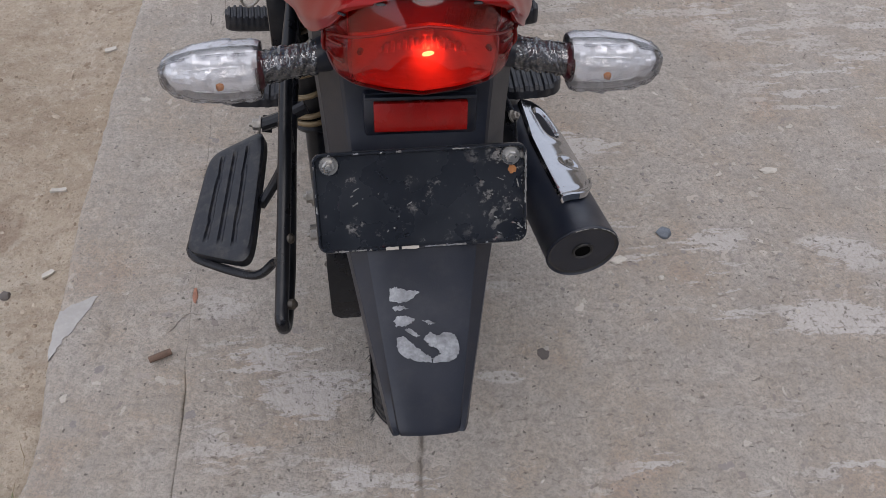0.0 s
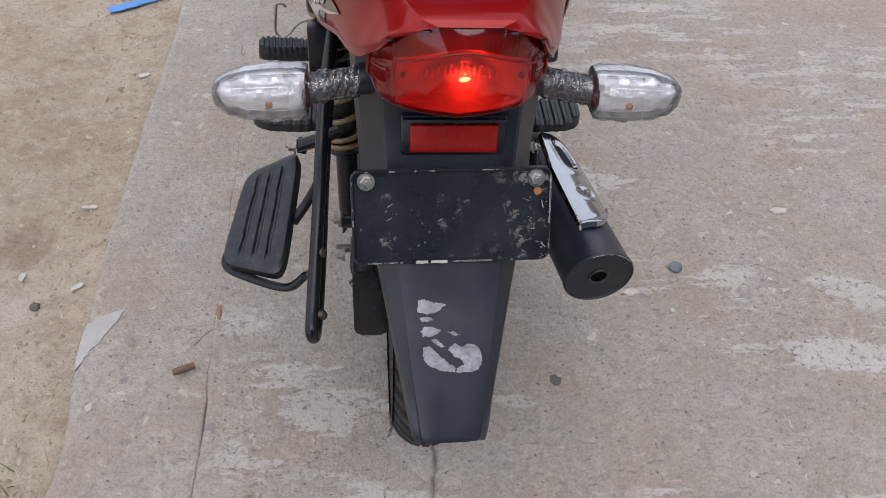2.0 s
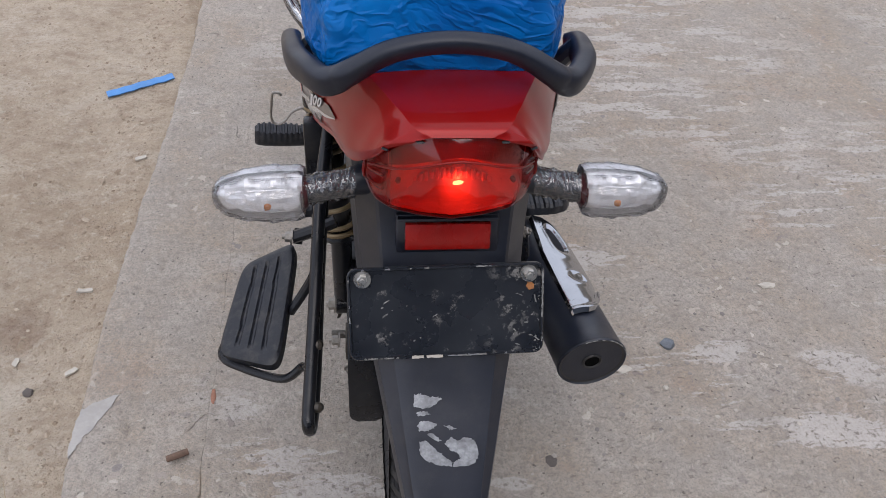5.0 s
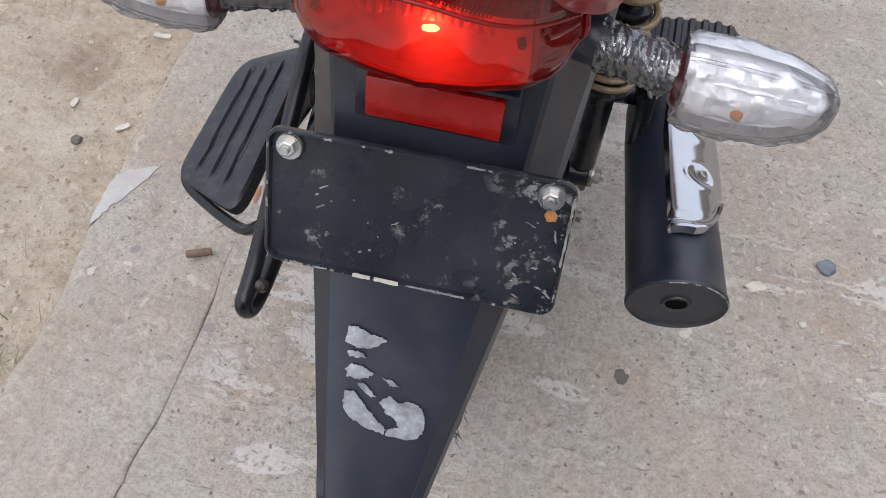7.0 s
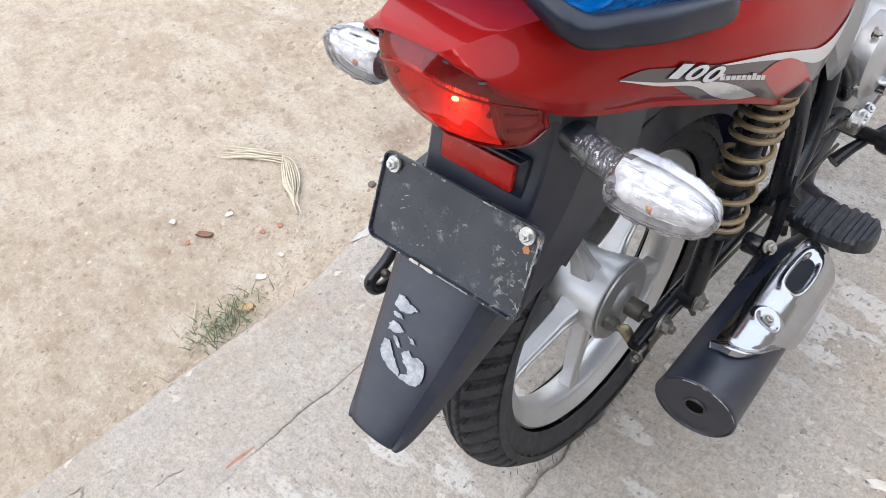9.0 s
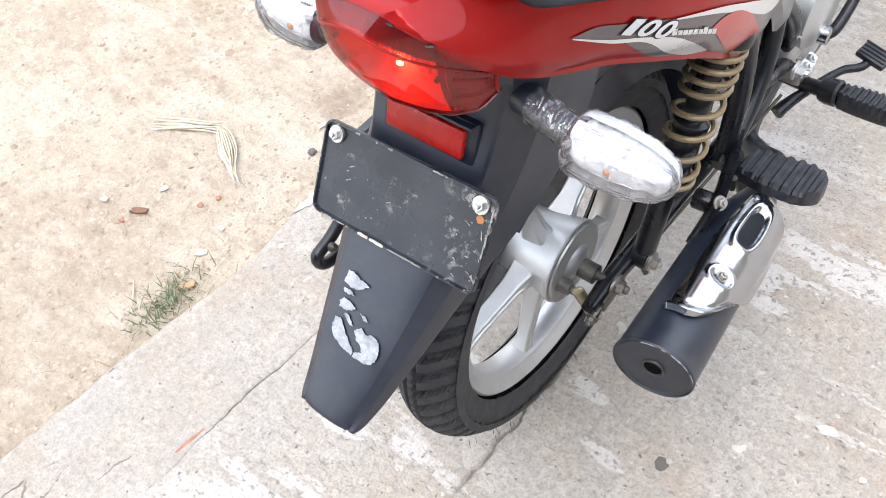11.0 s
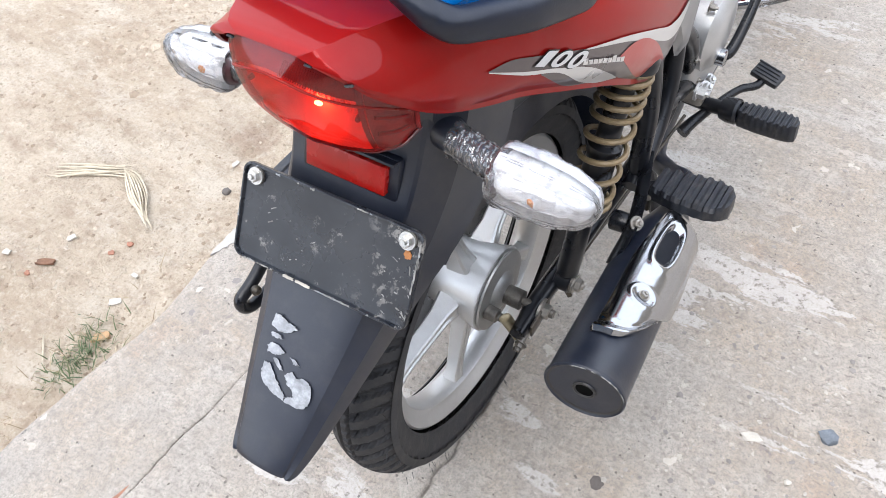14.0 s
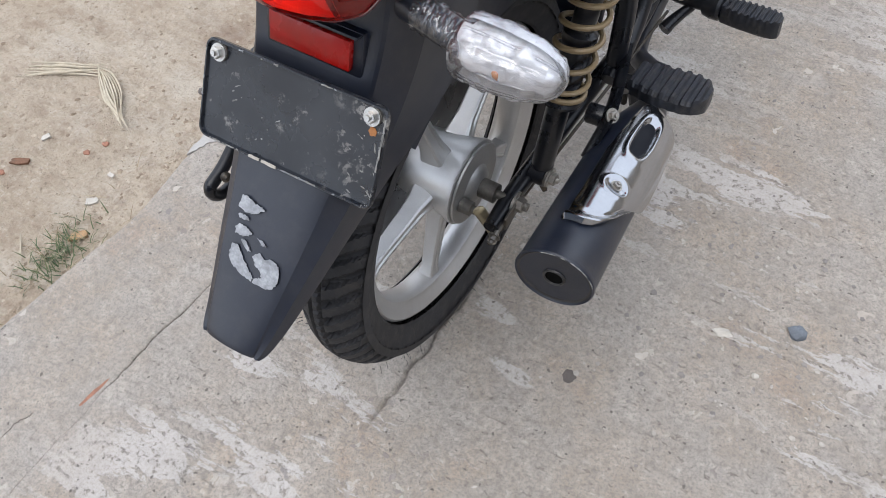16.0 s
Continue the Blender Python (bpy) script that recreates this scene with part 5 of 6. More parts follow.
def cowl_text(text, quad, material, name, s=1, out=0.003, swell=0.012):
    """Raised lettering on the tail's side; quad: its lower left, lower right, upper right and upper left corners in (y, v)."""
    cu = bpy.data.curves.new("text", "FONT")
    cu.body, cu.offset = text, swell
    ob = new("text", cu)
    bpy.context.view_layer.update()
    me = bpy.data.meshes.new_from_object(ob.evaluated_get(bpy.context.evaluated_depsgraph_get()))
    bpy.data.objects.remove(ob)
    xs, zs = [v.co.x for v in me.vertices], [v.co.y for v in me.vertices]
    corner = [Vector(q) for q in quad]
    for v in me.vertices:
        a, b = (v.co.x - min(xs)) / (max(xs) - min(xs)), (v.co.y - min(zs)) / (max(zs) - min(zs))
        at = corner[0].lerp(corner[1], a).lerp(corner[3].lerp(corner[2], a), b)
        q = cowl_side(at.x, at.y, out)
        v.co = Vector((q.x * s, q.y, q.z))
    me.materials.append(material)
    return part(name, me, material, cowl)


FLASH_TOP = [(0.100, 0.345), (0.143, 0.254), (0.185, 0.228), (0.225, 0.19), (0.265, 0.09), (0.289, 0.03)]
for s in (1, -1):
    on_cowl((FLASH_TOP + [(0.33, 0.0), (0.40, 0.0), (0.45, 0.05), (0.50, 0.16)], [(0.100, 0.352), (0.125, 0.405), (0.150, 0.388), (0.214, 0.365), (0.266, 0.36), (0.33, 0.345), (0.45, 0.24), (0.50, 0.21)]), DECAL_GREY, "grey_stripe", s, out=0.0014, cells=60)
    on_cowl(([(0.161, 0.185), (0.178, 0.10), (0.196, 0.024), (0.242, 0.0), (0.251, 0.0)], [(0.161, 0.197), (0.186, 0.173), (0.219, 0.043), (0.241, 0.01), (0.251, 0.005)]), DECAL_GREY, "grey_flash", s, out=0.0012)
    on_cowl(([(0.100, 0.335), (0.143, 0.216), (0.186, 0.173), (0.219, 0.043), (0.241, 0.0), (0.272, 0.0), (0.289, 0.02)], FLASH_TOP), DECAL_SILVER, "silver_flash", s, out=0.0018)
    on_cowl(([(0.213, 0.352), (0.31, 0.345), (0.38, 0.30), (0.45, 0.24), (0.50, 0.21)], [(0.213, 0.362), (0.31, 0.405), (0.38, 0.400), (0.45, 0.36), (0.50, 0.26)]), DECAL_SILVER, "silver_stripe", s, out=0.0018)
    on_cowl(([(0.275, 0.235), (0.295, 0.14), (0.312, 0.079), (0.354, 0.012), (0.398, 0.142)], [(0.275, 0.24), (0.29, 0.31), (0.305, 0.345), (0.355, 0.312), (0.398, 0.15)]), DECAL_RED, "red_patch", s, out=0.0022)
    quad = [(0.146, 0.300), (0.204, 0.200), (0.224, 0.340), (0.163, 0.424)] if s > 0 else [(0.214, 0.195), (0.156, 0.290), (0.143, 0.425), (0.202, 0.342)]
    low_edge, top_edge = [Vector(quad[0]), Vector(quad[1])], [Vector(quad[3]), Vector(quad[2])]
    for digit, a, b in (("1", 0.06, 0.26), ("0", 0.32, 0.64), ("0", 0.69, 1.0)):
        cell = [low_edge[0].lerp(low_edge[1], a), low_edge[0].lerp(low_edge[1], b), top_edge[0].lerp(top_edge[1], b), top_edge[0].lerp(top_edge[1], a)]
        cowl_text(digit, cell, DECAL_WHITE, "numeral", s, 0.003, 0.030)
        mid = sum(cell, Vector((0, 0))) / 4
        cowl_text(digit, [mid + (q - mid) * 1.12 for q in cell], DECAL_BLACK, "numeral_shadow", s, 0.0022, 0.050)
    for k in range(9):
        y0, v0 = 0.213 + k * 0.0078, 0.224 - k * 0.0038
        tall = 0.058 if k in (0, 6) else 0.042
        on_cowl(([(y0, v0), (y0 + 0.0056, v0 - 0.002)], [(y0 + 0.001, v0 + tall), (y0 + 0.0066, v0 + tall - 0.002)]), DECAL_SILVER, "lettering_bar", s, out=0.003, cells=2)

# grey side cover ahead of the tail
for s in (1, -1):
    bm = bmesh.new()
    rings = []
    for y in spaced(0.50, 0.72, 12):
        w = interp(y, [(0.50, 0.140), (0.58, 0.138), (0.66, 0.120), (0.72, 0.105)])
        b, t = interp(y, [(0.50, 0.600), (0.56, 0.50), (0.62, 0.46), (0.68, 0.50), (0.72, 0.56)]), interp(y, [(0.50, 0.74), (0.60, 0.72), (0.72, 0.70)])
        rings.append([Vector((s * w * f, y, b + (t - b) * v)) for v, f in ((0, 0.90), (0.1, 0.97), (0.4, 1.0), (0.8, 0.97), (1, 0.86))])
    add_rings(bm, rings, caps=False, closed=False)
    bmesh.ops.solidify(bm, geom=bm.faces[:], thickness=0.003)
    part("side_cover", bm, GREY_TRIM, bike, "grey plastic side cover")


# ---- tail lamp ----
LAMP_TOP = [(0, -0.0165, 0.8690), (0.4, -0.0150, 0.8675), (0.6, -0.0100, 0.8600), (0.75, 0.0010, 0.8480), (0.86, 0.0120, 0.8350), (0.94, 0.0250, 0.8180), (1.0, 0.0390, 0.8010)]
LAMP_RIDGE = [(0, -0.0290, 0.8520), (0.2, -0.0285, 0.8497), (0.4, -0.0245, 0.8430), (0.6, -0.0150, 0.8335), (0.75, 0.0000, 0.8220), (0.9, 0.0220, 0.8080), (1.0, 0.0390, 0.7970)]
LAMP_LOW = [(0, 0.0010, 0.7600), (0.50, 0.0045, 0.7650), (0.78, 0.0120, 0.7690), (0.92, 0.0265, 0.7700), (1.0, 0.0400, 0.7790)]


def lamp_edge(table, u):
    a = abs(u)
    return Vector((0.0785 * u, eased(a, [(r[0], r[1]) for r in table]), eased(a, [(r[0], r[2]) for r in table])))


def lamp_point(u, v, inset=0.0):
    """The tail lamp's outer face: u across from -1 to 1, v from bottom to top; a ledge above a ridge, a bulging face below it."""
    top, ridge, low = lamp_edge(LAMP_TOP, u), lamp_edge(LAMP_RIDGE, u), lamp_edge(LAMP_LOW, u)
    n = Vector((0.55 * u, -1, -0.12)).normalized()
    if v > 0.72:
        k = (v - 0.72) / 0.28
        p, swell = ridge.lerp(top, k), 0.0015 * math.sin(math.pi * k)
    else:
        k = max(0.0, v / 0.72)
        p, swell = low.lerp(ridge, k), 0.0060 * math.sin(math.pi * k) ** 0.9 * (1 - 0.5 * u * u)
    return p + n * (swell - inset)


def lamp_shell(inset, us, vs, rise=0.0):
    bm = bmesh.new()
    u0, u1, v0, v1 = min(us), max(us), min(vs), max(vs)
    grid = []
    for u in us:
        col = []
        for v in vs:
            q = max(abs((2 * u - u0 - u1) / (u1 - u0)), abs((2 * v - v0 - v1) / (v1 - v0)))
            col.append(bm.verts.new(lamp_point(u, v, inset * (1 - q**2.4) + rise)))
        grid.append(col)
    for a, b in zip(grid, grid[1:]):
        for i in range(len(vs) - 1):
            bm.faces.new((a[i], a[i + 1], b[i + 1], b[i]))
    return bm


LAMP_VS = spaced(0, 0.72, 15) + spaced(0.74, 1, 7)
lamp = part("tail_lamp", lamp_shell(0.044, spaced(-0.76, 0.76, 41), spaced(0.03, 0.97, 24), 0.0025), surface("lamp_inner_bowl", (0.70, 0.68, 0.66), 0.35, 0.1, 0.12, 60, 200, 0.2), bike, "wide red tail lamp under the red cowl, lit")
part("lens", lamp_shell(0.0, spaced(-1, 1, 61), LAMP_VS), RED_LENS, lamp, "glossy transparent red lens")
DARK_RED = surface("dark_red_plastic", (0.16, 0.004, 0.004), 0.22, 0, 0.15, 30, 300, 0.0, spec=0.35)
# Red darkened so the lamp's ends and ledge read as shaded.
SHADED_RED = surface("shaded_lamp_red", (0.26, 0.018, 0.014), 0.3, 0, 0.15, 30, 300, 0.0, spec=0.35)
for s in (1, -1):
    part("side_baffle", lamp_shell(0.010, [s * u for u in spaced(0.72, 0.985, 12)], spaced(0.02, 0.98, 12), 0.0018), SHADED_RED, lamp, "red lamp side behind the lens, darkened for shade")
    for v in (0.34, 0.58):
        part("side_slat", tube([lamp_point(s * u, v, 0.0015) for u in spaced(0.80, 0.96, 6)], 0.0016, 8, 1, True), DARK_RED, lamp)
EDGE_RED = surface("glossy_red_edge", (0.22, 0.010, 0.008), 0.35, 0, 0.1, 30, 300, 0.0, spec=0.2)
# Added backing keeps bulb light off the ledge so it reads darker.
part("ledge_baffle", lamp_shell(0.002, spaced(-0.97, 0.97, 41), spaced(0.745, 0.985, 7), 0.0025), SHADED_RED, lamp, "added red backing that darkens the lens ledge")
part("lens_brow", tube([lamp_point(u, 0.72) for u in spaced(-0.97, 0.97, 37)], 0.0011, 8, 2), EDGE_RED, lamp, "glossy moulded edge of the lens")
part("lens_seal", tube([lamp_point(u, 1.0) + Vector((0, 0.002, 0.0015)) for u in spaced(-1, 1, 37)], 0.0016, 8, 2), BLACK_PLASTIC, lamp)
part("lens_lip", tube([lamp_point(u, 0.0) + Vector((0, 0.003, -0.001)) for u in spaced(-1, 1, 37)], 0.0018, 8, 2), MAROON, lamp)
for s in (1, -1):
    part("end_lip", tube([lamp_point(s, v) for v in spaced(0, 1, 9)], 0.0022, 8, 2), DARK_RED, lamp)
for k in range(15):
    u = -0.52 + k * 0.074
    p = lamp_point(u, 0.29 - 0.14 * u * u, 0.035 - 0.02 * u * u)
    part("prism", block((0.0030, 0.005, (0.011 if k % 3 else 0.008) - 0.006 * abs(u)), Matrix.Translation(p) @ pose(0, 0, 0, -14, 6 * (k % 2), 25 * u), 0.0008), REFLECTOR, lamp)
for u in (-0.66, 0.68):
    part("lens_screw", turned([(-0.001, 0.0022), (0.003, 0.0022), (0.004, 0.0015)], lamp_point(u, 0.46, 0.010), (0.5 * u, -1, 0), 14), DARK_RED, lamp)
# fine ribs moulded into the upper ledge
for k in range(18):
    u = 0.14 + k * 0.021
    part("lens_rib", tube([lamp_point(u + 0.04 * t, 0.75 + 0.16 * t, 0.0006) for t in spaced(0, 1, 4)], 0.0005, 6, 1, True), SHADED_RED, lamp)
part("bulb", turned([(-0.005, 0.0006), (-0.004, 0.0016), (0.0, 0.0021), (0.003, 0.0017), (0.005, 0.0006)], (0.0045, 0.012, 0.7940), (0.9, -0.2, 0.35), 18), BULB, lamp, "lit bulb")
# White piece stands in for the bright streak of light above the bulb.
part("glint_strip", block((0.010, 0.003, 0.0045), pose(0.003, 0.006, 0.8200, -14, 0, 0), 0.0008, 1), REFLECTOR, lamp)
for x, y, z in ((-0.034, -0.0205, 0.8660), (0.036, -0.0210, 0.8660), (0.0625, -0.0130, 0.8530), (-0.0625, -0.0130, 0.8530)):
    part("lens_clip", block((0.007, 0.003, 0.0020), pose(x, y, z, 0, 0, 500 * x if abs(x) > 0.05 else 0), 0.001, 1), BLACK_PAINT, lamp)


# ---- turn signals wrapped in film ----
def pod_rings(x0, x1, steps, grow, only_back=False):
    rings = []
    for k in spaced(0, 1, steps):
        x = x0 + (x1 - x0) * k
        h = interp(k, [(0, 0.0195), (0.05, 0.0208), (0.35, 0.0212), (0.65, 0.0192), (0.85, 0.0152), (0.95, 0.0110), (0.99, 0.0065), (1, 0.002)]) * 0.94 + grow
        d = interp(k, [(0, 0.0235), (0.06, 0.0265), (0.4, 0.027), (0.7, 0.0235), (0.9, 0.0155), (0.98, 0.008), (1, 0.002)]) + grow
        c = Vector((x, 0.060 + 0.003 * k * k, 0.7422 - 0.005 * k))
        rings.append((c, h, d))
    return rings


def pod(grow, steps, ang0, ang1, sides, crumple=0.0, x0=0.138, x1=0.2255, deep=1.0):
    bm = bmesh.new()
    rings = []
    for c, h, d in pod_rings(x0, x1, steps, grow):
        ring = []
        for a in spaced(radians(ang0), radians(ang1), sides, endpoint=ang1 - ang0 < 360):
            ca, sa = math.cos(a), math.sin(a)
            p = c + Vector((0, -d * deep * math.copysign(abs(ca) ** 0.6, ca), h * math.copysign(abs(sa) ** 0.6, sa)))
            if crumple:
                q = p * 75
                p += (p - c).normalized() * crumple * (abs(noise.noise(q)) * 1.8 - 0.2 + 0.7 * abs(noise.noise(q * 2.1)))
            ring.append(p)
        rings.append(ring)
    return add_rings(bm, rings, caps=ang1 - ang0 >= 360, closed=ang1 - ang0 >= 360)


for s in (1, -1):
    flip = Matrix.Diagonal((s, 1, 1, 1))

    def mirrored(bm):
        bm.transform(flip)
        return bm
    stem = part("signal_stem", mirrored(tube([(0.072, 0.080, 0.745), (0.095, 0.071, 0.744), (0.142, 0.062, 0.7410)], [0.019, 0.0135, 0.0125], 18)), BLACK_PLASTIC, bike, "black stem of a clear turn signal")
    shell = part("signal_shell", mirrored(pod(0.0, 22, 100, 260, 20)), surface("silvered_back_shell", (0.74, 0.75, 0.78), 0.3, 0.15, 0.2, 40, 300, 0.1) if s > 0 else bpy.data.materials["silvered_back_shell"], stem, "silvery turn signal shell")
    part("maroon_collar", mirrored(turned([(0, 0.0135), (0.003, 0.017), (0.006, 0.018), (0.007, 0.016)], (0.134, 0.0605, 0.7400), (1, 0, 0), 28)), MAROON, shell)
    part("reflector_bowl", mirrored(pod(-0.0050, 16, 66, 294, 20, 0, 0.142, 0.2215)), REFLECTOR, shell)
    part("reflector_face", mirrored(pod(-0.0014, 18, -92, 92, 28, 0.0035, 0.1385, 0.2225, 0.46)), FACETS, shell, "bright faceted reflector", 3)
    part("signal_lens", mirrored(pod(0.0, 24, -100, 100, 28)), CLEAR_LENS, shell, "clear ribbed turn signal lens")
    for ang in (88, -62):
        line = []
        for c, h, d in pod_rings(0.139, 0.2250, 22, 0.0008):
            ca, sa = math.cos(radians(ang)), math.sin(radians(ang))
            line.append(c + Vector((0, -d * abs(ca) ** 0.6, h * math.copysign(abs(sa) ** 0.6, sa))))
        part("lens_ridge", mirrored(tube(line, 0.0012, 8, 1, False)), CLEAR_LENS, shell)
    part("signal_bulb", mirrored(turned([(0, 0.003), (0.003, 0.0055), (0.008, 0.0062), (0.012, 0.0050), (0.0145, 0.0012)], (0.168, 0.0570, 0.7330), (1.0, -0.8, 0.0), 16)), ORANGE, shell, "amber bulb")
    part("signal_film", mirrored(pod(0.0006, 64, 0, 360, 96, 0.0019, 0.137, 0.2265)), WRAP, shell, "crumpled clear plastic film", 9)
    bm = bmesh.new()
    rings = []
    for k in spaced(0, 1, 44):
        c = Vector((0.088, 0.072, 0.7445)).lerp(Vector((0.142, 0.0615, 0.7410)), k)
        rings.append([c + (0.0138 + 0.0034 * abs(noise.noise(Vector((k * 9 + 0.7 * math.sin(a), math.cos(a) * 0.9, math.sin(a) * 0.9 + s)))) + 0.0016 * abs(noise.noise(Vector((k * 20 - math.cos(a), math.cos(a) * 1.2, math.sin(a) * 1.2 + s))))) * Vector((0, math.cos(a), math.sin(a))) for a in spaced(0, 2 * math.pi, 64, endpoint=False)])
    part("stem_film", mirrored(add_rings(bm, rings, caps=False)), STEM_WRAP, stem, "crumpled clear plastic film", 9)

# ---- grab rail, seat and its blue wrapping ----
rail_half = [(0.143, 0.216, 0.815), (0.146, 0.188, 0.828), (0.136, 0.122, 0.851), (0.122, 0.083, 0.864), (0.109, 0.060, 0.870), (0.097, 0.051, 0.878), (0.086, 0.046, 0.888), (0.05, 0.043, 0.911), (0.0, 0.042, 0.920)]
rail_pts = [(x - 0.004, y, z) for x, y, z in rail_half] + [(-x - 0.004, y, z) for x, y, z in rail_half[-2::-1]]
RAIL_H = [0.009, 0.0140, 0.0148, 0.0142, 0.0132, 0.0118, 0.0104, 0.0088, 0.0085]
RAIL_W = [0.005, 0.0098, 0.0110, 0.0108, 0.0105, 0.0102, 0.0096, 0.0088, 0.0085]


def rail_mesh():
    """A moulded rail, taller than it is wide, with flattened faces."""
    line = smooth_path(rail_pts, 8)
    size = [np.interp(spaced(0, 1, len(line)), spaced(0, 1, len(rail_pts)), r + r[-2::-1]).tolist() for r in (RAIL_H, RAIL_W)]
    rings = []
    for i, c in enumerate(line):
        way = (line[min(i + 1, len(line) - 1)] - line[max(i - 1, 0)]).normalized()
        up = Vector((0.0, -0.25, 1.0))
        up = (up - way * up.dot(way)).normalized()
        side = way.cross(up)
        ring = []
        for a in spaced(0, 2 * math.pi, 28, endpoint=False):
            ca, sa = math.cos(a), math.sin(a)
            ring.append(c + up * size[0][i] * math.copysign(abs(ca) ** 0.72, ca) + side * size[1][i] * math.copysign(abs(sa) ** 0.72, sa))
        rings.append(ring)
    return add_rings(bmesh.new(), rings)


grab = part("grab_rail", rail_mesh(), surface("satin_black_rail", (0.0042, 0.0075, 0.0180), 0.42, 0, 0.2, 14, 500, 0.12, 0.02, spec=0.46), bike, "curved matt black grab rail round the seat's end", 50)
for s in (1, -1):
    part("rail_foot", tube([(0.138 * s, 0.175, 0.835), (0.120 * s, 0.175, 0.815)], 0.010, 10, 1, False), BLACK_PLASTIC, grab)
part("seat", loft_box([(0.11, 0.060, 0.850, 0.862), (0.13, 0.085, 0.838, 0.885), (0.25, 0.108, 0.800, 0.880), (0.42, 0.112, 0.755, 0.845), (0.58, 0.105, 0.72, 0.815), (0.72, 0.09, 0.70, 0.80), (0.76, 0.06, 0.72, 0.79)]), RUBBER, bike, "black seat under the blue wrapping")


def bag_mesh():
    bm = bmesh.new()
    rows = [(0.074, 0.062, 0.858, 0.884), (0.082, 0.086, 0.852, 0.922), (0.105, 0.102, 0.838, 0.955), (0.16, 0.117, 0.812, 0.978), (0.25, 0.122, 0.772, 0.978), (0.36, 0.121, 0.728, 0.953), (0.48, 0.118, 0.68, 0.920), (0.60, 0.112, 0.67, 0.885), (0.70, 0.095, 0.69, 0.86), (0.75, 0.06, 0.73, 0.83)]
    rings = []
    for y in spaced(0.074, 0.17, 36) + spaced(0.175, 0.75, 96):
        w, b, t = [eased(y, [(r[0], r[c]) for r in rows]) for c in (1, 2, 3)]
        c, h = (b + t) / 2, (t - b) / 2
        ring = []
        for a in spaced(0, 2 * math.pi, 180, False):
            ca, sa = math.cos(a), math.sin(a)
            wide = w * (1.02 - 0.15 * sa)
            p = Vector((-0.010 + wide * math.copysign(abs(ca) ** 0.52, ca), y, c + h * math.copysign(abs(sa) ** 0.55, sa)))
            q = Vector((p.x * 9 + p.y * 4, p.y * 15 - p.x * 3, p.z * 15))
            crease = lambda v: 0.35 - abs(noise.noise(v))
            fold = 0.006 * noise.noise(q * 0.6) + 0.0060 * crease(q * 0.9 + Vector((3, 1, 2))) + 0.0050 * crease(q * 2.0) + 0.0030 * crease(q * 4.7 + Vector((7, 0, 0)))
            p += Vector((ca, -0.25, sa)) * fold
            ring.append(p)
        rings.append(ring)
    return add_rings(bm, rings)


single("seat_wrapping", bag_mesh(), BAG, "crumpled bright blue plastic sheet wrapped over the motorcycle seat", "plastic sheet", angle=25)

# ---- guard and side-saddle footboard on the left ----
sari = part("sari_guard", tube([(-0.120, 0.30, 0.66), (-0.132, 0.20, 0.612), (-0.140, 0.08, 0.535), (-0.146, 0.005, 0.482), (-0.147, -0.028, 0.468), (-0.145, -0.012, 0.446), (-0.142, 0.07, 0.455), (-0.138, 0.19, 0.505), (-0.132, 0.29, 0.55)], 0.0076, 14, 8), BLACK_PAINT, bike, "bent black tube guard beside the rear wheel")
part("guard_strut", tube([(-0.135, 0.16, 0.585), (-0.138, 0.19, 0.505)], 0.006, 10, 1, False), BLACK_PAINT, sari)
part("guard_bracket", tube([(-0.172, 0.232, 0.510), (-0.148, 0.232, 0.520), (-0.118, 0.240, 0.53)], 0.0085, 10), BLACK_PAINT, sari)
part("guard_bolt", bolt_mesh((-0.174, 0.232, 0.510), (-1, 0, 0.1), 0.007, 0.010), STEEL, sari)
part("guard_mount", block((0.036, 0.022, 0.090), pose(-0.139, 0.322, 0.585, -8), 0.004), BLACK_PAINT, sari)
for y, z in ((0.050, 0.512), (-0.010, 0.473)):
    part("guard_rivet", turned([(0, 0.006), (0.005, 0.006), (0.008, 0.003)], (-0.138, y, z + 0.002), (1, -0.3, 0.3), 12), DARK_STEEL, sari)
def board_point(u, v, lift=0.0):
    """u from the outer edge inwards, v from the rear end forwards."""
    a = Vector((-0.263, 0.092, 0.441)).lerp(Vector((-0.184, 0.055, 0.459)), u)
    b = Vector((-0.240, 0.220, 0.465)).lerp(Vector((-0.168, 0.240, 0.490)), u)
    n = Vector((-0.15, -0.2, 1)).normalized()
    return a.lerp(b, v) + n * lift


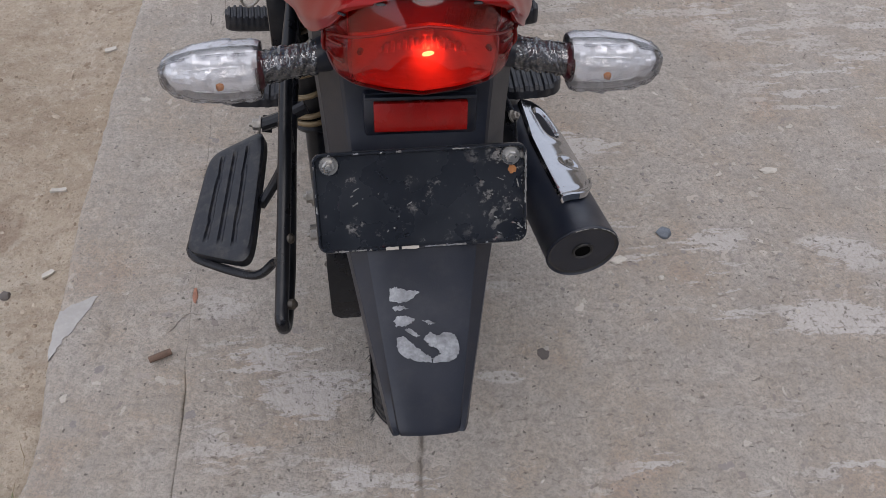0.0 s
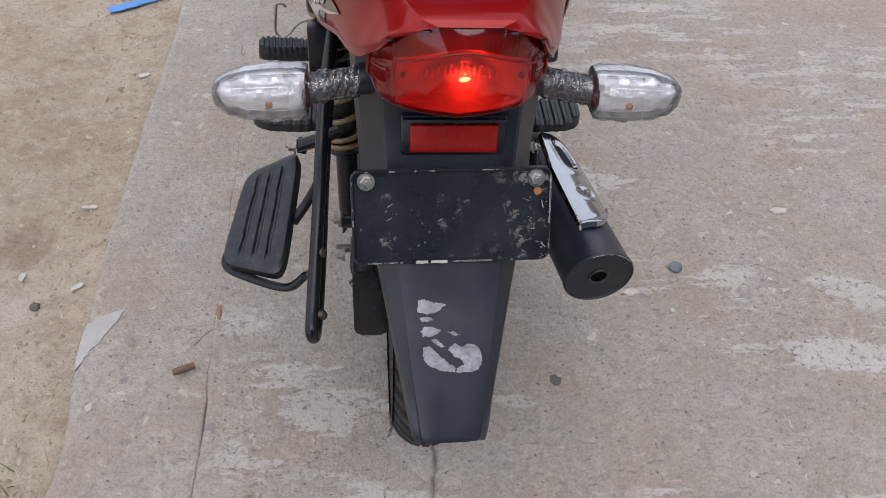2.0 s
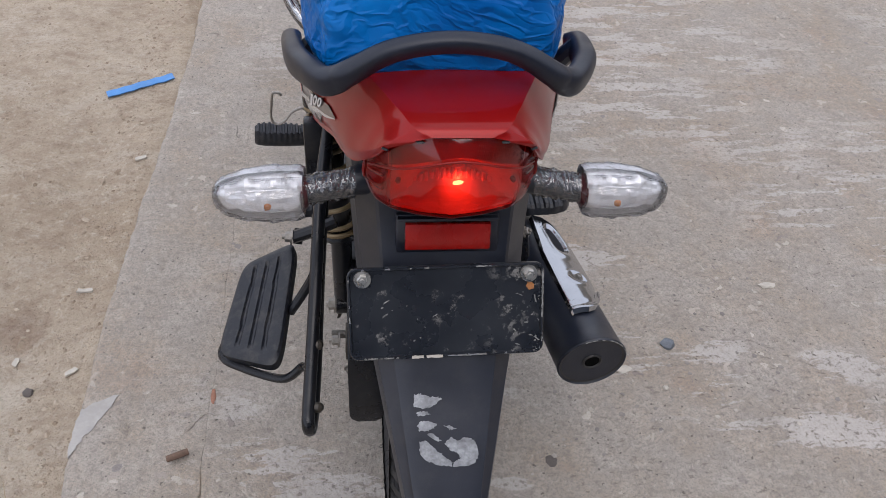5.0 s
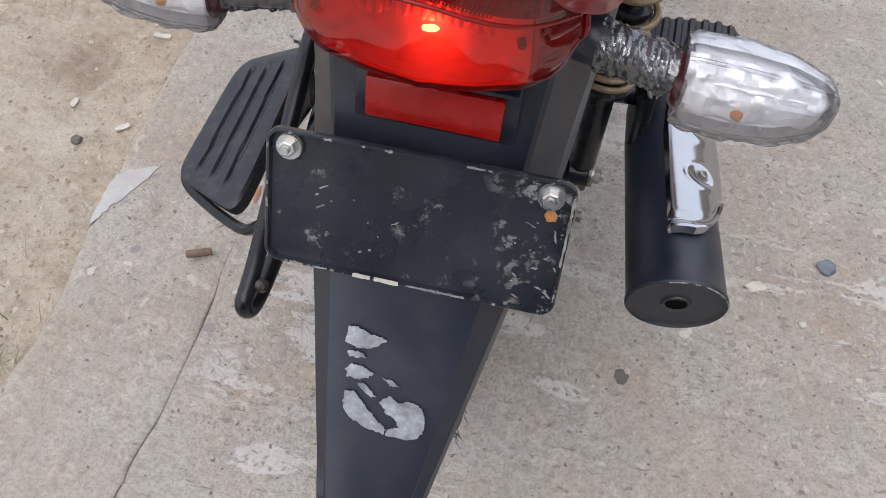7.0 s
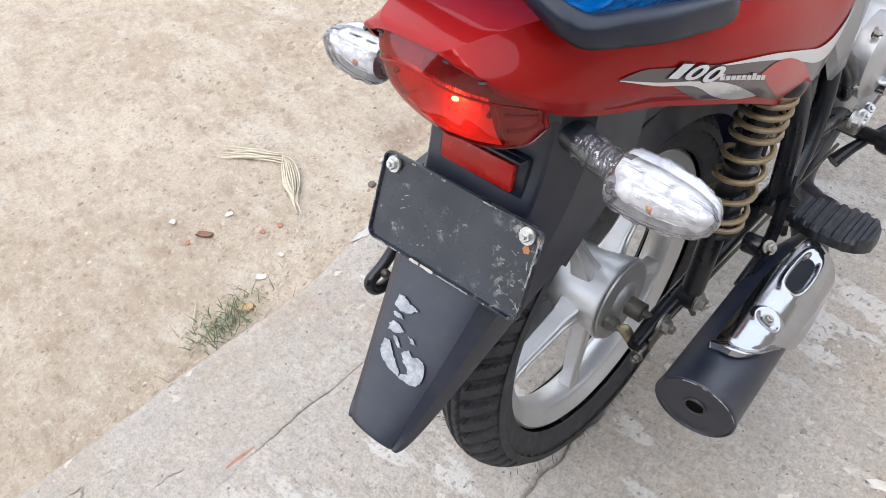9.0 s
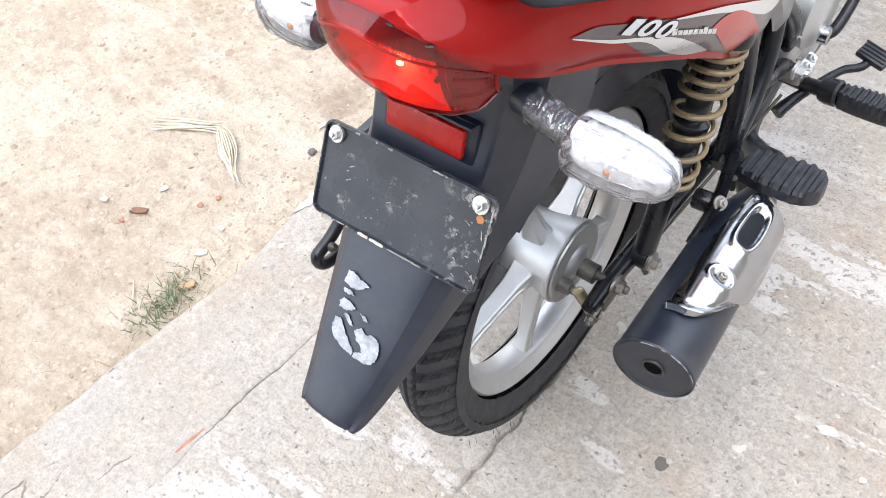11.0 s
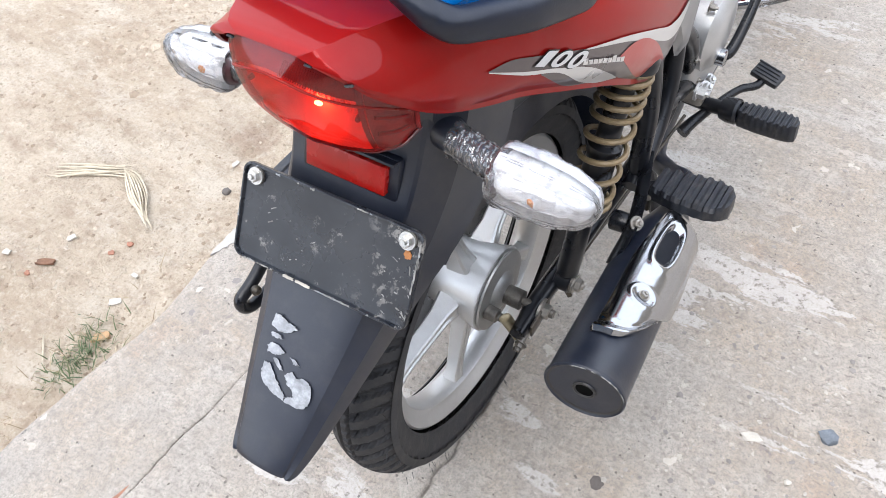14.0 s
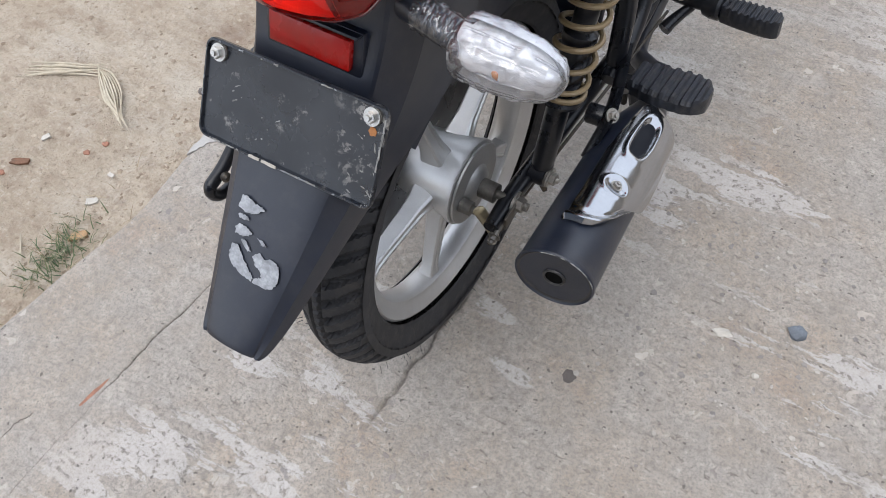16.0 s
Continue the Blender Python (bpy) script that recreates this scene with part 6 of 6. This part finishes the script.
def board_mesh():
    bm = bmesh.new()
    us, vs = spaced(0, 1, 33), spaced(0, 1, 33)

    def side(lift, grooved):
        grid = []
        for u in us:
            col = []
            for v in vs:
                cu, cv = 2 * u - 1, 2 * v - 1
                k = max(abs(cu), abs(cv))
                rr = (abs(cu) ** 7 + abs(cv) ** 7) ** (1 / 7) if k > 0 else 1
                s = k / rr if rr > 0 else 1
                uu, vv = 0.5 + cu * s / 2, 0.5 + cv * s / 2
                dip = 0.0
                if grooved:
                    for g in (0.30, 0.52, 0.74):
                        if abs(u - g) < 0.035 and 0.10 < v < 0.90:
                            dip = 0.0026
                    dip += 0.004 * max(0.0, 1 - (1 - k) / 0.08)
                col.append(bm.verts.new(board_point(uu, vv, lift - dip)))
            grid.append(col)
        return grid
    top, low = side(0.011, True), side(-0.008, False)
    n = len(us)
    for i in range(n - 1):
        for j in range(n - 1):
            bm.faces.new((top[i][j], top[i + 1][j], top[i + 1][j + 1], top[i][j + 1]))
            bm.faces.new((low[i][j], low[i][j + 1], low[i + 1][j + 1], low[i + 1][j]))
    rim = [(i, 0) for i in range(n)] + [(n - 1, j) for j in range(1, n)] + [(i, n - 1) for i in range(n - 2, -1, -1)] + [(0, j) for j in range(n - 2, 0, -1)]
    for (i, j), (k, m) in zip(rim, rim[1:] + rim[:1]):
        bm.faces.new((top[i][j], low[i][j], low[k][m], top[k][m]))
    return bm


part("footboard", board_mesh(), RUBBER, sari, "grooved black rubber side-saddle footboard, worn at its edge", 30)
part("footboard_frame", tube([board_point(0.02, 0.25, -0.008), board_point(0.0, 0.05, -0.010), board_point(0.30, -0.02, -0.010), board_point(1.0, -0.03, -0.012), (-0.156, 0.052, 0.470), (-0.148, 0.035, 0.485), (-0.145, 0.02, 0.49)], 0.0055, 10), BLACK_PAINT, sari)
part("footboard_stay", tube([board_point(1.0, 0.45, -0.006), (-0.158, 0.150, 0.492), (-0.142, 0.155, 0.525), (-0.137, 0.15, 0.565)], 0.0062, 10), BLACK_PAINT, sari)
part("footboard_hinge", tube([board_point(1.0, 0.98, 0.004), (-0.166, 0.250, 0.508)], 0.0065, 10, 1, False), BLACK_PAINT, sari)

# chain cover on the left
bm = bmesh.new()
rings = []
for y, b, t in ((0.132, 0.225, 0.33), (0.145, 0.207, 0.355), (0.23, 0.210, 0.375), (0.40, 0.245, 0.375), (0.62, 0.275, 0.380), (0.76, 0.28, 0.385)):
    rings.append([(x, y, z) for x, z in ((-0.106, b + 0.012), (-0.103, b + 0.003), (-0.094, b - 0.004), (-0.068, b - 0.004), (-0.059, b + 0.003), (-0.056, b + 0.012), (-0.056, t), (-0.062, t + 0.004), (-0.100, t + 0.004), (-0.106, t))])
cover = part("chain_cover", add_rings(bm, rings), BLACK_PAINT, bike, "black sheet metal chain cover")
part("cover_bolt", bolt_mesh((-0.118, 0.21, 0.318), (-1, 0, 0), 0.007, 0.012), STEEL, cover)

# left pillion footrest bracket carries a loose wire
part("wire_loop", tube([(-0.226, 0.715, 0.392), (-0.230, 0.715, 0.398), (-0.241, 0.715, 0.397), (-0.245, 0.715, 0.376), (-0.248, 0.714, 0.342), (-0.238, 0.712, 0.331), (-0.224, 0.712, 0.338), (-0.208, 0.713, 0.358), (-0.188, 0.715, 0.364), (-0.178, 0.716, 0.340), (-0.180, 0.715, 0.299)], 0.0026, 8), STEEL, bike, "bent steel wire")

# ---- engine and front end ----
engine = part("crankcase", turned([(-0.118, 0.055), (-0.112, 0.085), (-0.09, 0.100), (0.08, 0.105), (0.105, 0.098), (0.124, 0.080), (0.132, 0.052), (0.134, 0.02)], (0.0, 0.795, 0.355), (1, 0, 0), 48), ALLOY, bike, "silver cast engine crankcase")
part("gearbox", loft_box([(0.68, 0.085, 0.255, 0.42), (0.72, 0.105, 0.25, 0.44), (0.82, 0.11, 0.22, 0.46), (0.95, 0.10, 0.22, 0.43), (1.00, 0.08, 0.25, 0.40)]), ALLOY, engine)
part("clutch_cover", turned([(0.10, 0.066), (0.128, 0.064), (0.140, 0.052), (0.144, 0.03), (0.145, 0.01)], (0.0, 0.765, 0.405), (1, 0, 0), 40), ALLOY, engine)
for a in range(6):
    part("cover_screw", bolt_mesh((0.118, 0.765 + 0.078 * math.cos(a * 1.05), 0.405 + 0.078 * math.sin(a * 1.05)), (1, 0, 0), 0.0055, 0.010), STEEL, engine)
part("mount_lug", block((0.034, 0.040, 0.030), pose(0.124, 0.742, 0.300, 0, 0, 0), 0.006), STEEL, engine)
part("mount_bolt", bolt_mesh((0.135, 0.690, 0.345), (1, 0, 0), 0.0095, 0.016), ALLOY, engine)
part("stud_nut", bolt_mesh((0.138, 0.735, 0.318), (0.6, -0.3, 0.7), 0.0075, 0.012), ALLOY, engine)
part("stud_nut", bolt_mesh((0.136, 0.755, 0.318), (0.6, -0.3, 0.7), 0.0075, 0.012), ALLOY, engine)
part("cylinder", loft_box([(0.93, 0.055, 0.40, 0.52), (0.95, 0.062, 0.40, 0.54), (1.06, 0.062, 0.44, 0.60), (1.08, 0.05, 0.46, 0.58)]), ALLOY, engine)
kick = part("kick_lever", tube([(0.142, 0.755, 0.372), (0.156, 0.775, 0.375), (0.160, 0.84, 0.43), (0.158, 0.90, 0.50), (0.150, 0.94, 0.545)], [0.011, 0.009, 0.008, 0.008, 0.009], 12), BLACK_PAINT, bike, "black kick start lever")
part("kick_boss", turned([(0, 0.014), (0.018, 0.014), (0.020, 0.010)], (0.136, 0.753, 0.371), (1, 0, 0), 20), CHROME, kick)

# leg guard in clear film
for s in (1, -1):
    line = [(0.04 * s, 1.01, 0.275), (0.12 * s, 1.03, 0.292), (0.20 * s, 1.10, 0.312), (0.245 * s, 1.145, 0.38), (0.24 * s, 1.16, 0.48), (0.14 * s, 1.15, 0.58), (0.04 * s, 1.13, 0.62)]
    leg = part("leg_guard", tube(line, 0.0115, 14), CHROME, bike, "chrome leg guard wrapped in clear film")
    part("guard_film", tube(line[1:6], 0.0150, 14), WRAP, leg, "", 4)

# tank, fork, front wheel, bars
part("fuel_tank", loft_box([(0.70, 0.075, 0.70, 0.80), (0.74, 0.105, 0.70, 0.86), (0.85, 0.135, 0.69, 0.91), (0.98, 0.14, 0.70, 0.92), (1.06, 0.115, 0.72, 0.90), (1.10, 0.07, 0.75, 0.86)]), RED, bike, "glossy red fuel tank")
FRONT = Vector((0, 1.48, 0.288))
front_wheel = part("front_wheel", rim_mesh(FRONT, 0.218, 0.026), ALLOY, bike, "silver cast alloy front wheel")
part("tyre", tyre_mesh(FRONT, 0.287, 0.040), TYRE, front_wheel, "black rubber tyre", 25)
for k in range(5):
    part("spoke", spoke_mesh(FRONT, radians(90 + 72 * k), 0.045, 0.188), ALLOY, front_wheel)
part("hub", turned([(-0.05, 0.04), (-0.04, 0.05), (0.04, 0.05), (0.05, 0.04)], FRONT, (1, 0, 0), 32), ALLOY, front_wheel)
for s in (1, -1):
    part("fork_leg", tube([(0.085 * s, 1.48, 0.288), (0.085 * s, 1.36, 0.56), (0.085 * s, 1.20, 0.92)], [0.018, 0.018, 0.014], 14, 2), ALLOY, bike)
bm = bmesh.new()
rings = []
for a in spaced(radians(165), radians(30), 20):
    n = Vector((0, math.cos(a), math.sin(a)))
    rings.append([FRONT + n * (0.318 + h) + Vector((x, 0, 0)) for x, h in ((-0.055, -0.035), (-0.048, -0.006), (0, 0.006), (0.048, -0.006), (0.055, -0.035))])
add_rings(bm, rings, caps=False, closed=False)
bmesh.ops.solidify(bm, geom=bm.faces[:], thickness=0.003)
part("front_mudguard", bm, RED, bike, "red front mudguard")
part("handlebar", tube([(-0.34, 1.03, 0.98), (-0.26, 1.08, 1.00), (-0.12, 1.17, 0.95), (0.12, 1.17, 0.95), (0.26, 1.08, 1.00), (0.34, 1.03, 0.98)], 0.011, 12), CHROME, bike)
part("headlamp", turned([(-0.06, 0.03), (-0.04, 0.075), (0.02, 0.095), (0.05, 0.09), (0.055, 0.06)], (0, 1.27, 0.88), (0, 1, 0), 32), BLACK_PLASTIC, bike)

# stands
for s in (1, -1):
    part("centre_stand_leg", tube([(0.075 * s, 0.66, 0.24), (0.095 * s, 0.69, 0.12), (0.118 * s, 0.705, 0.012), (0.135 * s, 0.735, 0.012)], 0.0115, 10, 4), BLACK_PAINT, bike)

# ---- small things on the ground ----
def stone(place, size, seed, flat=0.45, turn=0.0):
    """A small broken stone, sunk a little into the ground."""
    rnd = random.Random(seed)
    bm = bmesh.new()
    bmesh.ops.create_icosphere(bm, subdivisions=2, radius=1.0)
    for v in bm.verts:
        k = 1 + 0.50 * noise.noise(v.co * 1.6 + Vector((seed, 0, 0))) + rnd.uniform(-0.04, 0.04)
        v.co = Vector((v.co.x * size[0] * k, v.co.y * size[1] * k, v.co.z * flat * min(size) * k))
    bm.transform(pose(*place, 0, 0, turn))
    return bm


single("stone", stone((0.517, 0.426, 0.002), (0.017, 0.014), 3, 0.5, 30), BLUE_STONE, "slate blue stone set in the concrete", "stone", "loose stones", angle=25)
single("stone", stone((0.415, 0.369, 0.001), (0.014, 0.009), 7, 0.4, 20), WHITE_STONE, "pale limestone chip on the concrete", "stone", "loose stones", angle=25)
single("stone", stone((0.486, 0.323, 0.002), (0.006, 0.005), 9, 0.6, 20), WHITE_STONE, "small bright white chip on the concrete", "stone", "loose stones", angle=25)
single("stone", stone((0.779, 0.577, 0.001), (0.017, 0.010), 13, 0.35, 5), WHITE_STONE, "flat pale stone on the concrete", "stone", "loose stones", angle=25)
single("stone", stone((0.240, 0.178, 0.000), (0.012, 0.011), 17, 0.16, 0), DARK_STONE, "flat dark brown pebble in the concrete", "stone", "loose stones", angle=25)
single("twig", tube([(-0.420, 0.207, 0.009), (-0.403, 0.213, 0.010), (-0.386, 0.221, 0.009)], [0.0055, 0.0062, 0.0058], 9, 3), WOOD, "short brown twig stub on the concrete edge", "twig")
def strip_mesh():
    """A limp flat strip that follows the earth under it."""
    bm = bmesh.new()
    a, b = Vector((-0.751, 1.334, 0)), Vector((-0.589, 1.407, 0))
    side = Vector((a.y - b.y, b.x - a.x, 0)).normalized() * 0.013
    rings = []
    for t in spaced(0, 1, 24):
        c = a.lerp(b, t)
        lift = max(dirt_height(p.x, p.y) for p in (c - side, c, c + side)) + 0.003 + 0.002 * math.sin(t * 7)
        rings.append([Vector((p.x, p.y, lift + h)) for p, h in ((c - side, 0), (c - side, 0.003), (c, 0.0036), (c + side, 0.003), (c + side, 0))])
    return add_rings(bm, rings)


single("blue_strip", strip_mesh(), BLUE_STRIP, "flat blue plastic strip lying on the earth", "plastic strip")


def scatter(name, count, spots, size, material, label, category, flat, seed, height):
    """Loose crumbs as one mesh: small faceted lumps."""
    rnd = random.Random(seed)
    base = [(1, 0, 0), (0.3, 0.95, 0), (-0.8, 0.6, 0), (-0.8, -0.6, 0), (0.3, -0.95, 0), (0.25, 0.1, 1), (-0.35, 0.2, 0.85), (0, 0, -0.8)]
    tri = [(0, 1, 5), (1, 6, 5), (1, 2, 6), (2, 3, 6), (3, 4, 6), (6, 4, 5), (4, 0, 5), (1, 0, 7), (2, 1, 7), (3, 2, 7), (4, 3, 7), (0, 4, 7)]
    verts, faces = [], []
    for _ in range(count):
        x0, x1, y0, y1 = rnd.choice(spots)
        x, y = rnd.uniform(x0, x1), rnd.uniform(y0, y1)
        r = size[0] + (size[1] - size[0]) * rnd.random() ** 3
        a, st = rnd.uniform(0, 6.28), rnd.uniform(0.55, 1.0)
        z = height(x, y)
        n = len(verts)
        for bx, by, bz in base:
            u, v = bx * r * rnd.uniform(0.8, 1.2), by * r * st * rnd.uniform(0.8, 1.2)
            verts.append((x + u * math.cos(a) - v * math.sin(a), y + u * math.sin(a) + v * math.cos(a), z + bz * r * flat))
        faces += [tuple(n + i for i in f) for f in tri]
    me = bpy.data.meshes.new(name)
    me.from_pydata(verts, [], faces)
    me.materials.append(material)
    return tagged(new(name, me), label, category, kind="stuff")


scatter("gravel", 1500, [(-0.30, 1.9, -0.5, 2.2), (0.2, 1.2, 0.1, 1.2), (0.25, 0.75, 0.2, 0.6)], (0.0008, 0.0062), PEBBLES, "small stones and grit set in the concrete", "gravel", 0.18, 21, lambda x, y: 0.001 + slab_z(x, y))
scatter("edge_grit", 160, [(-0.56, -0.38, -0.4, 1.9)], (0.001, 0.0035), PEBBLES, "fine grit on the concrete edge strip", "grit", 0.3, 22, lambda x, y: 0.0005 + slab_z(x, y))
scatter("earth_crumbs", 4200, [(-2.2, -0.62, -0.6, 2.0), (-1.3, -0.62, -0.4, 1.6), (-0.72, -0.60, -0.4, 2.0)], (0.0010, 0.0075), CRUMBS, "crumbs of dry earth and small stones", "soil", 0.5, 23, dirt_height)


scatter("earth_clods", 260, [(-1.42, -1.04, 0.58, 0.98), (-1.30, -1.10, 0.62, 0.90), (-1.7, -0.7, -0.2, 1.3)], (0.003, 0.017), CRUMBS, "broken clods of pale dry earth", "soil", 0.45, 27, dirt_height)


def blades(name, count, spot, spread, length, material, label, seed, width=0.0012, lean=0.8):
    rnd = random.Random(seed)
    verts, faces = [], []
    for _ in range(count):
        x, y = rnd.gauss(spot[0], spread[0]), rnd.gauss(spot[1], spread[1])
        x = min(x, -0.605)
        z = dirt_height(x, y)
        a, k, ln = rnd.uniform(0, 6.28), rnd.uniform(0.2, lean), rnd.uniform(*length)
        way, side = Vector((math.cos(a) * k, math.sin(a) * k, 1)).normalized(), Vector((-math.sin(a), math.cos(a), 0)) * width
        droop = Vector((math.cos(a), math.sin(a), -0.5)) * ln * 0.35
        p = Vector((x, y, z))
        n = len(verts)
        for t, w in ((0, 1), (0.5, 0.8), (1, 0.1)):
            c = p + way * ln * t + droop * t * t
            verts += [c - side * w, c + side * w]
        faces += [(n, n + 1, n + 3, n + 2), (n + 2, n + 3, n + 5, n + 4)]
    me = bpy.data.meshes.new(name)
    me.from_pydata(verts, [], faces)
    me.materials.append(material)
    return tagged(new(name, me), label, "grass", kind="stuff")


blades("grass_tuft", 210, (-0.672, -0.055), (0.026, 0.042), (0.010, 0.034), GRASS, "small tuft of green grass at the concrete edge", 31)
blades("dry_grass", 90, (-0.68, -0.06), (0.045, 0.10), (0.010, 0.045), DRY_GRASS, "dry grass stalks at the concrete edge", 32, 0.0009, 1.4)


def maize_husk():
    """A dry maize stalk: a bundle of straws with a split leaf bent back from its end."""
    thing = tagged(new("maize_husk"), "pale dry maize husk lying on the earth", "husk")
    thing.location = (-0.93, 0.29, dirt_height(-0.93, 0.29))
    rnd = random.Random(8)
    for k in range(9):
        a, b = Vector((-1.075 + rnd.uniform(-0.02, 0.03), 0.240 + 0.009 * (k % 5), 0)), Vector((-0.945 + rnd.uniform(-0.02, 0.02), 0.322 + 0.006 * (k % 5), 0))
        pts = [a.lerp(b, t) + Vector((0, 0.005 * math.sin(3 * t + k), 0)) for t in spaced(0, 1, 5)]
        part("stalk", tube([(q.x, q.y, dirt_height(q.x, q.y) + 0.005 + 0.003 * (k % 3)) for q in pts], [0.0010, 0.0024, 0.0026, 0.0022, 0.0008], 6, 4, True, flat=0.6), STRAW, thing, angle=80)
    for k in range(8):
        off = (k - 3.5) * 0.0065
        end = Vector((-0.775 + rnd.uniform(-0.02, 0.01), 0.228 + rnd.uniform(-0.010, 0.012), 0))
        mid = Vector((-0.862 + 0.4 * off, 0.284 + off * 0.7, 0))
        pts = [Vector((-0.950, 0.330, 0)), Vector((-0.918 + 0.3 * off, 0.318 + 0.6 * off, 0)), mid, mid.lerp(end, 0.6), end]
        part("leaf_shred", tube([(q.x, q.y, dirt_height(q.x, q.y) + 0.007 + rnd.uniform(0, 0.009)) for q in pts], [0.0008, 0.0022, 0.0032, 0.0024, 0.0004], 6, 4, True, flat=0.3), STRAW, thing, angle=80)


maize_husk()


def scrap(name, place, w, d, turn, material, label, category, seed, group=""):
    """A thin curled scrap lying on the earth."""
    bm = bmesh.new()
    rnd = random.Random(seed)
    pts = ragged([(-w, -d), (w, -d * 0.8), (w * 0.9, d), (-w * 0.8, d * 0.9)], seed, min(w, d) * 0.2, 3)
    m = pose(place[0], place[1], dirt_height(*place) + 0.003, rnd.uniform(-8, 8), rnd.uniform(-8, 8), turn)
    top = [bm.verts.new(m @ Vector((x, y, 0.002 + 0.15 * abs(x) * abs(x) / w))) for x, y in pts]
    low = [bm.verts.new(m @ Vector((x, y, -0.001))) for x, y in pts]
    bm.faces.new(top)
    bm.faces.new(low[::-1])
    for i in range(len(top)):
        j = (i + 1) % len(top)
        bm.faces.new((top[i], low[i], low[j], top[j]))
    return single(name, bm, material, label, category, group)


scrap("dry_leaf", (-0.669, -0.006), 0.017, 0.009, 35, surface("tan_leaf", (0.38, 0.235, 0.12), 0.8, 0, 0.3, 60, 300, 0.4), "curled tan leaf on the earth beside the grass tuft", "leaf", 4)
single("straw", tube([(x, y, dirt_height(x, y) + 0.006) for x, y in ((-0.772, -0.058), (-0.750, -0.078), (-0.722, -0.104))], [0.0012, 0.0018, 0.0010], 6, 3), STRAW, "thin pale straw lying on the earth", "straw")
scrap("dry_leaf", (-0.903, 0.064), 0.018, 0.008, 30, LEAF_DRY, "curled dark brown leaf on the earth", "leaf", 1)
for i, (place, w, d, turn) in enumerate([((-0.908, 0.136), 0.009, 0.006, 60), ((-0.994, 0.042), 0.008, 0.006, 10), ((-0.709, 0.065), 0.012, 0.007, 40), ((-0.659, 0.641), 0.016, 0.005, 5), ((-0.635, 0.425), 0.012, 0.006, 40), ((-0.754, 0.468), 0.009, 0.005, 70), ((-0.615, 1.059), 0.014, 0.006, 20), ((-0.719, 0.129), 0.007, 0.004, 0)]):
    scrap("chip", place, w, d, turn, WHITE_STONE, "pale flat chip lying on the earth", "chip", 10 + i, "pale chips on the earth")
for i, (x, y) in enumerate([(-0.807, 0.149), (-0.788, 0.184), (-0.917, 0.027)]):
    single("brick_crumb", stone((x, y, dirt_height(x, y) + 0.002), (0.007, 0.006), 30 + i, 0.6), BRICK, "small red brick crumb on the earth", "brick crumb", "brick crumbs", angle=25)
single("stone", stone((-0.707, 0.389, dirt_height(-0.707, 0.389) + 0.003), (0.010, 0.009), 41, 0.7), DARK_STONE, "dark round pebble on the earth", "stone", "loose stones", angle=25)
single("brick_sliver", stone((-0.358, 0.338, 0.001), (0.0045, 0.018), 50, 0.3, 4), BRICK, "orange brick sliver set in the concrete", "brick sliver", "brick slivers", angle=25)
single("brick_sliver", stone((-0.391, -0.222, 0.000), (0.0035, 0.030), 51, 0.25, -8), BRICK, "orange brick sliver set in the concrete", "brick sliver", "brick slivers", angle=25)


def smear():
    """A thin skin of pale cement on the edge strip."""
    bm = bmesh.new()
    pts = ragged([(-0.588, 0.222), (-0.588, 0.284), (-0.583, 0.317), (-0.566, 0.329), (-0.525, 0.349), (-0.544, 0.306), (-0.563, 0.270), (-0.578, 0.239)], 77, 0.0025, 5)
    top = [bm.verts.new((x, y, slab_z(x, y) + 0.0016)) for x, y in pts]
    low = [bm.verts.new((x, y, slab_z(x, y) - 0.003)) for x, y in pts]
    bm.faces.new(top)
    for i in range(len(top)):
        j = (i + 1) % len(top)
        bm.faces.new((top[i], low[i], low[j], top[j]))
    bmesh.ops.triangulate(bm, faces=bm.faces[:])
    return bm


single("cement_smear", smear(), surface("pale_cement_skin", (0.37, 0.355, 0.335), 0.8, 0, 0.12, 30, 200, 0.3, 0.35, (0.36, 0.33, 0.29)), "pale grey cement smear on the concrete edge strip", "cement smear", kind="structure")
